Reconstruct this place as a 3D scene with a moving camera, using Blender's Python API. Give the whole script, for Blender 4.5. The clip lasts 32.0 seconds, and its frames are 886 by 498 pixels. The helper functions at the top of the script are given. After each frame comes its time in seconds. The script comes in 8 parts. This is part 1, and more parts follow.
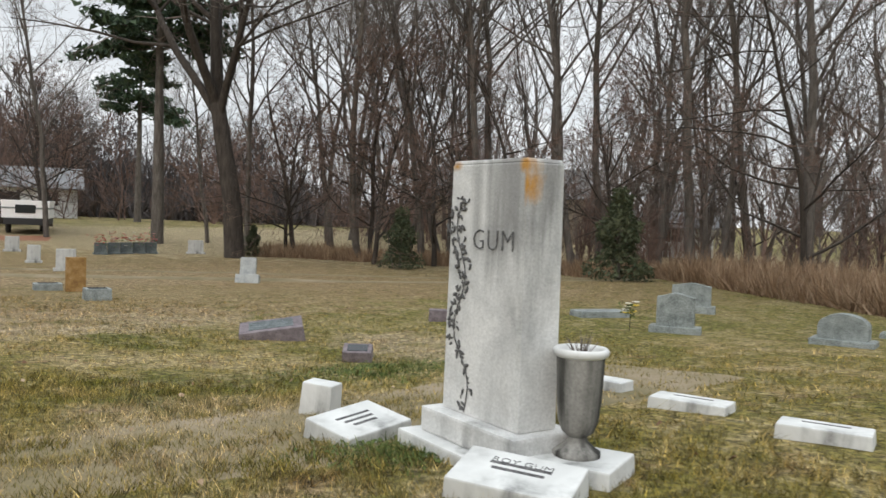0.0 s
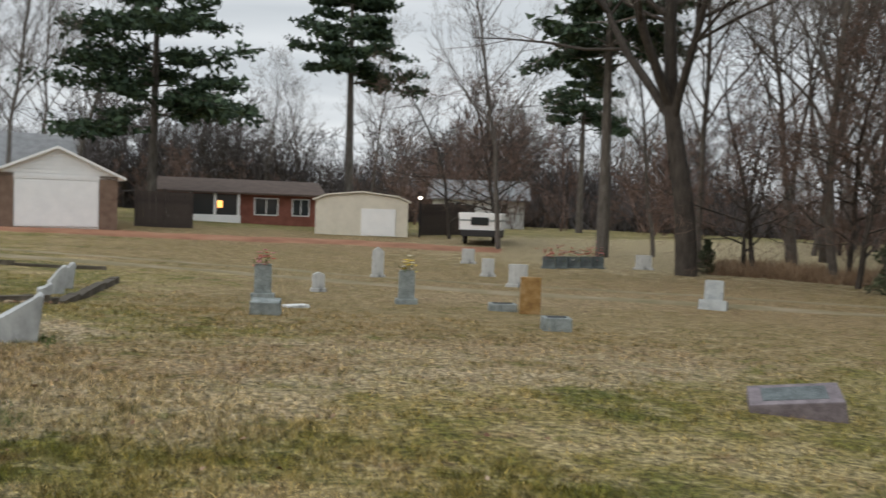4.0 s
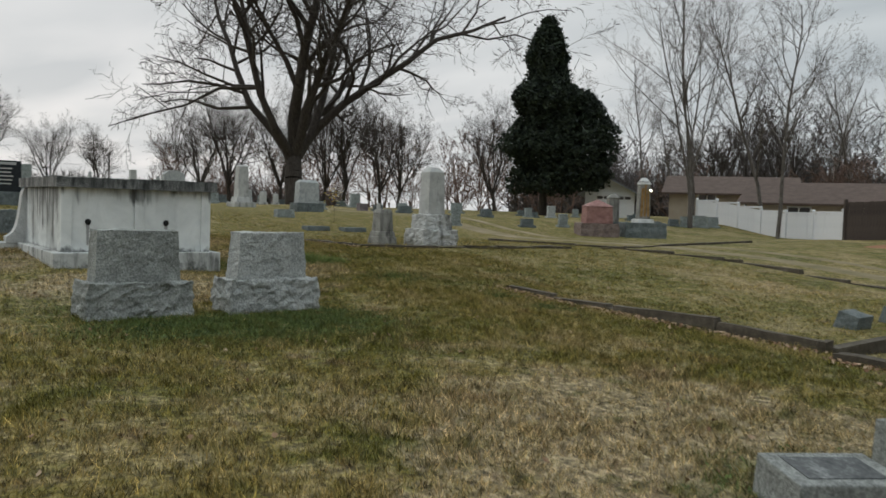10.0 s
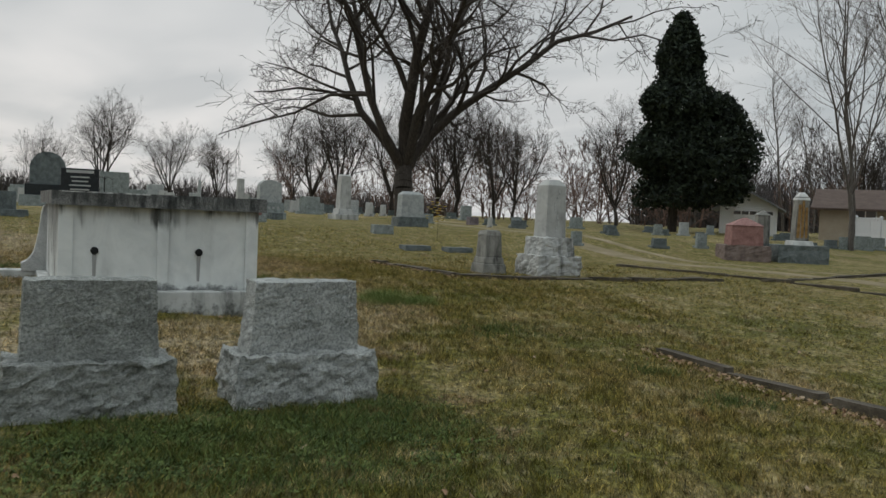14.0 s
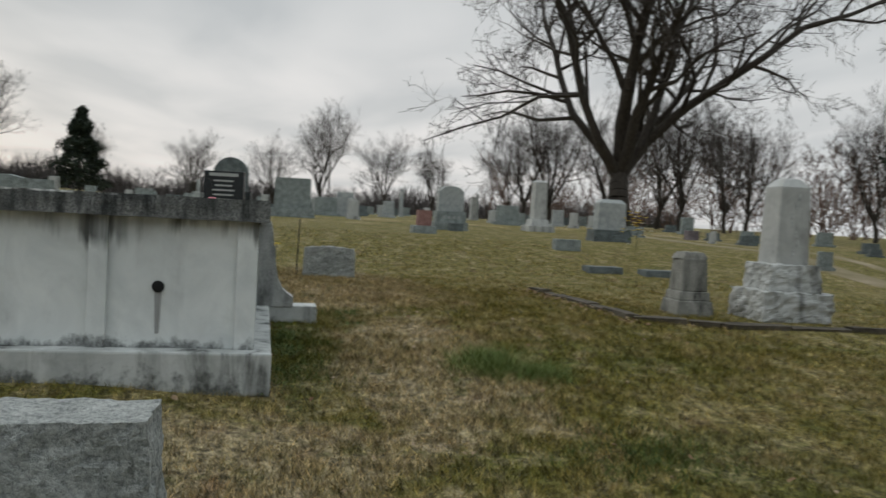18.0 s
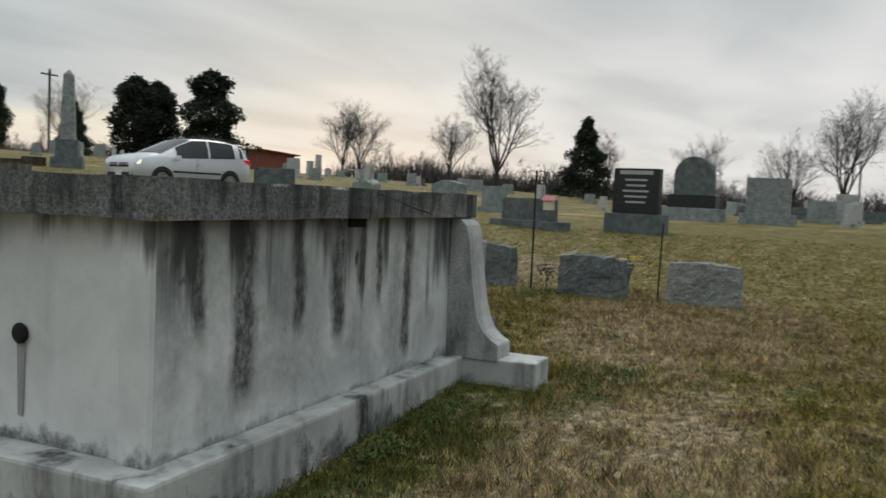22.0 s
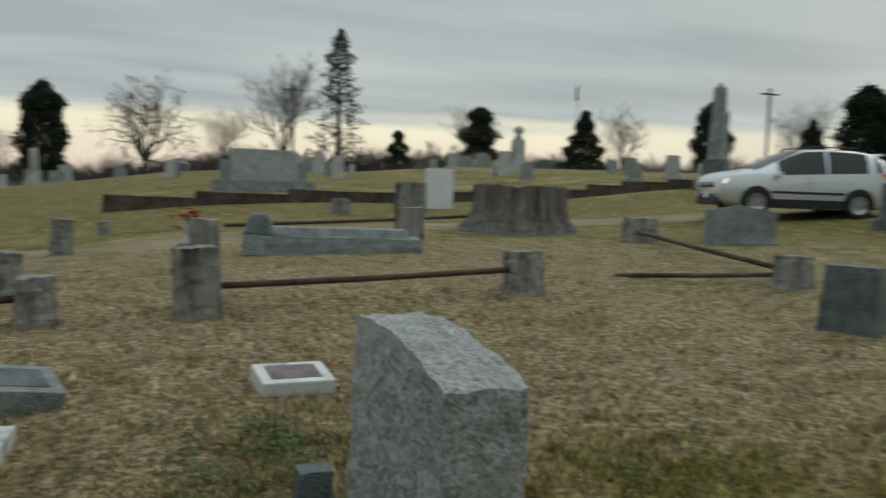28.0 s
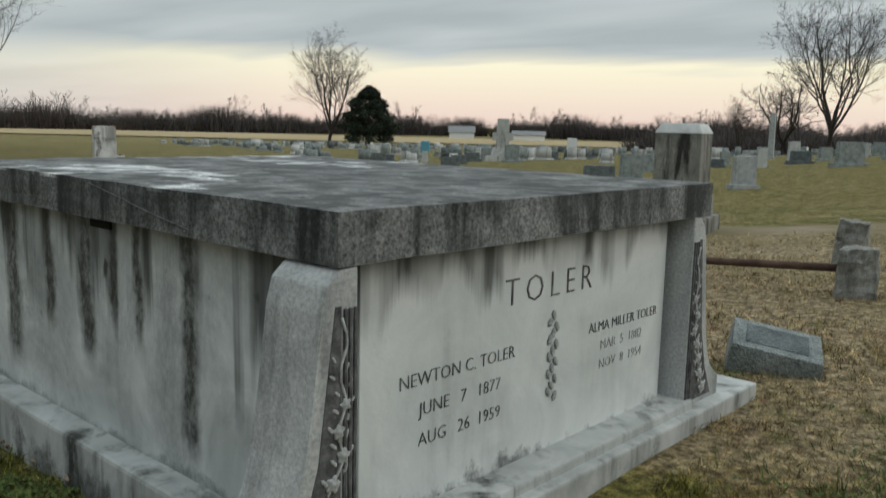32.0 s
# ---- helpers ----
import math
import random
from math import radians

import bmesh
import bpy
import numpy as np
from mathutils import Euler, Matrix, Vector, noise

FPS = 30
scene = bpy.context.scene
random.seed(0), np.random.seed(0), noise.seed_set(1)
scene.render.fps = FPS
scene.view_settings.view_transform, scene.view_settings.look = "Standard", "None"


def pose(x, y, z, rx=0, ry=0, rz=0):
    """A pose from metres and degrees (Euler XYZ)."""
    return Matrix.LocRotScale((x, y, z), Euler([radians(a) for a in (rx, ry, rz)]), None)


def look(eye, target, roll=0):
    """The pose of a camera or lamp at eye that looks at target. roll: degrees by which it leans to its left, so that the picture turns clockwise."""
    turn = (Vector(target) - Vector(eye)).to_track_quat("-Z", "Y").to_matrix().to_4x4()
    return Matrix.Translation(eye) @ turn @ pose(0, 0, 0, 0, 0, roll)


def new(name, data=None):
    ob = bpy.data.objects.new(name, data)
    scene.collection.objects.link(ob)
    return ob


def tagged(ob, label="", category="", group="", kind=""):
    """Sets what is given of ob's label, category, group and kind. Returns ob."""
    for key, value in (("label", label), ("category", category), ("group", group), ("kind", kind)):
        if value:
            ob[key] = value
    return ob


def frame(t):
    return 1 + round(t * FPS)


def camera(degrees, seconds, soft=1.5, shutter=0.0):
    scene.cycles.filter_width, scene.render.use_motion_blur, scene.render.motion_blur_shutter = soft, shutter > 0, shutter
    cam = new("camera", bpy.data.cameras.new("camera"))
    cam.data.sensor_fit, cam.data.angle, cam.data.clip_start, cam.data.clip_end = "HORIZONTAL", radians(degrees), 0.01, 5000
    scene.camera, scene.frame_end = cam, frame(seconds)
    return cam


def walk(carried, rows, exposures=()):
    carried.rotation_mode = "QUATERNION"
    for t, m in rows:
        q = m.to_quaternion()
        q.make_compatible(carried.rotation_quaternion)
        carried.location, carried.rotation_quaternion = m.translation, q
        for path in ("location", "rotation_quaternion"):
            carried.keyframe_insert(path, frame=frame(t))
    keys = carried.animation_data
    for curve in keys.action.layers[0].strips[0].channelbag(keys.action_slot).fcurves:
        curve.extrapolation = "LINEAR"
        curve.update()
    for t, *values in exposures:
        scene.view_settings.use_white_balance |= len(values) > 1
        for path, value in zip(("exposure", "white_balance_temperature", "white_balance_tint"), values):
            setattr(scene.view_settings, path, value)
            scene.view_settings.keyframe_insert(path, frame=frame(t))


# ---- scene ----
SOFT = 1.5
cam = camera(55.6, 32.0, SOFT, 0.35)
PATH = [
    (0, (21.88, -14.831, 0.957), (23.197, -13.328, 0.878), 2.2),
    (0.5, (22.119, -14.395, 0.917), (23.386, -12.85, 0.843), 2.1),
    (1, (22.281, -13.932, 0.908), (23.53, -12.372, 0.837), 2.2),
    (1.5, (22.469, -13.49, 0.896), (23.708, -11.921, 0.83), 2.2),
    (2, (22.65, -13.061, 0.908), (23.818, -11.439, 0.848), 2.6),
    (2.5, (22.578, -12.8, 0.987), (23.577, -11.069, 0.916), 2.6),
    (4.5, (22.541, -11.269, 1.07), (22.69, -9.277, 0.967), 1.8),
    (5, (22.409, -10.698, 1.052), (22.235, -8.709, 0.94), 1.6),
    (5.5, (22.254, -10.093, 1.008), (21.852, -8.138, 0.893), 1.5),
    (6, (22.044, -9.55, 0.981), (21.322, -7.689, 0.858), 1.4),
    (6.5, (21.816, -9.042, 0.923), (20.963, -7.237, 0.807), 1.3),
    (7, (21.507, -8.533, 0.897), (20.5, -6.809, 0.791), 1.5),
    (7.5, (21.06, -8.075, 0.841), (19.87, -6.471, 0.734), 1.7),
    (8, (20.645, -7.567, 0.799), (19.311, -6.081, 0.692), 1.5),
    (8.5, (20.197, -7.032, 0.786), (18.735, -5.672, 0.677), 1.4),
    (9, (19.7, -6.465, 0.813), (18.2, -5.147, 0.702), 1.5),
    (9.5, (19.193, -5.93, 0.861), (17.654, -4.659, 0.744), 1.6),
    (10, (18.682, -5.532, 0.942), (17.054, -4.375, 0.848), 1.8),
    (10.5, (18.442, -5.172, 1.026), (16.787, -4.051, 0.947), 1.7),
    (11, (18.21, -4.888, 1.063), (16.494, -3.864, 0.981), 1.9),
    (11.5, (17.762, -4.675, 1.043), (16.008, -3.718, 0.958), 2.1),
    (12, (17.324, -4.463, 1.062), (15.57, -3.507, 0.978), 2.2),
    (12.5, (16.818, -4.181, 1.121), (15.068, -3.216, 1.04), 2.3),
    (13, (16.254, -3.924, 1.154), (14.506, -2.955, 1.074), 2.5),
    (13.5, (15.756, -3.579, 1.157), (13.987, -2.65, 1.073), 2.5),
    (14, (15.222, -3.218, 1.204), (13.45, -2.294, 1.122), 2.5),
    (14.5, (14.638, -2.799, 1.219), (12.864, -1.879, 1.142), 2.5),
    (16.5, (12.325, -0.793, 1.357), (10.565, 0.155, 1.289), 3.2),
    (17, (11.836, -0.554, 1.35), (10.076, 0.393, 1.292), 3.4),
    (17.5, (11.372, -0.389, 1.313), (9.502, 0.319, 1.244), 3.3),
    (18, (10.879, -0.057, 1.269), (8.926, 0.364, 1.187), 3.1),
    (18.5, (10.453, 0.25, 1.175), (8.464, 0.443, 1.094), 2.8),
    (19, (9.943, 0.666, 1.16), (7.947, 0.764, 1.074), 2.6),
    (19.5, (9.393, 1.102, 1.12), (7.395, 1.105, 1.03), 2.7),
    (20, (8.676, 1.391, 1.156), (6.68, 1.312, 1.061), 3.0),
    (20.5, (8.139, 1.753, 1.169), (6.15, 1.568, 1.065), 2.8),
    (21, (7.685, 2.083, 1.246), (5.736, 1.647, 1.128), 3.1),
    (21.5, (7.071, 2.291, 1.273), (5.178, 1.654, 1.163), 2.8),
    (22, (6.41, 2.451, 1.27), (4.574, 1.669, 1.147), 2.6),
    (22.5, (5.636, 2.49, 1.274), (3.894, 1.517, 1.139), 2.3),
    (23, (4.901, 2.471, 1.315), (3.215, 1.404, 1.172), 2.1),
    (23.5, (4.1, 2.45, 1.315), (2.502, 1.255, 1.184), 2.0),
    (24, (3.339, 2.369, 1.35), (1.83, 1.062, 1.227), 1.8),
    (24.5, (2.561, 2.362, 1.322), (1.118, 0.984, 1.188), 1.7),
    (25, (2.091, 2.405, 1.358), (0.731, 0.944, 1.229), 1.7),
    (25.5, (1.447, 2.39, 1.421), (0.136, 0.883, 1.308), 1.7),
    (27.5, (-0.711, 2.101, 1.458), (-1.763, 0.404, 1.337), 2.0),
    (28, (-1.062, 1.875, 1.467), (-1.629, -0.037, 1.326), 2.0),
    (28.5, (-1.417, 1.724, 1.515), (-1.495, -0.27, 1.385), 1.1),
    (29, (-1.629, 1.71, 1.574), (-1.187, -0.236, 1.444), 0.9),
    (29.5, (-1.821, 1.773, 1.611), (-0.91, -0.002, 1.472), 0.5),
    (30, (-1.876, 1.732, 1.621), (-0.647, 0.164, 1.452), 1.2),
    (30.5, (-1.922, 1.768, 1.604), (-0.629, 0.249, 1.454), 1.3),
    (31, (-2.0, 1.758, 1.58), (-0.68, 0.263, 1.432), 1.5),
    (31.5, (-2.05, 1.783, 1.589), (-0.716, 0.302, 1.425), 1.6),
    (32, (-2.05, 1.758, 1.585), (-0.72, 0.294, 1.293), 1.4),
]

EXPOSURES = [(0, 0.46, 6550, 10), (2.5, 0.34, 6550, 10), (5, 0.02, 6450, 8), (8, -0.12, 6450, 7), (11, -0.30, 6450, 6), (13, -0.38, 6450, 6), (19, -0.34, 6450, 6), (25, -0.30, 6500, 4), (28, -0.46, 6480, 1), (30, -0.54, 6300, 0), (31, -0.50, 6350, 1), (32, -0.36, 6400, 3)]
walk(cam, [(t, look(eye, target, roll)) for t, eye, target, roll in PATH], EXPOSURES)

# ---- sky and light: overcast dusk, pale band low in the south-west ----
world = bpy.data.worlds.new("world")
scene.world = world
world.use_nodes = True
wn, wl = world.node_tree.nodes, world.node_tree.links
wn.clear()
w_out, w_bg = wn.new("ShaderNodeOutputWorld"), wn.new("ShaderNodeBackground")
w_sky = wn.new("ShaderNodeTexSky")
w_sky.sky_type, w_sky.sun_disc = "NISHITA", False
ZENITH = 2.3
SUN_EL, SUN_AZ = radians(6), radians(240)
w_sky.sun_elevation, w_sky.sun_rotation = SUN_EL, SUN_AZ
w_co, w_sep = wn.new("ShaderNodeTexCoord"), wn.new("ShaderNodeSeparateXYZ")
wl.new(w_co.outputs["Generated"], w_sep.inputs[0])


def wmath(op, a, b=None, clamp=False):
    n = wn.new("ShaderNodeMath")
    n.operation, n.use_clamp = op, clamp
    for k, v in enumerate((a, b)):
        if v is None:
            continue
        if isinstance(v, (int, float)):
            n.inputs[k].default_value = v
        else:
            wl.new(v, n.inputs[k])
    return n.outputs[0]


def wmix(fac, a, b):
    n = wn.new("ShaderNodeMix")
    n.data_type = "RGBA"
    for sock, v in ((n.inputs[0], fac), (n.inputs[6], a), (n.inputs[7], b)):
        if isinstance(v, tuple):
            sock.default_value = (*v, 1)
        elif isinstance(v, (int, float)):
            sock.default_value = v
        else:
            wl.new(v, sock)
    return n.outputs[2]


w_up = w_sep.outputs[2]
# cloud deck: projected on a high plane, so that the bands flatten out towards the horizon
w_h = wmath("MAXIMUM", wmath("ADD", w_up, 0.06), 0.03)
w_cx, w_cy = wmath("DIVIDE", w_sep.outputs[0], w_h), wmath("DIVIDE", w_sep.outputs[1], w_h)
w_comb = wn.new("ShaderNodeCombineXYZ")
wl.new(wmath("MULTIPLY", w_cx, 0.55), w_comb.inputs[0])
wl.new(wmath("MULTIPLY", w_cy, 1.3), w_comb.inputs[1])
w_n1 = wn.new("ShaderNodeTexNoise")
w_n1.inputs["Scale"].default_value, w_n1.inputs["Detail"].default_value = 0.9, 6
w_n1.inputs["Roughness"].default_value, w_n1.inputs["Distortion"].default_value = 0.42, 0.3
wl.new(w_comb.outputs[0], w_n1.inputs["Vector"])
w_cloud = wmath("MULTIPLY", wmath("SUBTRACT", w_n1.outputs[0], 0.38, True), 2.5, True)
w_grey = wmix(w_cloud, (0.52, 0.56, 0.60), (0.84, 0.865, 0.89))
# bright toward the sunset azimuth, with a pale open band low down
w_dot = wmath("ADD", wmath("MULTIPLY", w_sep.outputs[0], 0.22), wmath("MULTIPLY", w_sep.outputs[1], -0.975))
w_az = wmath("MULTIPLY", wmath("SUBTRACT", w_dot, 0.36), 2.4, True)
w_wob = wmath("MULTIPLY", wmath("SUBTRACT", w_n1.outputs[0], 0.5), 0.045)
w_el = wmath("ADD", w_up, w_wob)
w_band = wmath("MULTIPLY", wmath("SUBTRACT", 0.088, w_el), 45.0, True)
w_low = wmath("MULTIPLY", wmath("SUBTRACT", 0.07, w_up), 16.0, True)
w_warm = wmix(w_low, (1.38, 1.24, 0.96), (1.22, 0.93, 0.83))
w_haze = wmath("MULTIPLY", wmath("SUBTRACT", 0.40, w_up), 2.2, True)
w_col2 = wmix(wmath("MULTIPLY", w_haze, 0.40), w_grey, (0.765, 0.785, 0.82))
# a broad pale blush where the sun sinks behind the deck in the west
w_glow = wmath("ADD", wmath("MULTIPLY", w_sep.outputs[0], -0.985), wmath("MULTIPLY", w_sep.outputs[1], 0.10))
w_glow = wmath("MULTIPLY", wmath("SUBTRACT", w_glow, 0.55, True), 2.3, True)
w_rise = wmath("MULTIPLY", wmath("SUBTRACT", 0.42, w_up, True), 3.2, True)
w_gfac = wmath("MULTIPLY", wmath("MULTIPLY", w_glow, w_rise), wmath("ADD", 0.45, wmath("MULTIPLY", w_cloud, 0.55)))
w_col3 = wmix(wmath("MULTIPLY", w_gfac, 0.8), w_col2, (1.17, 1.09, 1.08))
w_final = wmix(wmath("MULTIPLY", w_band, w_az), w_col3, w_warm)
# an overcast sky is brightest overhead
w_zen = wn.new("ShaderNodeVectorMath")
w_zen.operation = "SCALE"
wl.new(w_final, w_zen.inputs[0])
wl.new(wmath("ADD", 1.0, wmath("MULTIPLY", wmath("SUBTRACT", w_up, 0.30, True), ZENITH)), w_zen.inputs["Scale"])
w_skyc = wn.new("ShaderNodeVectorMath")
w_skyc.operation = "SCALE"
wl.new(w_sky.outputs[0], w_skyc.inputs[0])
w_skyc.inputs["Scale"].default_value = 0.10
wl.new(wmix(0.94, w_skyc.outputs[0], w_zen.outputs[0]), w_bg.inputs[0])
w_bg.inputs[1].default_value = 1.0
wl.new(w_bg.outputs[0], w_out.inputs[0])
sun = new("sun", bpy.data.lights.new("sun", "SUN"))
sun.data.energy, sun.data.angle, sun.data.color = 0.75, radians(25), (1.0, 0.90, 0.80)
sun.matrix_world = look((0, 0, 40), (35, 20, 40 - 20))


# ---- materials ----
def material(name, stops, scale=4.0, rough=0.8, bump=0.0, fine=60.0, metal=0.0, stretch=(1, 1, 1), island=False, coords="Object", speckle=0.0, spec=0.4, coat=0.0, bump_d=0.01, pit_shade=0.0):
    """Colours over coarse noise, broken by a fine grain, with relief."""
    m = bpy.data.materials.new(name)
    m.use_nodes = True
    n, l = m.node_tree.nodes, m.node_tree.links
    b = n["Principled BSDF"]
    tc, mp = n.new("ShaderNodeTexCoord"), n.new("ShaderNodeMapping")
    mp.inputs["Scale"].default_value = stretch
    if coords == "World":
        g = n.new("ShaderNodeNewGeometry")
        l.new(g.outputs["Position"], mp.inputs[0])
    else:
        l.new(tc.outputs["Object"], mp.inputs[0])
    a, f = n.new("ShaderNodeTexNoise"), n.new("ShaderNodeTexNoise")
    for t, s, d in ((a, scale, 6), (f, fine, 3)):
        t.inputs["Scale"].default_value, t.inputs["Detail"].default_value = s, d
        t.inputs["Roughness"].default_value = 0.62
        l.new(mp.outputs[0], t.inputs["Vector"])
    mixn = n.new("ShaderNodeMath")
    mixn.operation = "MULTIPLY_ADD"
    l.new(f.outputs[0], mixn.inputs[0])
    mixn.inputs[1].default_value = 0.35 + speckle
    src = n.new("ShaderNodeMath")
    src.operation = "SUBTRACT"
    l.new(a.outputs[0], src.inputs[0])
    src.inputs[1].default_value = (0.35 + speckle) / 2
    l.new(src.outputs[0], mixn.inputs[2])
    val = mixn.outputs[0]
    if island:
        g2 = n.new("ShaderNodeNewGeometry")
        ad = n.new("ShaderNodeMath")
        ad.operation = "MULTIPLY_ADD"
        l.new(g2.outputs["Random Per Island"], ad.inputs[0])
        ad.inputs[1].default_value = 0.5
        sb = n.new("ShaderNodeMath")
        sb.operation = "SUBTRACT"
        l.new(val, sb.inputs[0])
        sb.inputs[1].default_value = 0.25
        l.new(sb.outputs[0], ad.inputs[2])
        val = ad.outputs[0]
    r = n.new("ShaderNodeValToRGB")
    e = r.color_ramp.elements
    lo, hi = 0.3, 0.7
    for k, c in enumerate(stops):
        p = lo + (hi - lo) * k / max(1, len(stops) - 1)
        el = e[k] if k < 2 else e.new(p)
        el.position, el.color = p, (*c, 1)
    l.new(val, r.inputs[0])
    tint = r.outputs[0]
    if pit_shade:
        # shade in the recesses put into colour: darker where the bump lies low
        pn, pr, pm = n.new("ShaderNodeTexNoise"), n.new("ShaderNodeValToRGB"), n.new("ShaderNodeMix")
        pn.inputs["Scale"].default_value, pn.inputs["Detail"].default_value, pn.inputs["Roughness"].default_value = pit_shade, 5, 0.72
        l.new(mp.outputs[0], pn.inputs["Vector"])
        pr.color_ramp.elements[0].position, pr.color_ramp.elements[1].position = 0.36, 0.56
        pr.color_ramp.elements[0].color, pr.color_ramp.elements[1].color = (0.52, 0.53, 0.54, 1), (1.08, 1.08, 1.08, 1)
        l.new(pn.outputs[0], pr.inputs[0])
        pm.data_type, pm.blend_type = "RGBA", "MULTIPLY"
        pm.inputs[0].default_value = 1.0
        l.new(tint, pm.inputs[6])
        l.new(pr.outputs[0], pm.inputs[7])
        tint, val = pm.outputs[2], pn.outputs[0]
    l.new(tint, b.inputs["Base Color"])
    b.inputs["Roughness"].default_value, b.inputs["Metallic"].default_value = rough, metal
    b.inputs["Specular IOR Level"].default_value = spec
    b.inputs["Coat Weight"].default_value = coat
    if bump:
        bp = n.new("ShaderNodeBump")
        bp.inputs["Strength"].default_value, bp.inputs["Distance"].default_value = bump, bump_d
        l.new(val, bp.inputs["Height"])
        l.new(bp.outputs[0], b.inputs["Normal"])
    return m


BARE = [(16.0, -1.0, 2.3, 1.5), (19.7, -2.6, 1.0, 2.2), (23.4, -11.4, 1.5, 1.0), (24.6, -9.6, 0.9, 1.2), (2.6, 1.6, 2.0, 0.7), (5.6, -1.4, 1.0, 1.9), (-3.4, 1.6, 2.2, 1.3), (-2.5, -5.2, 1.6, 0.7), (29.5, -6.0, 0.9, 1.2), (-4.0, -9.2, 2.4, 0.8), (1.2, -4.9, 1.0, 0.7), (-6.0, -4.5, 1.2, 0.8), (25.5, -1.5, 3.0, 1.2), (31.0, 8.5, 4.0, 1.6), (3.0, -9.5, 1.4, 0.9), (21.5, -3.4, 1.6, 1.3), (18.2, -0.2, 1.8, 1.0)]

LUSH = [(9.6, -2.3, 1.1, 1.2), (9.5, -0.7, 1.1, 1.0), (7.0, -2.9, 0.7, 0.9), (19.95, -4.6, 0.55, 0.5), (16.2, -1.0, 0.5, 0.8), (-1.7, -3.0, 1.0, 0.7), (1.8, 0.32, 1.8, 0.22), (24.9, -11.0, 0.5, 0.5), (27.4, -7.4, 1.4, 0.5), (13.5, 2.5, 1.2, 0.5), (5.6, 3.4, 0.6, 0.5), (-4.2, -2.4, 0.9, 0.6)]

RUSSET = [(32.0, 22.0, 13.0, 9.0), (24.0, 31.0, 12.0, 4.5), (29.0, 6.0, 7.0, 6.0), (39.0, 6.0, 5.0, 8.0), (21.6, -1.8, 1.6, 0.9), (-3.0, -4.2, 2.2, 0.8), (2.2, -6.8, 2.6, 0.8), (-1.5, -2.6, 1.4, 0.7)]
STUBBLE = [(46.0, 27.0, 12.0, 9.0), (62.0, 20.0, 16.0, 16.0)]
DRY = [(-1.0, -9.0, 8.0, 4.0), (-1.0, -4.4, 4.0, 1.6), (-7.0, -3.0, 2.0, 2.0), (-4.5, 1.2, 2.0, 1.2)]
OLIVE = [(-13.0, -4.0, 8.0, 10.0), (-12.0, 11.0, 12.0, 8.0), (-3.6, -6.2, 1.6, 0.5), (-6.0, -22.0, 12.0, 3.0), (20.0, -28.0, 16.0, 14.0), (60.0, -60.0, 50.0, 40.0)]


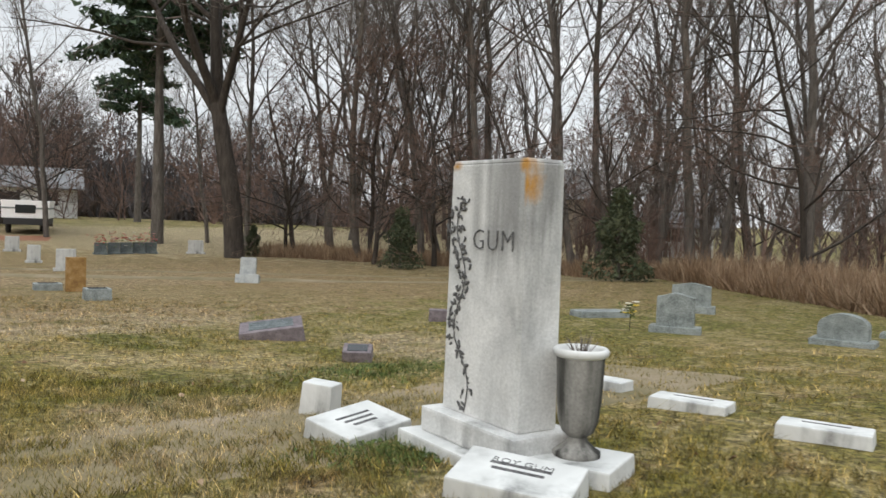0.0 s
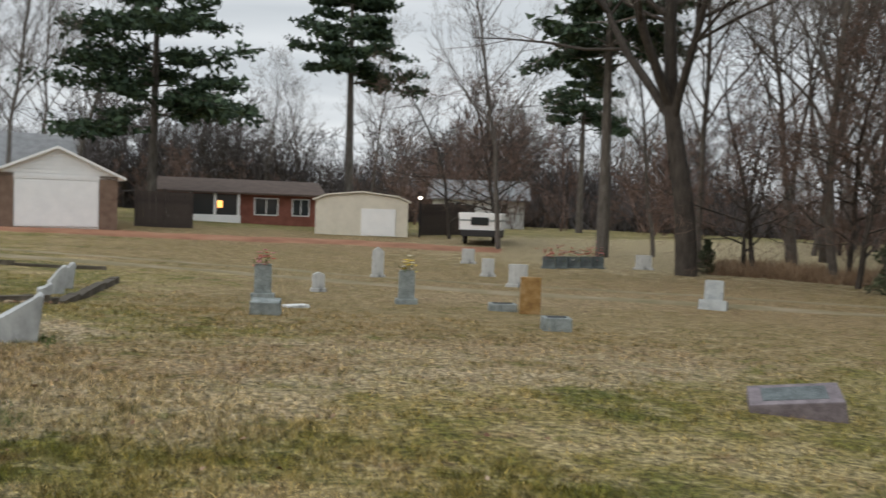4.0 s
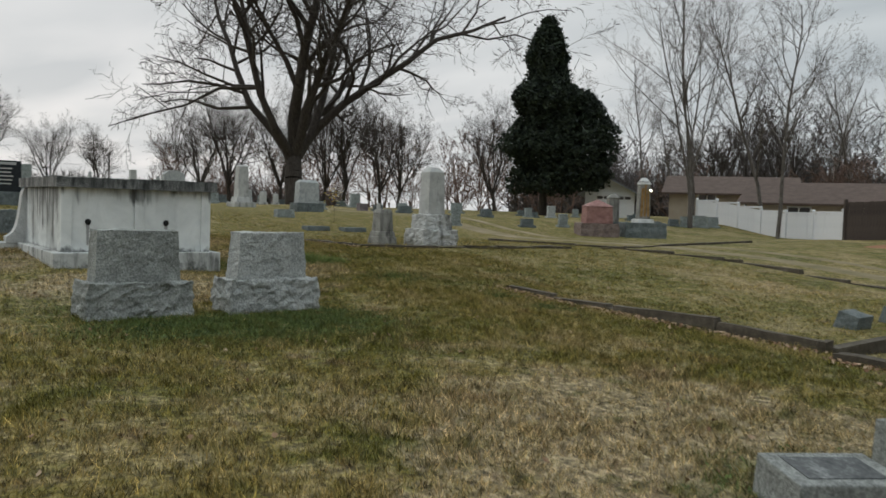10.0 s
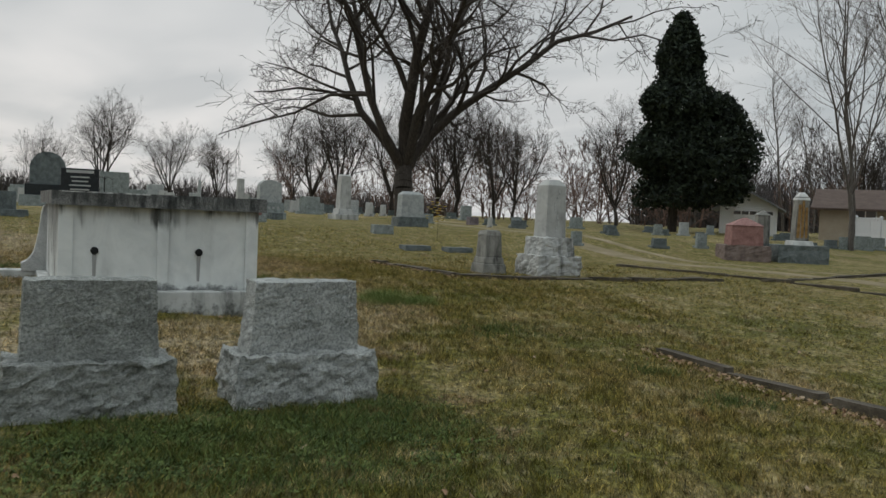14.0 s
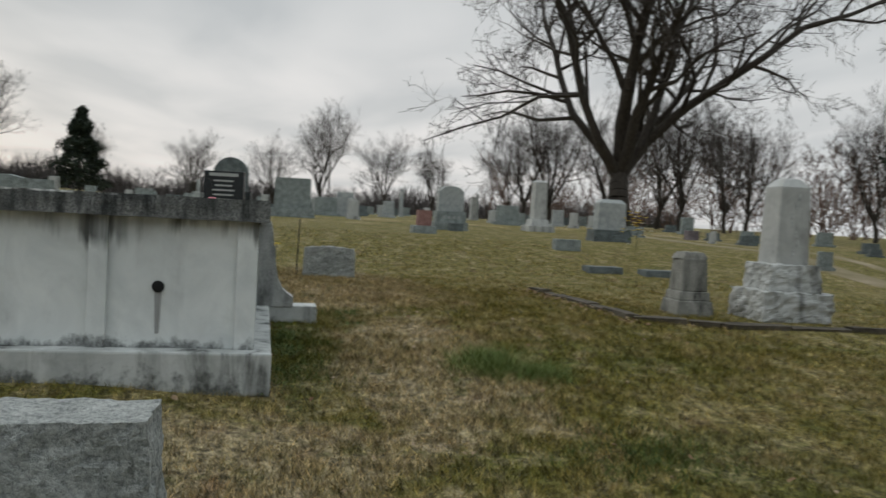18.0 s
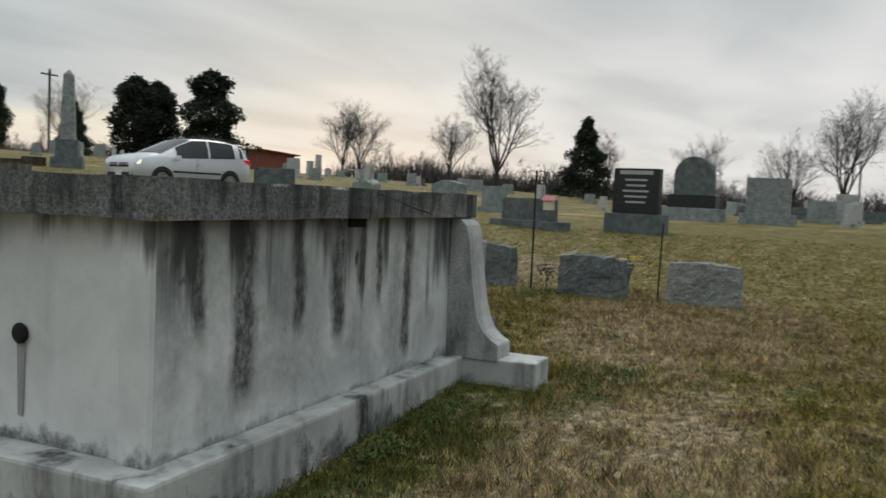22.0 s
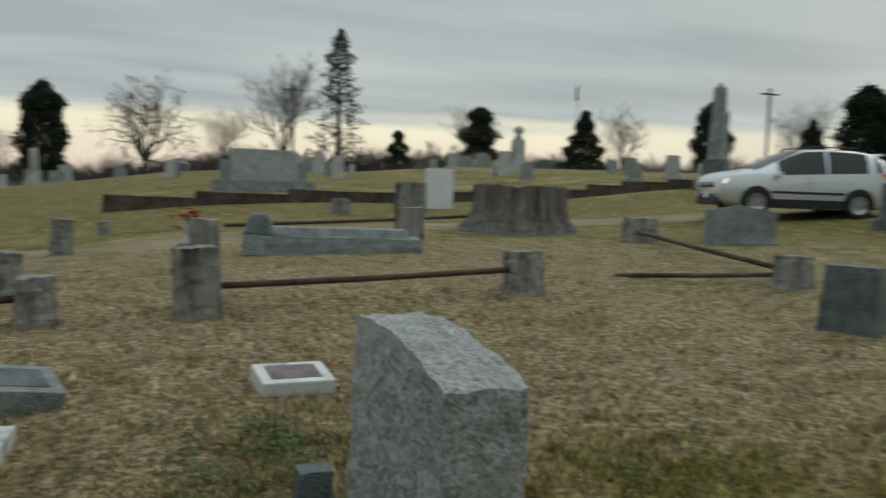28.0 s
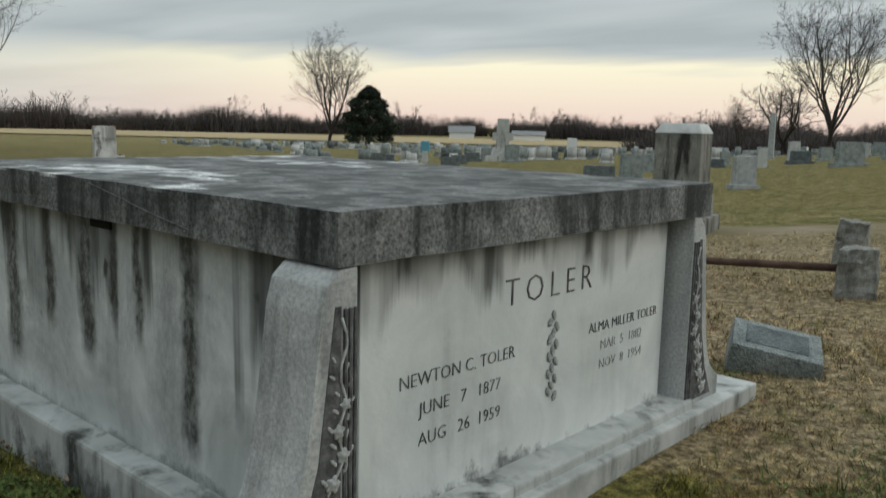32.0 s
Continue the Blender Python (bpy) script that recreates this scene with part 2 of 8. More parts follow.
def ground_material(name, blade):
    """Dormant lawn: straw, olive and green patches by the place on the ground, bare earth here and there."""
    m = bpy.data.materials.new(name)
    m.use_nodes = True
    n, l = m.node_tree.nodes, m.node_tree.links
    b = n["Principled BSDF"]
    g = n.new("ShaderNodeNewGeometry")
    flat = n.new("ShaderNodeMapping")
    flat.inputs["Scale"].default_value = (1, 1, 0.0)
    l.new(g.outputs["Position"], flat.inputs[0])

    def noise_of(s, d=5, r=0.6, off=0.0):
        t, mp = n.new("ShaderNodeTexNoise"), n.new("ShaderNodeMapping")
        mp.inputs["Location"].default_value = (off, off * 0.7, 0)
        l.new(flat.outputs[0], mp.inputs[0])
        l.new(mp.outputs[0], t.inputs["Vector"])
        t.inputs["Scale"].default_value, t.inputs["Detail"].default_value, t.inputs["Roughness"].default_value = s, d, r
        return t.outputs[0]

    def ramp(v, stops):
        r = n.new("ShaderNodeValToRGB")
        for k, (p, c) in enumerate(stops):
            el = r.color_ramp.elements[k] if k < 2 else r.color_ramp.elements.new(p)
            el.position, el.color = p, (*c, 1) if len(c) == 3 else (c[0], c[0], c[0], 1)
        l.new(v, r.inputs[0])
        return r.outputs[0]

    def mix(f, a, c, mode="MIX"):
        k = n.new("ShaderNodeMix")
        k.data_type, k.blend_type = "RGBA", mode
        for sock, v in ((k.inputs[0], f), (k.inputs[6], a), (k.inputs[7], c)):
            if isinstance(v, tuple):
                sock.default_value = (*v, 1)
            elif isinstance(v, float):
                sock.default_value = v
            else:
                l.new(v, sock)
        return k.outputs[2]

    patch = noise_of(0.42, 6, 0.65)
    base = ramp(patch, [(0.36, (0.062, 0.074, 0.014)), (0.44, (0.125, 0.112, 0.026)), (0.52, (0.205, 0.160, 0.058)), (0.62, (0.33, 0.255, 0.135))])
    wide = noise_of(0.055, 4, 0.6, 91.0)
    base = mix(ramp(wide, [(0.44, (0.55,)), (0.56, (0.0,))]), base, (0.125, 0.120, 0.032))
    earth = ramp(noise_of(0.33, 7, 0.70, 77.0), [(0.56, (0.0,)), (0.68, (0.75,))])
    base = mix(earth, base, (0.30, 0.235, 0.15))
    # bleached and bare places with their own outline
    ragged = noise_of(1.3, 6, 0.7, 13.0)
    for px, py, rx, ry, tint, most in [(*b_, (0.33, 0.262, 0.172), 0.72) for b_ in BARE] + [(*b_, (0.056, 0.074, 0.018), 0.42) for b_ in LUSH] + [(*b_, (0.215, 0.148, 0.078), 0.7) for b_ in RUSSET] + [(*b_, (0.140, 0.118, 0.032), 0.72) for b_ in OLIVE] + [(*b_, (0.255, 0.198, 0.122), 0.7) for b_ in DRY] + [(*b_, (0.34, 0.275, 0.165), 0.8) for b_ in STUBBLE]:
        mp, ln = n.new("ShaderNodeMapping"), n.new("ShaderNodeVectorMath")
        mp.vector_type = "TEXTURE"
        mp.inputs["Location"].default_value, mp.inputs["Scale"].default_value = (px, py, 0), (rx, ry, 1)
        l.new(flat.outputs[0], mp.inputs[0])
        ln.operation = "LENGTH"
        l.new(mp.outputs[0], ln.inputs[0])
        k = n.new("ShaderNodeMath")
        k.operation = "MULTIPLY_ADD"
        l.new(ragged, k.inputs[0])
        k.inputs[1].default_value = -2.4
        l.new(ln.outputs["Value"], k.inputs[2])
        base = mix(ramp(k.outputs[0], [(0.0, (most,)), (0.28, (0.0,))]), base, tint)
    mottle = noise_of(2.6, 5, 0.72, 51.0)
    base = mix(ramp(mottle, [(0.50, (0.0,)), (0.62, (0.6,))]), base, (0.31, 0.258, 0.145))
    base = mix(ramp(mottle, [(0.36, (0.7,)), (0.46, (0.0,))]), base, (0.090, 0.092, 0.022))
    brown = ramp(noise_of(1.6, 6, 0.72, 23.0), [(0.56, (0.0,)), (0.66, (0.6,))])
    base = mix(brown, base, (0.165, 0.105, 0.062))
    clump = ramp(noise_of(12.0, 5, 0.80, 5.0), [(0.38, (0.24,)), (0.50, (0.98,)), (0.62, (2.0,))])
    base = mix(1.0, base, clump, "MULTIPLY")
    if blade:
        rnd = ramp(g.outputs["Random Per Island"], [(0.0, (0.50, 0.54, 0.42)), (0.5, (0.92, 0.92, 0.78)), (0.82, (1.5, 1.36, 1.15)), (1.0, (2.5, 2.25, 1.9))])
        base = mix(1.0, base, rnd, "MULTIPLY")
    else:
        fine = noise_of(70.0, 3, 0.7, 9.0)
        base = mix(0.8, base, ramp(fine, [(0.3, (0.44,)), (0.7, (1.28,))]), "MULTIPLY")
        bp = n.new("ShaderNodeBump")
        bp.inputs["Strength"].default_value, bp.inputs["Distance"].default_value = 0.7, 0.05
        l.new(noise_of(22.0, 4, 0.7, 3.0), bp.inputs["Height"])
        l.new(bp.outputs[0], b.inputs["Normal"])
    l.new(base, b.inputs["Base Color"])
    b.inputs["Roughness"].default_value = 0.85
    b.inputs["Specular IOR Level"].default_value = 0.15
    return m


def stained_marble(name, light, mid, dark, streak=0.5, streak_scale=5.0, rough=0.55, cover=0.5, worn=None, drip=None, foot=None, lichen=(), speck=0.0, blotch=0.0, runs=()):
    """Weathered white marble: cloudy veins, with black growth that has run down in narrow streaks."""
    m = bpy.data.materials.new(name)
    m.use_nodes = True
    n, l = m.node_tree.nodes, m.node_tree.links
    b = n["Principled BSDF"]
    tc = n.new("ShaderNodeTexCoord")

    def noise_of(s, stretch, d=5, r=0.6, dist=0.0):
        t, mp = n.new("ShaderNodeTexNoise"), n.new("ShaderNodeMapping")
        mp.inputs["Scale"].default_value = stretch
        l.new(tc.outputs["Object"], mp.inputs[0])
        l.new(mp.outputs[0], t.inputs["Vector"])
        t.inputs["Scale"].default_value, t.inputs["Detail"].default_value = s, d
        t.inputs["Roughness"].default_value, t.inputs["Distortion"].default_value = r, dist
        return t.outputs[0]

    def ramp(v, a, c, lo, hi):
        r = n.new("ShaderNodeValToRGB")
        r.color_ramp.elements[0].position, r.color_ramp.elements[1].position = lo, hi
        r.color_ramp.elements[0].color, r.color_ramp.elements[1].color = (*a, 1), (*c, 1)
        l.new(v, r.inputs[0])
        return r.outputs[0]

    def mix(f, a, c):
        k = n.new("ShaderNodeMix")
        k.data_type = "RGBA"
        for sock, v in ((k.inputs[0], f), (k.inputs[6], a), (k.inputs[7], c)):
            if isinstance(v, tuple):
                sock.default_value = (*v, 1)
            elif isinstance(v, float):
                sock.default_value = v
            else:
                l.new(v, sock)
        return k.outputs[2]

    def mul(a, c):
        k = n.new("ShaderNodeMath")
        k.operation, k.use_clamp = "MULTIPLY", True
        for i, v in enumerate((a, c)):
            if isinstance(v, float):
                k.inputs[i].default_value = v
            else:
                l.new(v, k.inputs[i])
        return k.outputs[0]

    cloudy = ramp(noise_of(1.8, (1, 1, 1), 6, 0.6, 0.8), light, mid, 0.38, 0.68)
    run = ramp(noise_of(streak_scale * 0.62, (1, 1, 0.13), 5, 0.58, 0.35), (0, 0, 0), (1, 1, 1), 0.49, 0.72)
    where = ramp(noise_of(0.9, (1, 1, 0.7), 4, 0.6), (0, 0, 0), (1, 1, 1), 0.62 - 0.28 * cover, 0.80 - 0.28 * cover)
    blot = ramp(noise_of(26.0, (1, 1, 0.6), 4, 0.75), (0.6, 0.6, 0.6), (1, 1, 1), 0.35, 0.6)
    f = mul(mul(mul(run, where), blot), float(streak * 1.9))
    col = mix(f, cloudy, dark)
    grime = ramp(noise_of(3.4, (1, 1, 0.8), 7, 0.72), (0, 0, 0), (1, 1, 1), 0.52, 0.78)
    col = mix(mul(grime, 0.55 * streak + 0.1), col, tuple(0.5 * (p + q) for p, q in zip(mid, dark)))
    sep = n.new("ShaderNodeSeparateXYZ")
    l.new(tc.outputs["Object"], sep.inputs[0])

    def calc(op, a, c, clamp=False):
        k = n.new("ShaderNodeMath")
        k.operation, k.use_clamp = op, clamp
        for i, v in enumerate((a, c)):
            if isinstance(v, float):
                k.inputs[i].default_value = v
            else:
                l.new(v, k.inputs[i])
        return k.outputs[0]

    if worn:
        # bleached places on the flat top alone
        pale = ramp(noise_of(0.62, (1, 1.7, 0.4), 6, 0.58), (0, 0, 0), (1, 1, 1), 0.585, 0.62)
        col = mix(mul(pale, calc("GREATER_THAN", sep.outputs[2], 1.285)), col, worn[0])
    if drip:
        # black algae that has run down from the top edge, each run with a length of its own
        top, longest, amount = drip
        run_len = calc("MULTIPLY", ramp(noise_of(2.1, (1, 1, 0.02), 6, 0.68), (0.12, 0.12, 0.12), (1, 1, 1), 0.34, 0.66), float(longest))
        hang = calc("MULTIPLY", calc("SUBTRACT", run_len, calc("SUBTRACT", float(top), sep.outputs[2])), 3.6 / max(longest, 0.3), True)
        wash = calc("MULTIPLY", calc("SUBTRACT", calc("MULTIPLY", ramp(noise_of(0.9, (1, 1, 0.25), 6, 0.66, 0.6), (0.1, 0.1, 0.1), (1, 1, 1), 0.30, 0.64), 1.25 * longest), calc("SUBTRACT", float(top), sep.outputs[2])), 2.2 / max(longest, 0.3), True)
        col = mix(mul(mul(wash, blot), 0.42 * blotch), col, tuple(0.3 * p + 0.7 * q for p, q in zip(mid, dark)))
        thread = ramp(noise_of(6.0, (1, 1, 0.05), 4, 0.50, 0.3), (0.06, 0.06, 0.06), (1, 1, 1), 0.42, 0.62)
        col = mix(mul(mul(hang, thread), float(amount)), col, dark)
    if foot:
        # darker from the foot up to a ragged height
        low, high, amount = foot
        foot_h = calc("MULTIPLY", ramp(noise_of(3.2, (1, 1, 0.8), 7, 0.72), (0, 0, 0), (1, 1, 1), 0.36, 0.70), float(high))
        rise = calc("MULTIPLY", calc("SUBTRACT", foot_h, calc("SUBTRACT", sep.outputs[2], float(low))), 2.6 / high, True)
        col = mix(mul(mul(rise, blot), float(amount)), col, dark)
    if blotch:
        cloud = ramp(noise_of(1.25, (1, 1, 0.75), 8, 0.66, 0.7), (0, 0, 0), (1, 1, 1), 0.50, 0.66)
        col = mix(mul(mul(cloud, blot), float(blotch) * 0.6), col, tuple(0.25 * p + 0.75 * q for p, q in zip(mid, dark)))
        print_n = ramp(noise_of(6.5, (1, 1, 0.6), 3, 0.5), (0, 0, 0), (1, 1, 1), 0.70, 0.76)
        col = mix(mul(print_n, float(blotch)), col, dark)
    if runs:
        # single long runs of black growth, each with a wavering edge
        waver = calc("MULTIPLY", calc("SUBTRACT", noise_of(3.0, (1, 1, 1), 6, 0.65), 0.5), 0.16)
        for rx, half, bottom in runs:
            off = calc("ABSOLUTE", calc("SUBTRACT", calc("ADD", sep.outputs[0], waver), float(rx)), 0.0)
            core = calc("MULTIPLY", calc("SUBTRACT", float(half), off), 1.6 / half, True)
            ends = calc("MULTIPLY", calc("SUBTRACT", sep.outputs[2], calc("ADD", float(bottom), waver)), 6.0, True)
            col = mix(mul(mul(core, ends), mul(blot, 0.95)), col, dark)
    edge_n = noise_of(9.0, (1, 1, 0.5), 6, 0.72)
    for cx, cz, rx, rz in lichen:
        mp, ln = n.new("ShaderNodeMapping"), n.new("ShaderNodeVectorMath")
        mp.vector_type = "TEXTURE"
        mp.inputs["Location"].default_value, mp.inputs["Scale"].default_value = (cx, -0.13, cz), (rx, 0.13, rz)
        l.new(tc.outputs["Object"], mp.inputs[0])
        ln.operation = "LENGTH"
        l.new(mp.outputs[0], ln.inputs[0])
        spot = calc("SUBTRACT", calc("ADD", 0.1, calc("MULTIPLY", edge_n, 1.9)), ln.outputs["Value"], True)
        col = mix(calc("MULTIPLY", spot, 1.2, True), col, (0.40, 0.20, 0.035))
    if speck:
        grit = ramp(noise_of(62.0, (1, 1, 1), 5, 0.78), (0.25, 0.25, 0.25), (1.75, 1.75, 1.75), 0.36, 0.64)
        k = n.new("ShaderNodeMix")
        k.data_type, k.blend_type = "RGBA", "MULTIPLY"
        k.inputs[0].default_value = speck
        l.new(col, k.inputs[6])
        l.new(grit, k.inputs[7])
        col = k.outputs[2]
    l.new(col, b.inputs["Base Color"])
    b.inputs["Roughness"].default_value = rough
    bp = n.new("ShaderNodeBump")
    bp.inputs["Strength"].default_value, bp.inputs["Distance"].default_value = 0.35, 0.004
    l.new(noise_of(45.0, (1, 1, 1), 4, 0.7), bp.inputs["Height"])
    l.new(bp.outputs[0], b.inputs["Normal"])
    return m


def plain(name, c, rough=0.5, metal=0.0, emit=0.0, coat=0.0, alpha=1.0, trans=0.0):
    m = bpy.data.materials.new(name)
    m.use_nodes = True
    b = m.node_tree.nodes["Principled BSDF"]
    b.inputs["Base Color"].default_value = (*c, 1)
    b.inputs["Roughness"].default_value, b.inputs["Metallic"].default_value = rough, metal
    b.inputs["Coat Weight"].default_value = coat
    b.inputs["Transmission Weight"].default_value = trans
    if emit:
        b.inputs["Emission Color"].default_value, b.inputs["Emission Strength"].default_value = (*c, 1), emit
    return m


M_GROUND = ground_material("lawn", False)
M_BLADE = ground_material("grass_blade", True)
M_TRACK = material("gravel_track", [(0.115, 0.098, 0.042), (0.185, 0.15, 0.082), (0.26, 0.21, 0.14)], 0.8, 0.95, 0.5, 25, coords="World")
M_CLAY = material("red_clay", [(0.17, 0.07, 0.035), (0.25, 0.11, 0.06), (0.30, 0.17, 0.10)], 0.7, 0.95, 0.5, 14, coords="World")
M_FIELD = material("stubble_field", [(0.30, 0.23, 0.12), (0.42, 0.33, 0.18)], 0.05, 0.95, 0.0, 0.5, coords="World")
M_GRANITE = material("grey_granite", [(0.14, 0.16, 0.155), (0.245, 0.275, 0.268), (0.345, 0.38, 0.37)], 5, 0.8, 1.0, 60, speckle=0.7, bump_d=0.03)
M_GRANITE_L = material("pale_granite", [(0.26, 0.28, 0.28), (0.37, 0.39, 0.385), (0.46, 0.48, 0.47)], 5, 0.8, 0.9, 60, speckle=0.6, bump_d=0.03)
M_ROCK = material("pitched_grey_granite", [(0.21, 0.22, 0.205), (0.32, 0.335, 0.315), (0.43, 0.445, 0.42)], 4, 0.85, 1.0, 90, speckle=0.5, bump_d=0.03, pit_shade=40.0)
M_ROCK_L = material("pitched_pale_granite", [(0.32, 0.335, 0.32), (0.44, 0.455, 0.435), (0.54, 0.555, 0.53)], 4, 0.85, 1.0, 90, speckle=0.5, bump_d=0.03, pit_shade=42.0)
M_ROCK_D = material("pitched_dark_granite", [(0.09, 0.108, 0.108), (0.155, 0.18, 0.178), (0.225, 0.25, 0.248)], 4, 0.8, 1.0, 90, speckle=0.5, bump_d=0.03, pit_shade=36.0)
M_GRANITE_D = material("dark_granite", [(0.055, 0.068, 0.070), (0.105, 0.124, 0.126), (0.165, 0.19, 0.19)], 5, 0.7, 0.8, 60, speckle=0.6, bump_d=0.025)
M_POLISH = material("polished_black_granite", [(0.008, 0.011, 0.014), (0.016, 0.022, 0.026)], 9, 0.25, 0.0, 150, speckle=0.3)
M_RED = material("red_granite", [(0.17, 0.085, 0.075), (0.26, 0.135, 0.12), (0.33, 0.19, 0.17)], 6, 0.7, 0.4, 110, speckle=0.5, bump_d=0.005)
M_REDBASE = material("brown_weathered_granite", [(0.10, 0.075, 0.065), (0.17, 0.13, 0.115), (0.24, 0.19, 0.17)], 6, 0.85, 0.5, 90, speckle=0.5, bump_d=0.01)
M_PURPLE = material("purple_grey_stone", [(0.085, 0.07, 0.075), (0.15, 0.125, 0.135), (0.22, 0.19, 0.20)], 7, 0.75, 0.4, 90, speckle=0.4, bump_d=0.006)
M_LIME = stained_marble("weathered_limestone", (0.46, 0.465, 0.45), (0.33, 0.335, 0.32), (0.06, 0.062, 0.058), 0.8, 6.0, 0.8, 0.8)
M_URN = stained_marble("mossy_cast_stone", (0.27, 0.265, 0.245), (0.10, 0.098, 0.088), (0.014, 0.014, 0.011), 1.0, 9.0, 0.9, 1.1, drip=(0.56, 0.8, 0.85), speck=0.25)
M_SLANT = stained_marble("weathered_slant_granite", (0.40, 0.41, 0.40), (0.24, 0.25, 0.245), (0.05, 0.052, 0.05), 0.5, 8.0, 0.8, 0.6)
M_OLDSTONE = stained_marble("mossy_old_stone", (0.27, 0.265, 0.24), (0.14, 0.14, 0.122), (0.025, 0.025, 0.022), 1.0, 7.0, 0.9, 1.0, speck=0.5)
M_MARBLE = stained_marble("white_marble", (0.62, 0.63, 0.615), (0.42, 0.43, 0.42), (0.07, 0.073, 0.068), 0.55, 7.0, 0.6, 0.7)
M_TOMB = stained_marble("tomb_marble", (0.74, 0.765, 0.755), (0.60, 0.63, 0.625), (0.045, 0.050, 0.048), 0.30, 6.5, 0.5, 0.35, drip=(1.13, 0.40, 0.9), foot=(0.03, 0.17, 0.9))
M_TOMB_SIDE = stained_marble("streaked_tomb_marble", (0.73, 0.76, 0.75), (0.46, 0.49, 0.485), (0.024, 0.027, 0.026), 0.30, 4.0, 0.55, 0.6, drip=(1.13, 0.80, 0.95), foot=(0.03, 0.10, 0.6), blotch=0.85, runs=((1.07, 0.085, 0.05), (1.50, 0.05, 0.50), (1.72, 0.045, 0.55), (2.02, 0.10, 0.30), (2.45, 0.07, 0.42), (2.95, 0.12, 0.12), (3.3, 0.06, 0.5)))
# foot darkening holds moss and grime, plus the base's shade put into colour
M_BASE = stained_marble("grimy_shaded_base_marble", (0.56, 0.575, 0.56), (0.36, 0.375, 0.36), (0.030, 0.033, 0.028), 0.9, 7.0, 0.7, 0.9, foot=(-0.34, 0.44, 0.9))
M_WING = stained_marble("grimy_wing_marble", (0.50, 0.51, 0.50), (0.33, 0.34, 0.335), (0.05, 0.053, 0.05), 0.7, 7.0, 0.6, 0.8, speck=0.35)
M_LID = stained_marble("blackened_lid_granite", (0.20, 0.204, 0.20), (0.09, 0.094, 0.091), (0.013, 0.016, 0.016), 1.0, 10.0, 0.7, 1.1, [(0.62, 0.63, 0.62)], drip=(1.31, 0.34, 0.85), speck=1.0)
M_GUM = stained_marble("grey_marble_shaft", (0.62, 0.625, 0.61), (0.42, 0.43, 0.425), (0.07, 0.07, 0.067), 0.55, 6.0, 0.6, 0.6, drip=(1.70, 0.85, 0.6), lichen=((0.33, 1.67, 0.055, 0.055), (0.345, 1.56, 0.020, 0.13), (-0.31, 1.67, 0.06, 0.035)), speck=0.2)
M_RUSTSTONE = material("rust_stained_stone", [(0.15, 0.08, 0.025), (0.26, 0.15, 0.05), (0.34, 0.23, 0.11)], 6, 0.9, 0.3, 60)
M_CARVE = material("dark_carving", [(0.03, 0.03, 0.032), (0.09, 0.09, 0.09), (0.17, 0.17, 0.168)], 18, 0.9, 0.4, 70)
M_CARVE_G = material("worn_carving", [(0.16, 0.165, 0.16), (0.32, 0.33, 0.325), (0.46, 0.47, 0.46)], 18, 0.8, 0.4, 70)
M_CARVE_L = material("carved_relief_marble", [(0.20, 0.205, 0.20), (0.40, 0.41, 0.40), (0.52, 0.53, 0.52)], 14, 0.7, 0.4, 70)
M_CURB = material("kerb_stone", [(0.030, 0.025, 0.017), (0.068, 0.056, 0.040), (0.125, 0.11, 0.085)], 3, 0.95, 0.7, 40)
M_BARK = material("grey_bark", [(0.055, 0.048, 0.042), (0.10, 0.088, 0.077), (0.155, 0.14, 0.122)], 3.0, 0.95, 0.6, 40, stretch=(3, 3, 0.6), bump_d=0.03)
M_BARK_D = material("dark_bark", [(0.022, 0.018, 0.015), (0.045, 0.037, 0.030), (0.07, 0.058, 0.048)], 3.0, 0.95, 0.6, 40, stretch=(3, 3, 0.6), bump_d=0.03)
M_TWIG = material("bare_twigs", [(0.11, 0.092, 0.08), (0.185, 0.158, 0.14)], 2.0, 0.95, 0, 10, island=True)
M_FAR = material("hazy_far_twigs", [(0.060, 0.052, 0.050), (0.105, 0.092, 0.088)], 0.4, 0.95, 0, 4, island=True)
M_TWIG_D = material("dark_bare_twigs", [(0.040, 0.033, 0.028), (0.078, 0.066, 0.058)], 2.0, 0.95, 0, 10, island=True)
M_TWIG_R = material("russet_twigs", [(0.105, 0.066, 0.052), (0.185, 0.125, 0.10)], 2.0, 0.95, 0, 10, island=True)
M_BRUSH = material("dead_brush", [(0.15, 0.095, 0.056), (0.25, 0.165, 0.10), (0.32, 0.235, 0.155)], 1.5, 0.95, 0, 10, island=True)
M_JUNIPER = material("juniper_foliage", [(0.006, 0.012, 0.007), (0.014, 0.024, 0.012), (0.026, 0.038, 0.018)], 1.2, 0.8, 0, 12, island=True)
M_PINE = material("pine_needles", [(0.016, 0.034, 0.018), (0.032, 0.058, 0.028), (0.05, 0.082, 0.038)], 1.2, 0.8, 0, 12, island=True)
M_CEDAR = material("olive_cedar_foliage", [(0.03, 0.042, 0.020), (0.055, 0.068, 0.032), (0.085, 0.095, 0.05)], 1.2, 0.85, 0, 12, island=True)
M_STUMP = material("rotten_stump_wood", [(0.045, 0.040, 0.036), (0.13, 0.118, 0.108), (0.27, 0.25, 0.235)], 3, 0.95, 0.9, 30, stretch=(5, 5, 0.5), bump_d=0.04)
M_RUST = material("rusted_pipe", [(0.045, 0.026, 0.02), (0.085, 0.05, 0.036), (0.125, 0.082, 0.06)], 6, 0.85, 0.3, 60, metal=0.2)
M_IRON = material("black_iron", [(0.012, 0.012, 0.013), (0.026, 0.025, 0.025)], 8, 0.6, 0.1, 60, metal=0.5)
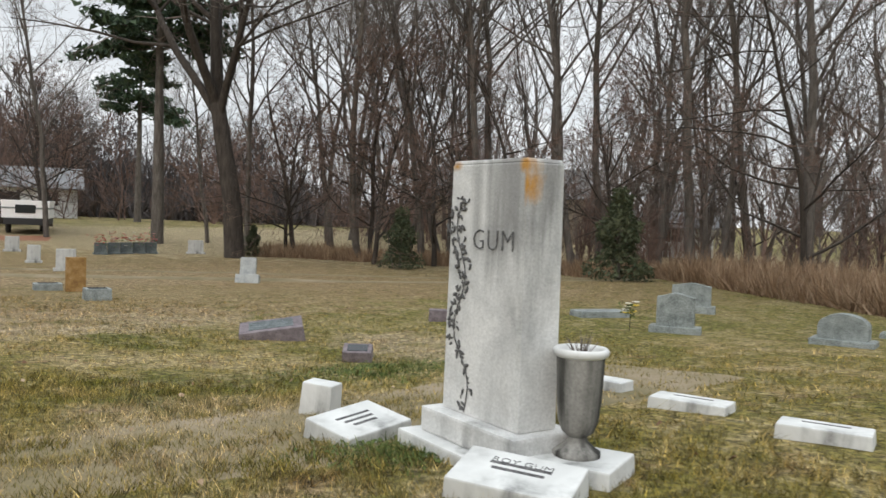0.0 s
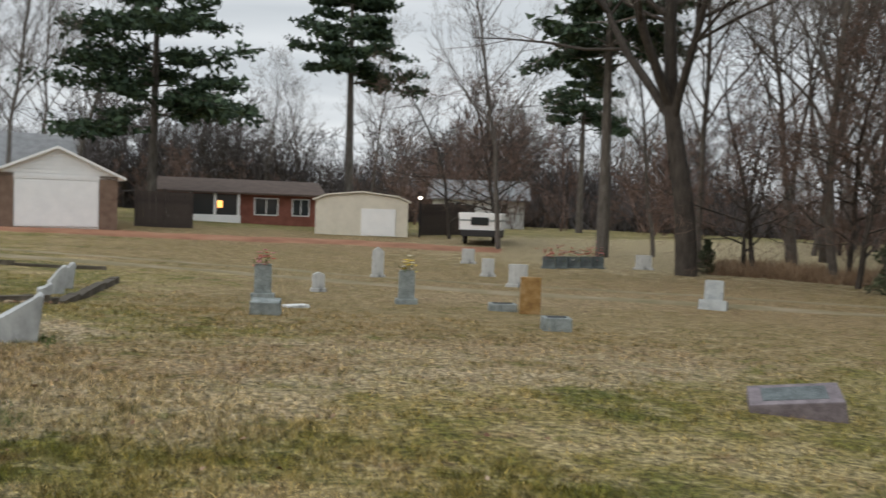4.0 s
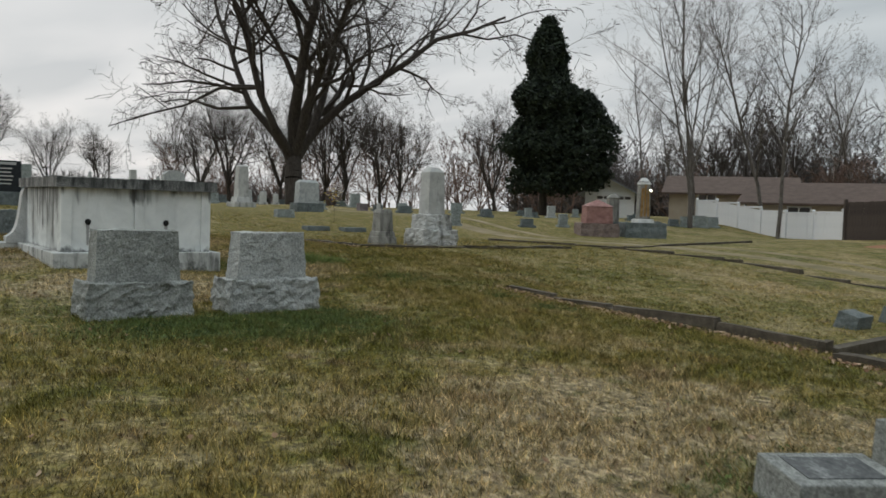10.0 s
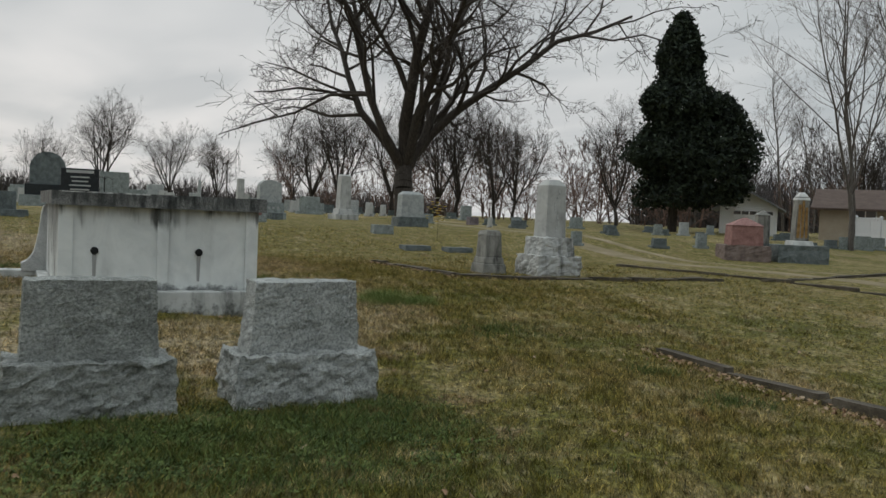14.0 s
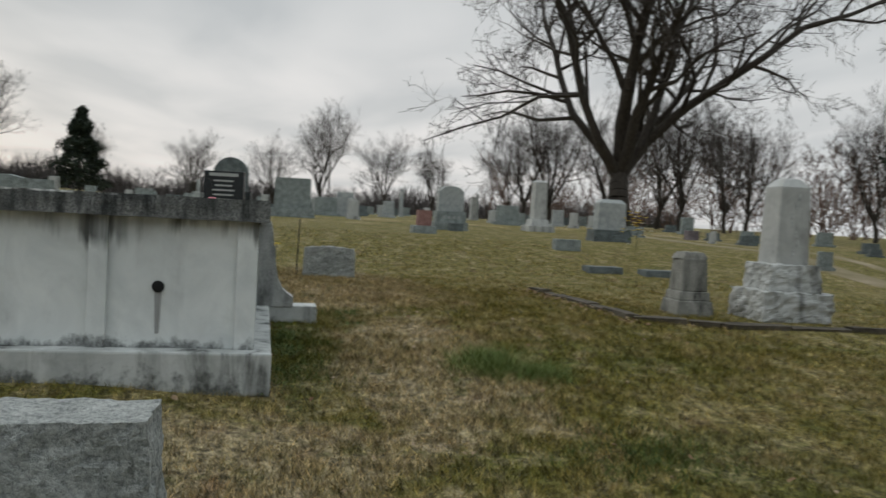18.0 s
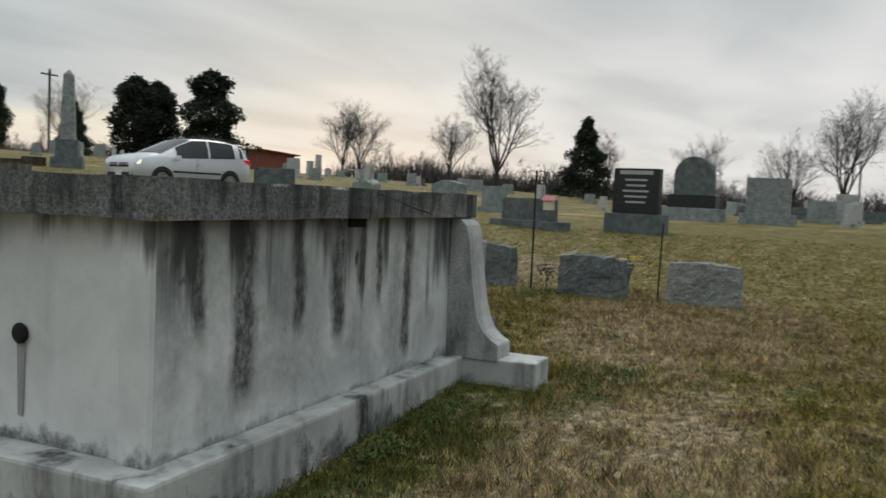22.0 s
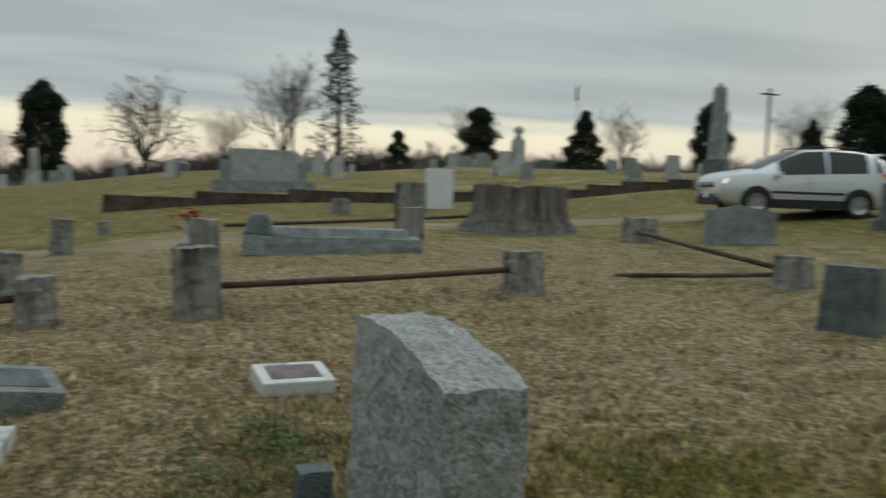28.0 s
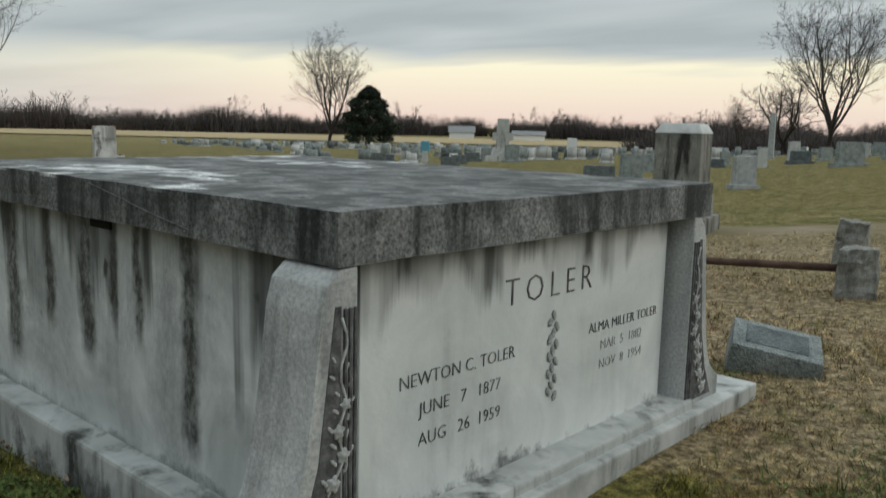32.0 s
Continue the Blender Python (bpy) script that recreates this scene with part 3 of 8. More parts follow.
M_WHITE = material("white_siding", [(0.74, 0.75, 0.75), (0.82, 0.825, 0.82)], 2, 0.6, 0.0, 20)
M_VINYL = material("white_vinyl", [(0.62, 0.64, 0.66), (0.70, 0.71, 0.73)], 2, 0.45, 0.0, 20)
M_CREAM = material("cream_metal_siding", [(0.60, 0.57, 0.48), (0.70, 0.66, 0.56)], 2, 0.5, 0.0, 20)
M_ROOF = material("grey_shingles", [(0.17, 0.175, 0.18), (0.26, 0.265, 0.27)], 2, 0.9, 0.3, 12)
M_ROOF_B = material("brown_shingles", [(0.075, 0.052, 0.042), (0.12, 0.085, 0.068)], 2, 0.9, 0.3, 12)
M_BRICK = material("brown_brick", [(0.13, 0.085, 0.062), (0.22, 0.155, 0.115)], 3, 0.9, 0.3, 14)
M_BRICK_R = material("red_brick", [(0.17, 0.058, 0.04), (0.26, 0.10, 0.07)], 3, 0.9, 0.3, 14)
M_WOODF = material("weathered_fence_boards", [(0.028, 0.022, 0.02), (0.06, 0.047, 0.04), (0.085, 0.068, 0.058)], 2, 0.95, 0.3, 20, stretch=(2, 2, 0.5))
M_TAN = material("tan_wall", [(0.34, 0.28, 0.21), (0.42, 0.36, 0.28)], 2, 0.8, 0.0, 14)
M_DARKWIN = plain("dark_window_glass", (0.02, 0.024, 0.028), 0.12)
M_PAINT = plain("silver_car_paint", (0.62, 0.64, 0.66), 0.28, 0.35, coat=0.8)
M_BLACKP = plain("black_car_plastic", (0.015, 0.016, 0.017), 0.6)
M_GLASS = plain("car_glass", (0.012, 0.014, 0.016), 0.06)
M_TYRE = plain("tyre_rubber", (0.014, 0.014, 0.014), 0.85)
M_ALLOY = plain("alloy_rim", (0.55, 0.56, 0.57), 0.3, 0.8)
M_HEAD = plain("headlight_lens", (1.0, 0.88, 0.62), 0.2, emit=1.2)
M_TAIL = plain("tail_light_lens", (0.45, 0.02, 0.02), 0.2, emit=0.5)
M_LAMPLIT = plain("lit_lamp_globe", (1.0, 0.93, 0.75), 0.4, emit=7.0)
M_LAMPWARM = plain("lit_window_glow", (1.0, 0.45, 0.12), 0.4, emit=2.0)
M_LEAF = material("fallen_leaf", [(0.13, 0.065, 0.035), (0.24, 0.15, 0.085), (0.36, 0.27, 0.18)], 3, 0.9, 0, 20, island=True)
M_FRESH = material("fresh_green_grass", [(0.075, 0.115, 0.020), (0.125, 0.17, 0.036), (0.18, 0.215, 0.065)], 3, 0.8, 0, 20, island=True)
M_GREEN = material("green_weeds", [(0.032, 0.056, 0.010), (0.068, 0.105, 0.020), (0.115, 0.150, 0.036)], 3, 0.85, 0, 20, island=True)
M_REDF = plain("red_silk_petals", (0.48, 0.025, 0.03), 0.7)
M_PINKF = plain("pink_silk_petals", (0.56, 0.20, 0.24), 0.7)
M_YELF = plain("yellow_silk_petals", (0.72, 0.52, 0.03), 0.7)
M_WHITEF = plain("white_silk_petals", (0.72, 0.70, 0.62), 0.7)
M_BLUEP = plain("pale_blue_paint", (0.10, 0.30, 0.40), 0.6)
M_WHITEP = material("white_painted_board", [(0.62, 0.64, 0.66), (0.72, 0.735, 0.75)], 3, 0.6, 0, 20)
M_HOLE = plain("dark_vent_hole", (0.008, 0.009, 0.009), 0.9)
M_BIRD = plain("cream_ceramic", (0.62, 0.58, 0.45), 0.5)
M_ENG = material("engraved_lettering", [(0.03, 0.033, 0.034), (0.085, 0.09, 0.09), (0.26, 0.27, 0.265)], 7, 0.85, 0, 50)
M_ENG_L = plain("pale_engraving", (0.36, 0.37, 0.36), 0.8)


# ---- building helpers ----
def S(a, b, v):
    t = min(max((v - a) / (b - a), 0.0), 1.0)
    return t * t * (3 - 2 * t)


def gz(x, y):
    """Height of the ground: a slope that climbs west, with a rise in the south-west and a dip in the north."""
    z = -0.9 + 0.48 * S(30, 8, x) + 0.35 * S(9, -1, x) + 0.7 * S(-6, -14, x) * (0.25 + 0.75 * S(-14, -3, y)) + 0.3 * S(-14, -40, x)
    z += 0.47 * S(16, 23, x) * S(-5, -13, y) * S(40, 26, x) - 0.25 * S(1, 6, y) * S(3, 12, x)
    z += 0.55 * S(-3, -13, y) * S(6, -6, x) + 0.6 * S(-12, -20, x) * S(-10, -18, y)
    z += 0.7 * S(14, 42, y) * S(-10, 10, x) - 2.4 * S(50, 240, x - y * 0.6) * S(5, -20, y)
    z += 1.9 * S(-10, -60, y) * S(25, 0, x)
    z -= 0.10 * S(2.0, 1.0, math.hypot((x - 8.2) / 1.6, (y + 1.7) / 2.0))
    return z - 0.10 * S(2.2, 1.0, math.hypot((x - 1.5) / 2.4, (y - 0.4) / 1.1))


def mesh_of(bm, mat, smooth=False):
    me = bpy.data.meshes.new("mesh")
    bmesh.ops.recalc_face_normals(bm, faces=bm.faces)
    bm.to_mesh(me)
    bm.free()
    if smooth:
        for p in me.polygons:
            p.use_smooth = True
    if mat:
        me.materials.append(mat)
    return me


def part(name, bm, mat, parent, label="", at=None, smooth=False):
    """One mesh object under a thing or a part."""
    ob = new(name, bm if isinstance(bm, bpy.types.Mesh) else mesh_of(bm, mat, smooth))
    if parent is not None:
        ob.parent = parent
    if at is not None:
        ob.matrix_basis = at if isinstance(at, Matrix) else pose(*at)
    if label:
        tagged(ob, label)
    return ob


def thing(name, label, category, x, y, rot=0.0, z=None, group="", lean=(0, 0), kind=""):
    """An Empty at the base of a thing that stands on the ground."""
    ob = new(name)
    ob.empty_display_size = 0.1
    ob.matrix_basis = pose(x, y, gz(x, y) if z is None else z, lean[0], lean[1], rot)
    return tagged(ob, label, category, group, kind)


def box(w, d, h, tw=1.0, td=1.0, bev=0.01, z0=0.0, x0=0.0, y0=0.0):
    """A block on z0, tapered towards its top, with worn edges."""
    bm = bmesh.new()
    v = [bm.verts.new((x0 + sx * w / 2 * k, y0 + sy * d / 2 * j, z)) for z, k, j in ((z0, 1, 1), (z0 + h, tw, td)) for sx, sy in ((-1, -1), (1, -1), (1, 1), (-1, 1))]
    for f in ((3, 2, 1, 0), (4, 5, 6, 7), (0, 1, 5, 4), (1, 2, 6, 5), (2, 3, 7, 6), (3, 0, 4, 7)):
        bm.faces.new([v[i] for i in f])
    if bev:
        bmesh.ops.bevel(bm, geom=list(bm.edges), offset=min(bev, w / 4, d / 4, h / 4), segments=2, affect="EDGES", profile=0.6)
    return bm


def rock(w, d, h, tw=1.0, td=1.0, amp=0.02, cuts=7, seed=0.0, z0=0.0, smooth_front=False, freq=5.0, bow=0.0, chips=0.8):
    """A rock-faced block: split, uneven faces; with bow the top rises in a low arc."""
    bm = box(w, d, h, tw, td, 0.0, 0.0)
    bmesh.ops.subdivide_edges(bm, edges=list(bm.edges), cuts=cuts, use_grid_fill=True)
    for v in bm.verts:
        c = v.co
        n = noise.noise_vector(c * freq + Vector((seed, seed * 1.7, seed * 0.3)))
        n2 = noise.noise_vector(c * freq * 3.1 + Vector((seed, 2, 9)))
        k = 0.15 if (smooth_front and abs(c.y) > d * 0.42 * td and h * 0.05 < c.z) else 1.0
        if bow:
            c.z += bow * (1 - (2 * c.x / w) ** 2) * (c.z / h)
        chip = noise.voronoi(c * freq * 1.7 + Vector((seed * 3, seed, 1)))[0][0] - 0.3
        out = Vector((c.x / w, c.y / d, c.z / h - 0.5))
        v.co = c + (n + n2 * 0.45 + out.normalized() * chip * chips) * amp * k
        v.co.z = max(v.co.z, -0.06) + z0
    return bm


def prism(outline, d, bev=0.0, y0=0.0):
    """An outline in x and z, given thickness d along y."""
    bm = bmesh.new()
    rows = [[bm.verts.new((x, y0 + s * d / 2, z)) for x, z in outline] for s in (-1, 1)]
    bm.faces.new(rows[0])
    bm.faces.new(rows[1][::-1])
    n = len(outline)
    for i in range(n):
        bm.faces.new((rows[0][i], rows[0][(i + 1) % n], rows[1][(i + 1) % n], rows[1][i]))
    if bev:
        bmesh.ops.bevel(bm, geom=list(bm.edges), offset=bev, segments=2, affect="EDGES", profile=0.6)
    return bm


def lathe(profile, n=24, x0=0.0, y0=0.0):
    """A turned body from (radius, height) pairs."""
    bm = bmesh.new()
    rings = [[bm.verts.new((x0 + r * math.cos(a), y0 + r * math.sin(a), z)) for a in np.linspace(0, 2 * math.pi, n, endpoint=False)] for r, z in profile]
    for a, b in zip(rings, rings[1:]):
        for i in range(n):
            bm.faces.new((a[i], a[(i + 1) % n], b[(i + 1) % n], b[i]))
    bm.faces.new(rings[0][::-1])
    bm.faces.new(rings[-1])
    return bm


def tube(points, r, n=8):
    """A bent rod along points."""
    bm = bmesh.new()
    pts = [Vector(p) for p in points]
    rings = []
    for i, p in enumerate(pts):
        t = (pts[min(i + 1, len(pts) - 1)] - pts[max(i - 1, 0)]).normalized()
        u = t.orthogonal().normalized()
        w = t.cross(u)
        rr = r[i] if isinstance(r, (list, tuple)) else r
        rings.append([bm.verts.new(p + (u * math.cos(a) + w * math.sin(a)) * rr) for a in np.linspace(0, 2 * math.pi, n, endpoint=False)])
    for a, b in zip(rings, rings[1:]):
        best = min(range(n), key=lambda k: (a[0].co - b[k].co).length)
        for i in range(n):
            bm.faces.new((a[i], a[(i + 1) % n], b[(best + i + 1) % n], b[(best + i) % n]))
    bm.faces.new(rings[0][::-1])
    bm.faces.new(rings[-1])
    return bm


def lettering(body, size, parent, at, mat=None, name="lettering", depth=0.0015, spacing=1.0):
    """Cut letters, laid a hair proud of the face at the pose."""
    cu = bpy.data.curves.new("text", "FONT")
    cu.body, cu.size, cu.extrude, cu.align_x, cu.align_y, cu.space_character = body, size, depth, "CENTER", "CENTER", spacing
    cu.resolution_u, cu.offset = 2, -0.019 * size
    tmp = bpy.data.objects.new("text", cu)
    me = bpy.data.meshes.new_from_object(tmp)
    bpy.data.objects.remove(tmp)
    me.materials.clear()
    me.materials.append(mat or M_ENG)
    # one mesh a letter
    src = bmesh.new()
    src.from_mesh(me)
    src.verts.index_update()
    left = set(src.verts)
    letters = []
    while left:
        todo, piece = [left.pop()], []
        while todo:
            v = todo.pop()
            piece.append(v)
            for e in v.link_edges:
                o = e.other_vert(v)
                if o in left:
                    left.discard(o)
                    todo.append(o)
        letters.append(piece)
    for piece in letters:
        ids = {v: k for k, v in enumerate(piece)}
        fs = {f for v in piece for f in v.link_faces}
        one = bpy.data.meshes.new("letter")
        one.from_pydata([v.co[:] for v in piece], [], [[ids[v] for v in f.verts] for f in fs])
        one.materials.append(mat or M_ENG)
        part("letter", one, None, parent, at=at)
    src.free()


def from_arrays(verts, faces, mat, smooth=False):
    """A mesh from arrays of vertices and of equal-sided faces."""
    me = bpy.data.meshes.new("mesh")
    verts, faces = np.asarray(verts, np.float32), np.asarray(faces, np.int32)
    k = faces.shape[1]
    me.vertices.add(len(verts))
    me.vertices.foreach_set("co", verts.ravel())
    me.loops.add(faces.size)
    me.loops.foreach_set("vertex_index", faces.ravel())
    me.polygons.add(len(faces))
    me.polygons.foreach_set("loop_start", np.arange(0, faces.size, k, dtype=np.int32))
    if smooth:
        me.polygons.foreach_set("use_smooth", np.ones(len(faces), bool))
    me.update(calc_edges=True)
    me.materials.append(mat)
    return me


def limbs_mesh(segs, sides, mat):
    """Tapered limbs: rows of start, end, start radius and end radius."""
    s = np.array(segs, float)
    p, q, r0, r1 = s[:, 0:3], s[:, 3:6], s[:, 6], s[:, 7]
    t = q - p
    t /= np.linalg.norm(t, axis=1, keepdims=True) + 1e-9
    ref = np.where(np.abs(t[:, 2:3]) > 0.9, [[1.0, 0, 0]], [[0, 0, 1.0]])
    u = np.cross(t, ref)
    u /= np.linalg.norm(u, axis=1, keepdims=True)
    w = np.cross(t, u)
    a = np.linspace(0, 2 * np.pi, sides, endpoint=False)
    ring = np.cos(a)[None, :, None] * u[:, None] + np.sin(a)[None, :, None] * w[:, None]
    v = np.concatenate([p[:, None] + ring * r0[:, None, None], q[:, None] + ring * r1[:, None, None]], 1).reshape(-1, 3)
    base = (np.arange(len(s)) * 2 * sides)[:, None, None]
    i = np.arange(sides)
    f = np.stack([i, (i + 1) % sides, (i + 1) % sides + sides, i + sides], 1)[None] + base
    return from_arrays(v, f.reshape(-1, 4), mat, True)


def grow(rng, height, r, fork=0.35, counts=(12, 5, 4, 2), angle=(48, 45, 42, 40), reach=0.42, up=0.25, wob=0.12, bend=0.0, leaders=0, clear=0.25, spread=34):
    """Limb rows of a bare tree, level by level; with leaders the trunk splits low into big ascending limbs."""
    levels = [[] for _ in range(len(counts) + 1)]

    def limb(p, d, length, rad, lev, taper=0.78):
        steps = (9, 7 if leaders else 5, 4, 2, 2)[min(lev, 4)]
        pts, dirs = [p], [d]
        for k in range(steps):
            j = Vector(rng.normal(0, wob * (1 + lev * 0.5), 3))
            d = (d + j + Vector((0, 0, up * (0.35 if lev else 0.25)))).normalized()
            q = p + d * (length / steps)
            ra, rb = rad * (1 - taper * k / steps), rad * (1 - taper * (k + 1) / steps)
            levels[lev].append((*p, *q, ra, rb))
            p = q
            pts.append(p)
            dirs.append(d)
        if lev >= len(counts):
            return
        if lev == 0 and leaders:
            turn = rng.uniform(0, 6.28)
            for k in range(leaders):
                an, az = radians(spread * (0.25 if k == 0 else rng.uniform(0.7, 1.5))), turn + k * 2.4
                nd = Vector((math.cos(az) * math.sin(an), math.sin(az) * math.sin(an), math.cos(an)))
                o = pts[-1].lerp(pts[-3], rng.uniform(0, 1) if k else 0.0)
                limb(o, nd, height * (1 - clear) * rng.uniform(0.85, 1.2), rad * (0.66 if k == 0 else rng.uniform(0.36, 0.55)), 1)
            return
        n = counts[lev]
        for k in range(n):
            f = fork + (1 - fork) * (k + rng.uniform(0.1, 0.9)) / n if lev == 0 else 0.25 + 0.75 * (k + rng.uniform(0, 1)) / n
            s = f * steps
            i = min(int(s), steps - 1)
            o = pts[i].lerp(pts[i + 1], s - i)
            az = rng.uniform(0, 2 * math.pi)
            dd = dirs[i + 1]
            side = dd.orthogonal().normalized()
            side.rotate(Matrix.Rotation(az, 3, dd))
            an = radians(angle[lev] * rng.uniform(0.65, 1.3))
            nd = (dd * math.cos(an) + side * math.sin(an)).normalized()
            ln = length * (reach if lev == 0 else 0.55) * rng.uniform(0.6, 1.15) * (1.25 - 0.65 * f)
            limb(o, nd, ln, rad * (1 - 0.7 * f) * (0.5 if lev == 0 else 0.55), lev + 1)

    limb(Vector((0, 0, -0.2)), Vector((bend, 0, 1)).normalized(), height * (clear if leaders else 1), r, 0, 0.3 if leaders else 0.78)
    return levels


def ribbons(rng, segs):
    """Flat tapered slips for the finest twigs: vertices and quads."""
    seg = np.array(segs)
    p, q = seg[:, :3], seg[:, 3:6]
    d = np.cross(q - p, rng.normal(0, 1, (len(seg), 3)))
    d /= np.linalg.norm(d, axis=1, keepdims=True) + 1e-9
    v = np.stack([p - d * seg[:, 6:7], p + d * seg[:, 6:7], q + d * seg[:, 7:8], q - d * seg[:, 7:8]], 1).reshape(-1, 3)
    return v, np.arange(len(v)).reshape(-1, 4)


def bare_tree_meshes(seed, height, r, bark, twig, thin=0.008, **kw):
    rng = np.random.default_rng(seed)
    lv = grow(rng, height, r, **kw)
    trunk = limbs_mesh(lv[0], 9, bark)
    limbs = limbs_mesh(lv[1] + [(*x[:6], max(x[6], thin), max(x[7], thin)) for x in lv[2]], 5, bark)
    fine = [(*x[:6], max(x[6], thin), max(x[7], thin * 0.6)) for l in lv[3:] for x in l]
    return trunk, limbs, from_arrays(*ribbons(rng, fine), twig)


def bare_tree(meshes, x, y, label, scale=1.0, rot=0.0, z=None, lean=(0, 0), group=""):
    t = thing("bare_tree", label, "tree", x, y, rot, z, group, lean)
    t.scale = (scale, scale, scale)
    for nm, me in zip(("trunk", "branchwork", "crown"), meshes):
        tagged(part(nm, me, None, t), kind="" if nm == "trunk" else "stuff")
    return t


def leaf_cloud(rng, centres, size, per, flat=1.0, droop=0.0):
    """Small leaf blades thrown round each centre: vertices and triangles."""
    c = np.repeat(np.asarray(centres), per, 0)
    n = len(c)
    o = c + rng.normal(0, size * 0.75, (n, 3)) * [1, 1, flat]
    a, b = rng.normal(0, 1, (n, 3)), rng.normal(0, 1, (n, 3))
    a /= np.linalg.norm(a, axis=1, keepdims=True)
    b -= a * (a * b).sum(1, keepdims=True)
    b /= np.linalg.norm(b, axis=1, keepdims=True)
    s = size * rng.uniform(0.5, 1.1, (n, 1))
    v = np.stack([o - a * s - b * s * 0.35, o + a * s - b * s * 0.3, o + b * s * 0.6], 1).reshape(-1, 3)
    return v, np.arange(3 * n).reshape(-1, 3)


def conifer_meshes(seed, height, width, shape, leaf, bark, clumps=2600, size=0.2, per=4, holes=0.35, base=0.06):
    """An evergreen whose radius over its height is shape(f), with lobes and gaps in the outline."""
    rng = np.random.default_rng(seed)
    f = rng.uniform(0, 1, clumps) ** 0.85
    az = rng.uniform(0, 2 * np.pi, clumps)
    lobes = np.array([noise.noise(Vector((math.cos(a) * 1.6, math.sin(a) * 1.6, h * 7 + seed))) for a, h in zip(az, f)])
    rad = np.array([shape(h) for h in f]) * width / 2 * (1 + 0.45 * lobes) * np.sqrt(rng.uniform(0.25, 1, clumps))
    keep = lobes > -holes
    c = np.stack([rad * np.cos(az), rad * np.sin(az), height * (base + (1 - base) * f)], 1)[keep]
    v, t = leaf_cloud(rng, c, size, per)
    trunk = limbs_mesh([(0, 0, -0.2, 0, 0, height * 0.5, height * 0.022, height * 0.014), (0, 0, height * 0.5, 0, 0, height * 0.95, height * 0.014, 0.02)], 8, bark)
    return trunk, from_arrays(v, t, leaf)


def pine_meshes(seed, height, leaf, bark, first=0.35, reach=0.2, whorls=16, per=5, size=0.2, dense=10):
    rng = np.random.default_rng(seed)
    trunk = [(0, 0, -0.2 + height * k / 8, 0.04 * k, 0, height * (k + 1) / 8, height * 0.017 * (1 - k / 9), height * 0.017 * (1 - (k + 1) / 9)) for k in range(8)]
    trunk = [(a[0] if i == 0 else trunk[i - 1][3], *a[1:]) for i, a in enumerate(trunk)]
    br, cl = [], []
    for w in range(whorls):
        f = first + (1 - first) * (w + rng.uniform(0, 0.6)) / whorls
        for b in range(rng.integers(2, 5)):
            az = rng.uniform(0, 2 * math.pi)
            ln = height * reach * (1.15 - f) * 1.35 * rng.uniform(0.5, 1.15) + 0.4
            d = np.array([math.cos(az), math.sin(az), rng.uniform(-0.12, 0.35)])
            p = np.array([0, 0, height * f])
            pts = [p]
            for k in range(4):
                p = p + d * ln / 4 + rng.normal(0, ln * 0.03, 3)
                d = d + [0, 0, -0.03]
                br.append((*pts[-1], *p, 0.05 * (1 - k / 5), 0.05 * (1 - (k + 1) / 5)))
                pts.append(p)
                if k >= 1:
                    for _ in range(dense):
                        cl.append(p + rng.normal(0, ln * 0.10, 3) * [1, 1, 0.35])
    v, t = leaf_cloud(rng, cl, size, per, 0.6)
    return limbs_mesh(trunk, 8, bark), limbs_mesh(br, 4, bark), from_arrays(v, t, leaf)


def evergreen(name, meshes, x, y, label, scale=1.0, rot=0.0, group="", z=None):
    t = thing(name, label, "tree", x, y, rot, z, group)
    t.scale = (scale, scale, scale)
    for nm, me in zip(("trunk", "crown") if len(meshes) == 2 else ("trunk", "branchwork", "crown"), meshes):
        tagged(part(nm, me, None, t), kind="" if nm == "trunk" else "stuff")
    return t


# ---- ground: one sheet to the horizon, fine along the walk ----
def spaced(lo, hi, near_lo, near_hi, step):
    out = list(np.arange(near_lo, near_hi + 0.01, step))
    v, s = near_hi, step
    while v < hi:
        s *= 1.25
        v += s
        out.append(v)
    v, s = near_lo, step
    while v > lo:
        s *= 1.25
        v -= s
        out.insert(0, v)
    return np.array(out)


gx, gy = spaced(-1500, 1500, -30, 46, 0.5), spaced(-1500, 1500, -26, 44, 0.5)
gverts = [(x, y, gz(x, y) + (0.025 * noise.noise(Vector((x * 0.7, y * 0.7, 0))) if abs(x) < 60 and abs(y) < 60 else 0)) for y in gy for x in gx]
nx = len(gx)
gi = (np.arange(len(gy) - 1)[:, None] * nx + np.arange(nx - 1)[None]).ravel()
tagged(new("ground", from_arrays(gverts, np.stack([gi, gi + 1, gi + nx + 1, gi + nx], 1), M_GROUND, True)), "dormant straw and olive lawn on a gentle slope", "ground", kind="structure")


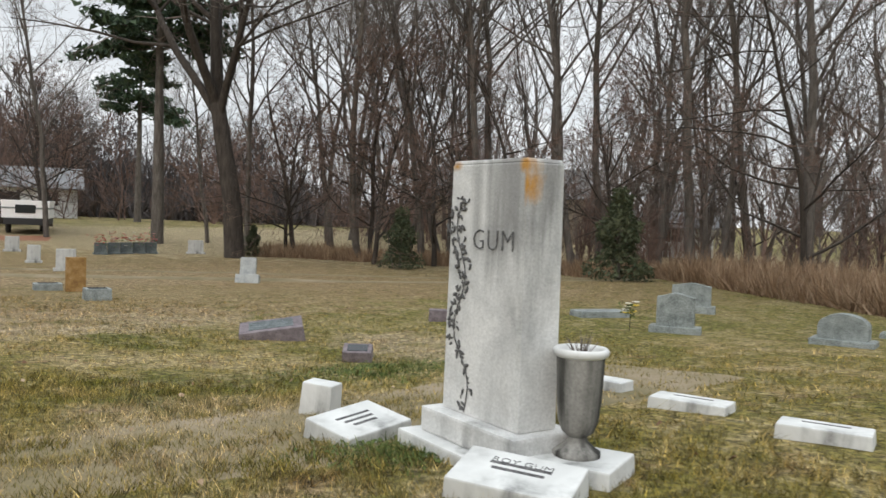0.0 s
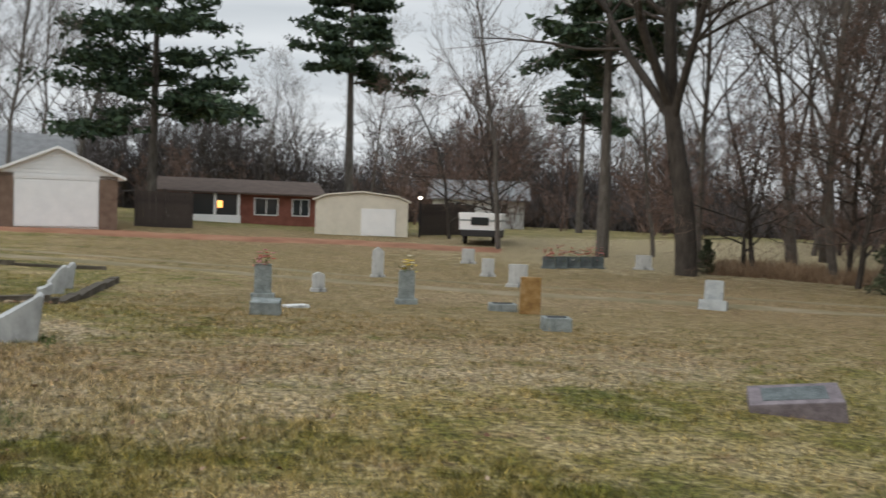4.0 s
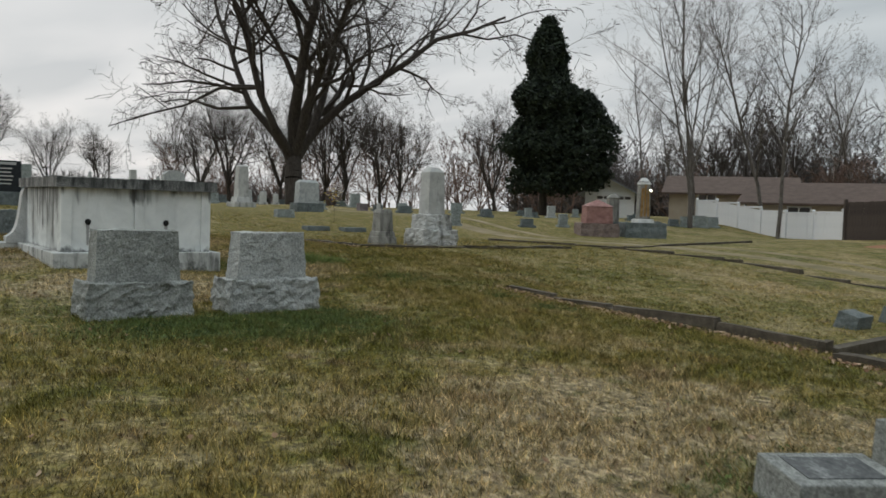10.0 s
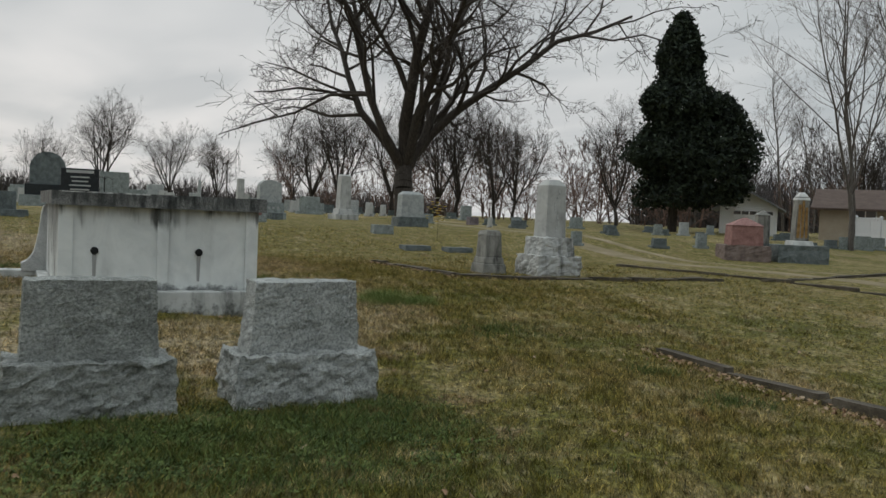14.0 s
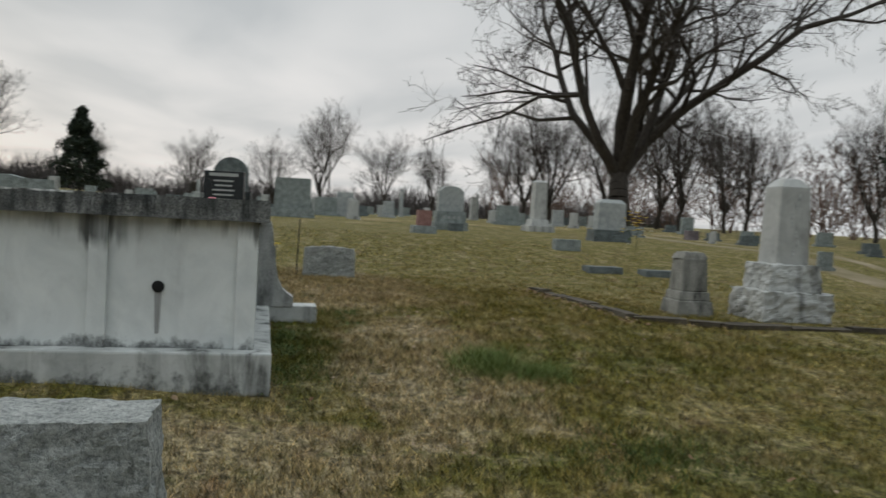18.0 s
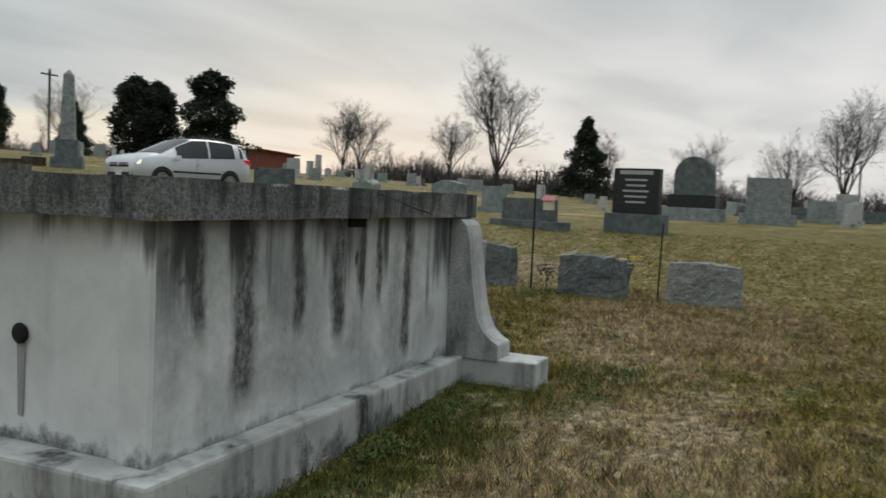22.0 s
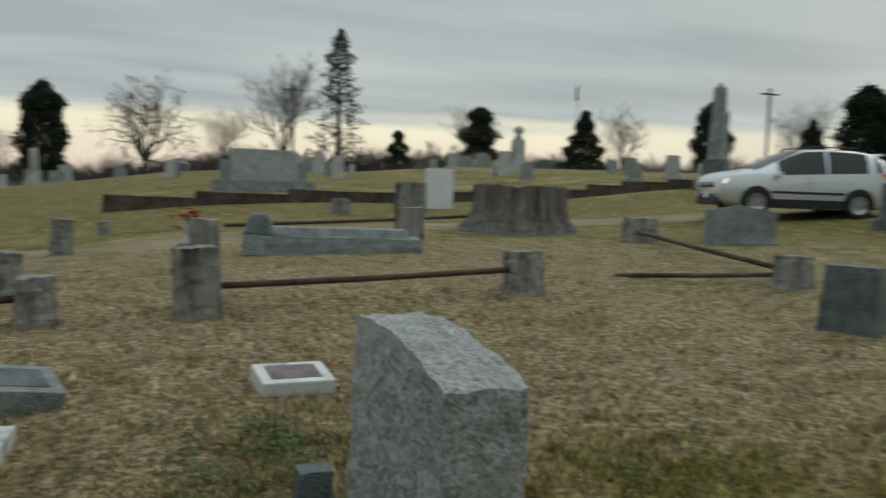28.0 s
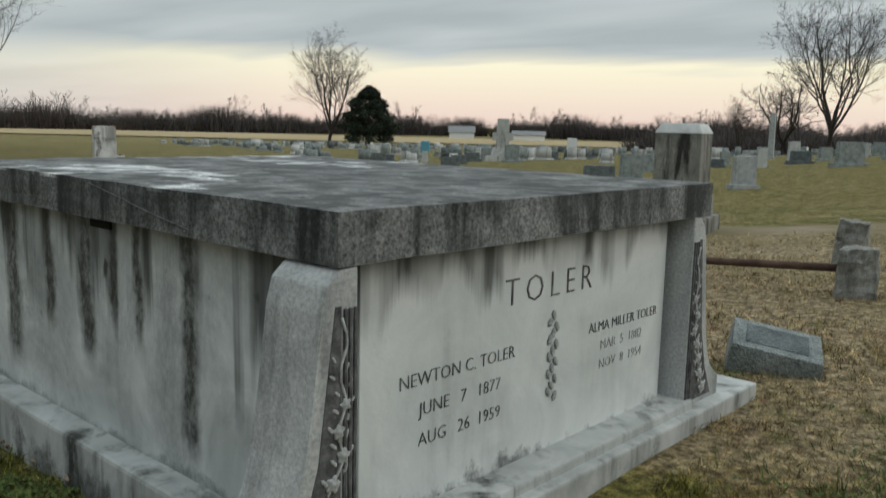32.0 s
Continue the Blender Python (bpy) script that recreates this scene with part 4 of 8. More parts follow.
def strip(name, pts, width, mat, label, lift=0.012, kind="structure", ragged=0.25, category="path"):
    """A flat band laid over the ground along points, with ragged edges."""
    P = [Vector(p).to_2d() for p in pts]
    dense = []
    for a, b in zip(P, P[1:]):
        n = max(2, int((b - a).length / 0.5))
        dense += [a.lerp(b, k / n) for k in range(n)]
    dense.append(P[-1])
    vs, fs = [], []
    cols = 5
    for i, p in enumerate(dense):
        t = (dense[min(i + 1, len(dense) - 1)] - dense[max(i - 1, 0)]).normalized()
        nrm = Vector((-t.y, t.x))
        for c in range(cols):
            o = (c / (cols - 1) - 0.5) * width * (1 + ragged * noise.noise(Vector((p.x * 0.6, p.y * 0.6, c * 0.2))))
            q = p + nrm * o
            vs.append((q.x, q.y, gz(q.x, q.y) + 0.025 * noise.noise(Vector((q.x * 0.7, q.y * 0.7, 0))) + lift - (0.03 if c in (0, cols - 1) else 0)))
        if i:
            fs += [((i - 1) * cols + c, (i - 1) * cols + c + 1, i * cols + c + 1, i * cols + c) for c in range(cols - 1)]
    return tagged(new(name, from_arrays(vs, fs, mat, True)), label, category, kind=kind)


strip("road", [(30, -9.5), (20, -10.4), (10, -12.0), (2, -13.8), (-6, -17.2), (-13, -18.8), (-22, -18.4), (-40, -13), (-70, -4)], 2.6, M_TRACK, "pale worn gravel cemetery lane")
strip("path", [(70, 4), (44, 2), (33, 8.2), (22, 13.5), (14, 16), (4, 17), (-10, 15.8), (-30, 17.5)], 1.5, M_TRACK, "faint worn wheel track in dry grass")
strip("path", [(70, 6.2), (44, 4.4), (34, 10.4), (23, 15.6), (14, 18), (4, 19), (-10, 17.8), (-30, 19.5)], 0.7, M_TRACK, "faint worn wheel track in dry grass")
strip("ground_clay", [(2, 27.6), (10, 27.2), (18, 27.6), (27, 29.5), (34, 27)], 3.2, M_CLAY, "bare red clay bank below the garage", 0.03, category="ground")




# ---- family tomb ----
LX, LY, LZ0, LZ1 = 3.70, 2.72, 1.12, 1.30
WALL0 = 0.03


tomb = thing("family_tomb", "above-ground double tomb of streaked white marble with a thick blackened lid", "tomb", 0, 0, 0, z=0)
base_z = WALL0
part("base", box(LX - 0.22, LY + 0.12, base_z + 0.34, 1, 1, 0.02, -0.34, LX / 2 + 0.19, -LY / 2), M_BASE, tomb)
part("lid", rock(LX, LY, LZ1 - LZ0, 1.0, 1.0, 0.006, 14, 3.0, LZ0, freq=8), M_LID, tomb, "thick blackened granite lid", at=(LX / 2, -LY / 2, 0))
ins = 0.09
wx0, wx1, wy0, wy1 = 0.17, LX - ins, -LY + ins, -ins
wh = LZ0 - WALL0
th = 0.10
# side panels: one along the walk, one behind, the two ends
part("side_panel", box(wx1 - 0.031 - wx0, th, wh, 1, 1, 0.004, WALL0, (wx0 + wx1 - 0.031) / 2, wy1 - th / 2), M_TOMB_SIDE, tomb, "marble side slab with black vertical run-off streaks")
part("side_panel", box(wx1 - 0.031 - wx0, th, wh, 1, 1, 0.004, WALL0, (wx0 + wx1 - 0.031) / 2, wy0 + th / 2), M_TOMB_SIDE, tomb, "marble side slab with black vertical run-off streaks")
part("vent_slot", box(0.20, 0.02, 0.055, 1, 1, 0.0, LZ0 - 0.06, 1.83, wy1 + 0.002), M_HOLE, tomb)
# inscribed front, facing west
part("front_panel", box(th, wy1 - wy0 - 0.26, wh, 1, 1, 0.004, WALL0, wx0 + th / 2 - 0.03, (wy0 + wy1) / 2), M_TOMB, tomb, "inscribed white marble front slab")
# scrolled wings that flare out sideways at both ends of the front
scroll = [(0.0, 0.0), (0.44, 0.0), (0.44, 0.125), (0.43, 0.14), (0.36, 0.165), (0.30, 0.22), (0.26, 0.32), (0.225, 0.46), (0.195, 0.64), (0.175, 0.80), (0.160, 0.96), (0.135, 1.05), (0.08, 1.10), (0.0, 1.108)]
rngb = np.random.default_rng(4)
for side, yy in ((1, wy1), (-1, wy0)):
    wing = part("wing", prism([(side * u, z) for u, z in (scroll if side > 0 else scroll[::-1])], 0.30, 0.012), M_WING, tomb, "scrolled marble side wing with a carved front", at=(0.155, yy if side > 0 else yy + 0.08, WALL0 - 0.02, 0, 0, 90))
    # dark backing sheet: the shadow between the relief leaves put into its colour
    part("carving_shade", prism([(side * u, z) for u, z in ([(0.075, 0.05), (0.33, 0.05), (0.24, 0.22), (0.17, 0.45), (0.13, 0.75), (0.10, 0.98), (0.075, 0.98)][::side])], 0.006), M_CARVE, wing, at=(0, 0.150, 0))
    spine = [(0.20 - 0.115 * min(1, f * 2.2) - 0.02 * f + 0.014 * math.sin(f * 26), 0.08 + 0.86 * f) for f in np.linspace(0, 1, 30)]
    part("vine_stem", tube([(side * u, 0.156, z) for u, z in spine], 0.006, 5), M_CARVE_L, wing, smooth=True)
    for k in range(7):
        u, z = spine[1 + 3 * k]
        rr = 0.034 - 0.002 * k
        bmf = bmesh.new()
        bmesh.ops.create_icosphere(bmf, subdivisions=3, radius=rr)
        for v in bmf.verts:
            a, r = math.atan2(v.co.z, v.co.x), math.hypot(v.co.x, v.co.z) / rr
            v.co *= 1 + 0.22 * math.cos(5 * a + k) * r
            v.co.y *= 0.30 + 0.35 * abs(math.cos(r * 7)) * (1 - r)
        part("carved_rose", bmf, M_CARVE_L, wing, at=(side * u, 0.157, z), smooth=True)
    for k in range(24):
        u, z = spine[1 + k]
        bmf = bmesh.new()
        bmesh.ops.create_icosphere(bmf, subdivisions=1, radius=0.022 - 0.0004 * k, matrix=Matrix.Diagonal((0.55, 0.3, 1.3, 1)))
        part("carved_leaf", bmf, M_CARVE_L, wing, at=(side * u + (0.034 if k % 2 else -0.034), 0.155, z + 0.012, 0, (40 if k % 2 else -40) + rngb.uniform(-15, 15), 0), smooth=True)
    for g in range(3):
        part("flute", box(0.012, 0.012, 0.92, 1, 1, 0.003, 0.05, side * (0.015 + g * 0.022), 0.153), M_CARVE, wing)
part("front_step", box(0.38, LY + 1.30, 0.30, 1, 1, 0.015, -0.27, 0.10, -LY / 2), M_BASE, tomb)
part("front_ledge", box(0.30, LY - 0.2, 0.06, 1, 1, 0.02, 0.02, 0.12, -LY / 2), M_BASE, tomb)
# plain back, facing east, in two framed panels with round vents
part("back_panel", box(th, wy1 - wy0 - 0.03, wh - 0.002, 1, 1, 0.004, WALL0, wx1 - th / 2 - 0.034, (wy0 + wy1) / 2), M_TOMB, tomb, "pale marble back slab with two round vents")
for yy, w in ((wy1 - 0.082, 0.17), ((wy0 + wy1) / 2, 0.15), (wy0 + 0.082, 0.17)):
    part("frame_strip", box(0.035, w, wh, 1, 1, 0.005, WALL0, wx1 - 0.012, yy), M_TOMB, tomb)
for yy in (-2.20, -0.885):
    part("vent_hole", lathe([(0.042, 0), (0.05, 0.01), (0.05, 0.016), (0.03, 0.024)], 16), M_HOLE, tomb, at=(wx1 - 0.032, yy, 0.545, 0, 90, 0), smooth=True)
    part("run_off_stain", prism([(-0.028, 0), (0.028, 0), (0.016, -0.36), (-0.016, -0.36)], 0.003), material("grey_run_off", [(0.26, 0.265, 0.26), (0.36, 0.365, 0.36)], 5, 0.7, 0, 30, stretch=(6, 6, 1)), tomb, at=(wx1 - 0.0295, yy, 0.51, 0, 0, 90))
part("top_crack", tube([(0.9, 0.003, 1.15), (1.2, 0.003, 1.19), (1.45, 0.003, 1.235), (1.75, 0.003, 1.28)], 0.004, 5), M_CARVE, tomb)
FX = wx0 - 0.033


def front_text(s, size, y, z, mat=None, spacing=1.0):
    lettering(s, size, tomb, pose(FX, y, z, 90, 0, -90), mat, spacing=spacing)


front_text("TOLER", 0.18, -1.40, 0.865, spacing=1.42)
front_text("NEWTON C. TOLER", 0.080, -0.78, 0.60)
front_text("JUNE   7   1877", 0.080, -0.79, 0.475)
front_text("AUG   26  1959", 0.080, -0.79, 0.35)
front_text("ALMA MILLER TOLER", 0.074, -2.08, 0.60)
front_text("MAR  5  1882", 0.074, -2.06, 0.50, M_CARVE_L)
front_text("NOV  8  1954", 0.074, -2.06, 0.40, M_CARVE_L)
rngv = np.random.default_rng(8)
for k in range(15):
    bmf = bmesh.new()
    bmesh.ops.create_icosphere(bmf, subdivisions=1, radius=0.02, matrix=Matrix.Diagonal((0.3, 1, 1.5, 1)))
    part("carved_leaf", bmf, M_CARVE_G, tomb, at=(FX - 0.001, -1.43 + 0.03 * math.sin(k * 2.1), 0.72 - k * 0.028, rngv.uniform(-50, 50), 0, 0), smooth=True)


# ---- gravestones ----
def rough_stone(label, x, y, w, h, d, rot=90, base_h=0.0, base_w=0.0, mat=None, seed=1.0, bow=0.0, lean=(0, 0), tw=0.96, amp=0.018, base_mat=None, cuts=8, group="", base_d=0.0, rocky=False, base_amp=0.0):
    """A rock-faced headstone, with a rock-faced base where it has one."""
    t = thing("headstone", label, "gravestone", x, y, rot, lean=lean, group=group)
    if base_h:
        part("base", rock(base_w or w * 1.25, base_d or d * 1.5, base_h + 0.06, 0.97, 0.94, base_amp or amp * 1.2, cuts, seed + 5, -0.06, freq=6.5 if rocky else 5.0, chips=1.7 if rocky else 0.8), base_mat or mat or M_GRANITE, t)
    part("die", rock(w, d, h - base_h + (0.0 if base_h else 0.08), tw, 0.92, amp, cuts, seed, base_h if base_h else -0.08, not rocky, bow=bow, chips=1.6 if rocky else 0.8, freq=9.0 if rocky else 5.0), mat or M_GRANITE, t)
    return t


def sawn_stone(label, x, y, w, h, d, rot=90, base_h=0.2, base_w=0.0, mat=None, top="flat", base_mat=None, lean=(0, 0), text="", text_mat=None, face=-1, tsize=0.1, group="", base_d=0.0, tz=0.0):
    """A dressed headstone on a base: flat, serpentine, round or slanted top."""
    t = thing("headstone", label, "gravestone", x, y, rot, lean=lean, group=group)
    mat = mat or M_GRANITE
    if base_h:
        part("base", box(base_w or w * 1.3, base_d or d * 1.9, base_h + 0.06, 0.985, 0.97, 0.012, -0.06), base_mat or mat, t)
    z, hh, hw = base_h, h - base_h, w / 2
    if top == "round":
        o = [(-hw, z), (hw, z)] + [(hw * math.cos(a), z + hh - hw * 0.55 + hw * 0.55 * math.sin(a)) for a in np.linspace(0, math.pi, 15)]
    elif top == "serpentine":
        o = [(-hw, z), (hw, z)] + [(hw * k, z + hh * 0.88 + hh * 0.12 * (math.cos(k * math.pi) * 0.5 + 0.5)) for k in np.linspace(1, -1, 13)]
    elif top == "gable":
        o = [(-hw, z), (hw, z), (hw, z + hh * 0.84), (0, z + hh), (-hw, z + hh * 0.84)]
    else:
        o = [(-hw, z), (hw, z), (hw * 0.98, z + hh), (-hw * 0.98, z + hh)]
    part("die", prism(o, d, 0.008), mat, t)
    if text:
        lettering(text, tsize, t, pose(0, face * (d / 2 + 0.0022), z + hh * 0.6 + tz, 90, 0, 0 if face < 0 else 180), text_mat or M_ENG_L)
    return t


def flat_marker(label, x, y, w, d, h, rot=0.0, lean=(0, 0), mat=None, lift=0.0, panel=None, sink=0.05, name="flat_marker", lines=0, text=""):
    """A low tablet lying in the grass, some with a raised or sunken panel."""
    t = thing(name, label, "grave marker", x, y, rot, gz(x, y) + lift, lean=lean)
    part("slab", box(w, d, h + sink, 0.97, 0.96, 0.012, -sink), mat or M_MARBLE, t)
    if panel:
        part("panel", box(w * 0.68, d * 0.62, 0.008, 1, 1, 0.002, h - 0.002), panel, t)
    for k in range(lines):
        part("worn_lettering", box(w * 0.5 * (1 - 0.15 * k), 0.025, 0.003, 1, 1, 0, h - 0.001, 0, d * (0.14 - 0.14 * k)), M_CARVE, t)
    if text:
        lettering(text, 0.07, t, pose(0, d * 0.22, h + 0.001), M_CARVE)
    return t


# two rock-faced headstones behind the tomb
rough_stone("rock-faced grey granite headstone on a split base", 7.9, -2.6, 1.02, 1.07, 0.40, 90, 0.43, 1.28, M_ROCK, 2.0, amp=0.011, base_d=0.70, cuts=26, tw=0.95, rocky=True, group="pair behind the tomb", base_amp=0.030)
rough_stone("rock-faced pale granite headstone on a split base", 7.93, -0.84, 1.0, 1.06, 0.38, 90, 0.43, 1.28, M_ROCK_L, 7.0, amp=0.014, base_d=0.68, cuts=26, tw=0.90, rocky=True, group="pair behind the tomb", base_amp=0.036)
# row west of the tomb
rough_stone("large rock-faced grey granite headstone with sloped shoulders", -1.94, -1.29, 1.16, 0.93, 0.32, 94, 0, 0, M_ROCK_L, 11.0, 0.05, lean=(0, 4), amp=0.013, cuts=32, tw=0.97, rocky=True)
flat_marker("grey granite footing slab under the rough headstone", -1.94, -1.26, 1.42, 0.62, 0.06, 94, mat=M_GRANITE_D)
rough_stone("low rock-faced dark granite marker", -6.08, -2.02, 0.80, 0.60, 0.24, 78, mat=M_ROCK_D, seed=3.3, bow=0.04, amp=0.018, cuts=20, rocky=True)
rough_stone("low rock-faced dark granite marker with small ornaments on top", -5.55, -0.28, 0.98, 0.55, 0.26, 80, mat=M_ROCK_D, seed=4.1, bow=0.05, amp=0.018, cuts=20, rocky=True)
rough_stone("low rock-faced grey granite marker", -5.75, 1.25, 1.0, 0.55, 0.24, 84, mat=M_ROCK, seed=5.4, bow=0.03, amp=0.018, cuts=20, rocky=True)
rough_stone("small tapered dark stone marker", -7.88, -5.49, 0.66, 0.70, 0.34, 122, mat=M_GRANITE_D, seed=6.2, tw=0.80, amp=0.014)
# bigger monuments west
t = sawn_stone("polished black granite tablet on a grey rock-faced base", -13.57, -1.16, 1.12, 1.52, 0.26, 80, 0.46, 1.42, M_POLISH, base_mat=M_GRANITE_D)
for k in range(6):
    part("pale_lettering", box(0.62 - 0.07 * (k % 3) if k else 0.8, 0.004, 0.045 if k else 0.09, 1, 1, 0, 1.36 - 0.13 * k if k else 1.38, 0, -0.133), M_ENG_L, t)
t = thing("headstone", "tall round-topped dark granite monument on a stepped base", "gravestone", -27.78, -1.53, 82)
part("base", box(2.3, 1.1, 0.56, 0.98, 0.95, 0.02, -0.06), M_GRANITE, t)
part("plinth", box(1.85, 0.8, 0.5, 1, 1, 0.02, 0.5), M_POLISH, t)
part("die", prism([(-0.75, 1.0), (0.75, 1.0), (0.75, 1.7)] + [(0.75 * math.cos(a), 1.75 + 0.75 * math.sin(a)) for a in np.linspace(0.05, math.pi - 0.05, 16)] + [(-0.75, 1.7)], 0.5, 0.01), M_GRANITE_D, t)
sawn_stone("wide grey granite headstone beside the round-topped monument", -27.6, 1.2, 1.6, 1.75, 0.4, 84, 0.4, 2.0, M_GRANITE)
sawn_stone("serpentine-topped grey granite headstone", -14.14, -8.70, 1.0, 0.95, 0.24, 66, 0.22, 1.35, M_GRANITE, "serpentine", lean=(0, 2))
sawn_stone("pale grey granite headstone on a base", -20.59, -11.99, 0.86, 0.95, 0.24, 66, 0.2, 1.15, M_GRANITE_L, "serpentine")
sawn_stone("broad grey granite headstone", -19.27, -8.37, 1.45, 1.12, 0.26, 66, 0.24, 1.9, M_GRANITE, "serpentine")
sawn_stone("low wide grey granite headstone with a worn inscription", -13.43, -3.74, 1.65, 0.72, 0.26, 64, 0.18, 2.3, M_GRANITE_D, "flat")
sawn_stone("dark granite headstone with a pale name panel", -16.94, -13.65, 1.34, 1.10, 0.28, 128, 0.24, 1.7, M_GRANITE_D, "flat")
t = sawn_stone("grey granite headstone with rock-faced ends", -11.07, -11.95, 1.30, 0.74, 0.26, 146, 0.05, 1.42, M_GRANITE, "gable", text="CROSIER", tsize=0.13, face=-1, tz=0.05)
sawn_stone("small blue-grey headstone on a base", -24.4, -8.6, 1.1, 1.0, 0.26, 70, 0.2, 1.3, M_GRANITE, "flat")
# west lawn, seen past the tomb
t = thing("headstone", "pale arched granite monument on a stepped inscribed base", "gravestone", -21.18, 7.04, 92)
part("base", box(1.34, 0.8, 0.36, 1, 1, 0.015, -0.06), M_GRANITE, t)
part("plinth", box(1.18, 0.66, 0.42, 1, 1, 0.015, 0.3), M_GRANITE, t)
part("die", prism([(-0.5, 0.72), (0.5, 0.72), (0.5, 1.42)] + [(0.5 * math.cos(a), 1.42 + 0.28 * math.sin(a)) for a in np.linspace(0.1, math.pi - 0.1, 13)] + [(-0.5, 1.42)], 0.42, 0.01), M_GRANITE_L, t)
for k in range(4):
    part("cut_letter", box(0.10, 0.004, 0.12, 1, 1, 0, 0.42, -0.3 + 0.2 * k, -0.332), M_ENG_L, t)
flat_marker("small dark plaque at the foot of the arched monument", -20.2, 7.1, 0.5, 0.4, 0.28, 90, mat=M_GRANITE_D)
sawn_stone("rough pink granite headstone on a grey base", -16.02, 5.05, 0.46, 0.74, 0.30, 92, 0.24, 0.78, M_RED, "flat", M_GRANITE)
t = thing("column_monument", "pale tapered marble column on a square stepped base", "monument", -24.69, 11.84, 90)
part("base", box(1.2, 1.2, 0.3, 1, 1, 0.02, -0.04), M_LIME, t)
part("plinth", box(0.86, 0.86, 0.28, 0.9, 0.9, 0.02, 0.26), M_LIME, t)
part("shaft", box(0.62, 0.62, 1.62, 0.84, 0.84, 0.02, 0.54), M_LIME, t)
part("cap", box(0.60, 0.60, 0.1, 0.7, 0.7, 0.02, 2.15), M_LIME, t)
t = thing("headstone", "pale grey tapered granite monument on a rock-faced base", "gravestone", -16.4, 11.66, 88)
part("base", rock(1.36, 0.8, 0.46, 0.97, 0.95, 0.02, 6, 3.0, -0.06), M_GRANITE_D, t)
part("die", box(1.02, 0.56, 0.94, 0.93, 0.9, 0.02, 0.4), M_GRANITE_L, t)
part("cap", box(0.94, 0.50, 0.12, 0.72, 0.55, 0.015, 1.335), M_GRANITE_L, t)
flat_marker("low blue-grey slant marker", -11.45, 8.29, 0.36, 0.74, 0.30, 0, mat=M_GRANITE)
flat_marker("sunken grey granite slab in the grass", -8.34, 8.09, 0.5, 0.9, 0.14, 0, mat=M_GRANITE_D)
flat_marker("sunken grey granite slab in the grass", -8.10, 9.45, 0.5, 0.9, 0.14, 0, mat=M_GRANITE_D)
flat_marker("small square dark stone marker", -23.54, 18.68, 0.4, 0.55, 0.42, 0, mat=M_PURPLE)
# obelisk plot
t = thing("obelisk_monument", "carved pale limestone shaft on two rock-faced plinths", "monument", -0.75, 7.85, 88)
part("base", rock(1.14, 1.0, 0.50, 0.97, 0.97, 0.032, 16, 21.0, -0.06, chips=1.5, freq=6.5), M_LIME, t)
part("plinth", rock(0.86, 0.74, 0.42, 0.95, 0.95, 0.028, 14, 22.0, 0.43, chips=1.5, freq=6.5), M_LIME, t)
part("shaft", box(0.54, 0.52, 1.20, 0.90, 0.90, 0.02, 0.84), M_LIME, t)
part("cap", box(0.50, 0.48, 0.14, 0.5, 0.5, 0.01, 2.035), M_LIME, t)
for k in range(7):
    part("carved_vine", box(0.05, 0.03, 0.10, 0.5, 1, 0.008, 1.0 + 0.14 * k, 0.06 * math.sin(k * 1.3), -0.250 + 0.003 * k), M_CARVE_L, t)
t = thing("square_pedestal", "short weathered square pedestal with a chipped top", "monument", -1.02, 6.42, 88)
part("base", box(0.62, 0.62, 0.28, 0.9, 0.9, 0.02, -0.05), M_OLDSTONE, t)
part("collar", box(0.52, 0.52, 0.14, 0.92, 0.92, 0.02, 0.23), M_OLDSTONE, t)
part("shaft", box(0.44, 0.44, 0.50, 0.88, 0.88, 0.02, 0.37), M_OLDSTONE, t)
part("cap", rock(0.40, 0.40, 0.10, 0.8, 0.8, 0.02, 4, 2.0, 0.865), M_OLDSTONE, t)


def kerb(label, pts, w=0.16, h=0.16, mat=None, piece=0.9, seed=0):
    """A run of old kerb stones, each its own uneven length, sunk in the lawn."""
    rng = np.random.default_rng(seed)
    k = tagged(new("kerb"), label, "kerb", kind="structure")
    for (ax, ay), (bx, by) in zip(pts, pts[1:]):
        L, s = math.hypot(bx - ax, by - ay), 0.0
        rot = math.degrees(math.atan2(by - ay, bx - ax))
        while s < L - 0.05:
            ln = min(piece * rng.uniform(0.7, 1.35), L - s)
            f = (s + ln / 2) / L
            x, y = ax + (bx - ax) * f, ay + (by - ay) * f
            part("kerb_stone", rock(max(ln - 0.02, 0.05), w, h + 0.12, 0.98, 0.94, 0.014, 3, float(rng.uniform(0, 99)), 0), mat or M_CURB, k, at=(x, y, gz(x, y) - 0.12 + rng.uniform(-0.02, 0.02), rng.uniform(-3, 3), rng.uniform(-1.5, 1.5), rot))
            s += ln
    return k


kerb("broken mossy kerb edging the obelisk plot", [(-4.2, 5.0), (-2.6, 5.05), (-0.2, 5.15), (0.4, 6.2), (0.5, 9.2), (0.5, 12.0)], 0.24, 0.06, M_CURB, 0.8, 3)
kerb("raised weathered concrete kerb of a family plot", [(9.6, 4.26), (13.2, 4.15), (12.8, 14.0)], 0.16, 0.16, M_CURB, 1.6, 5)
kerb("sunken end of the plot kerb, half buried", [(6.9, 4.35), (9.6, 4.26)], 0.16, 0.08, M_CURB, 1.2, 6)
kerb("low brown stone kerb of a family plot", [(13.6, 3.55), (19.2, 3.9), (19.3, 9.2)], 0.2, 0.12, M_CURB, 1.1, 8)
kerb("thin kerb line in the lawn", [(13.2, 12.9), (18.6, 12.2)], 0.14, 0.08, M_CURB, 1.2, 9)
kerb("long low kerb line across the lawn", [(0.7, 13.2), (-1.6, 24)], 0.16, 0.05, M_CURB, 1.5, 12)
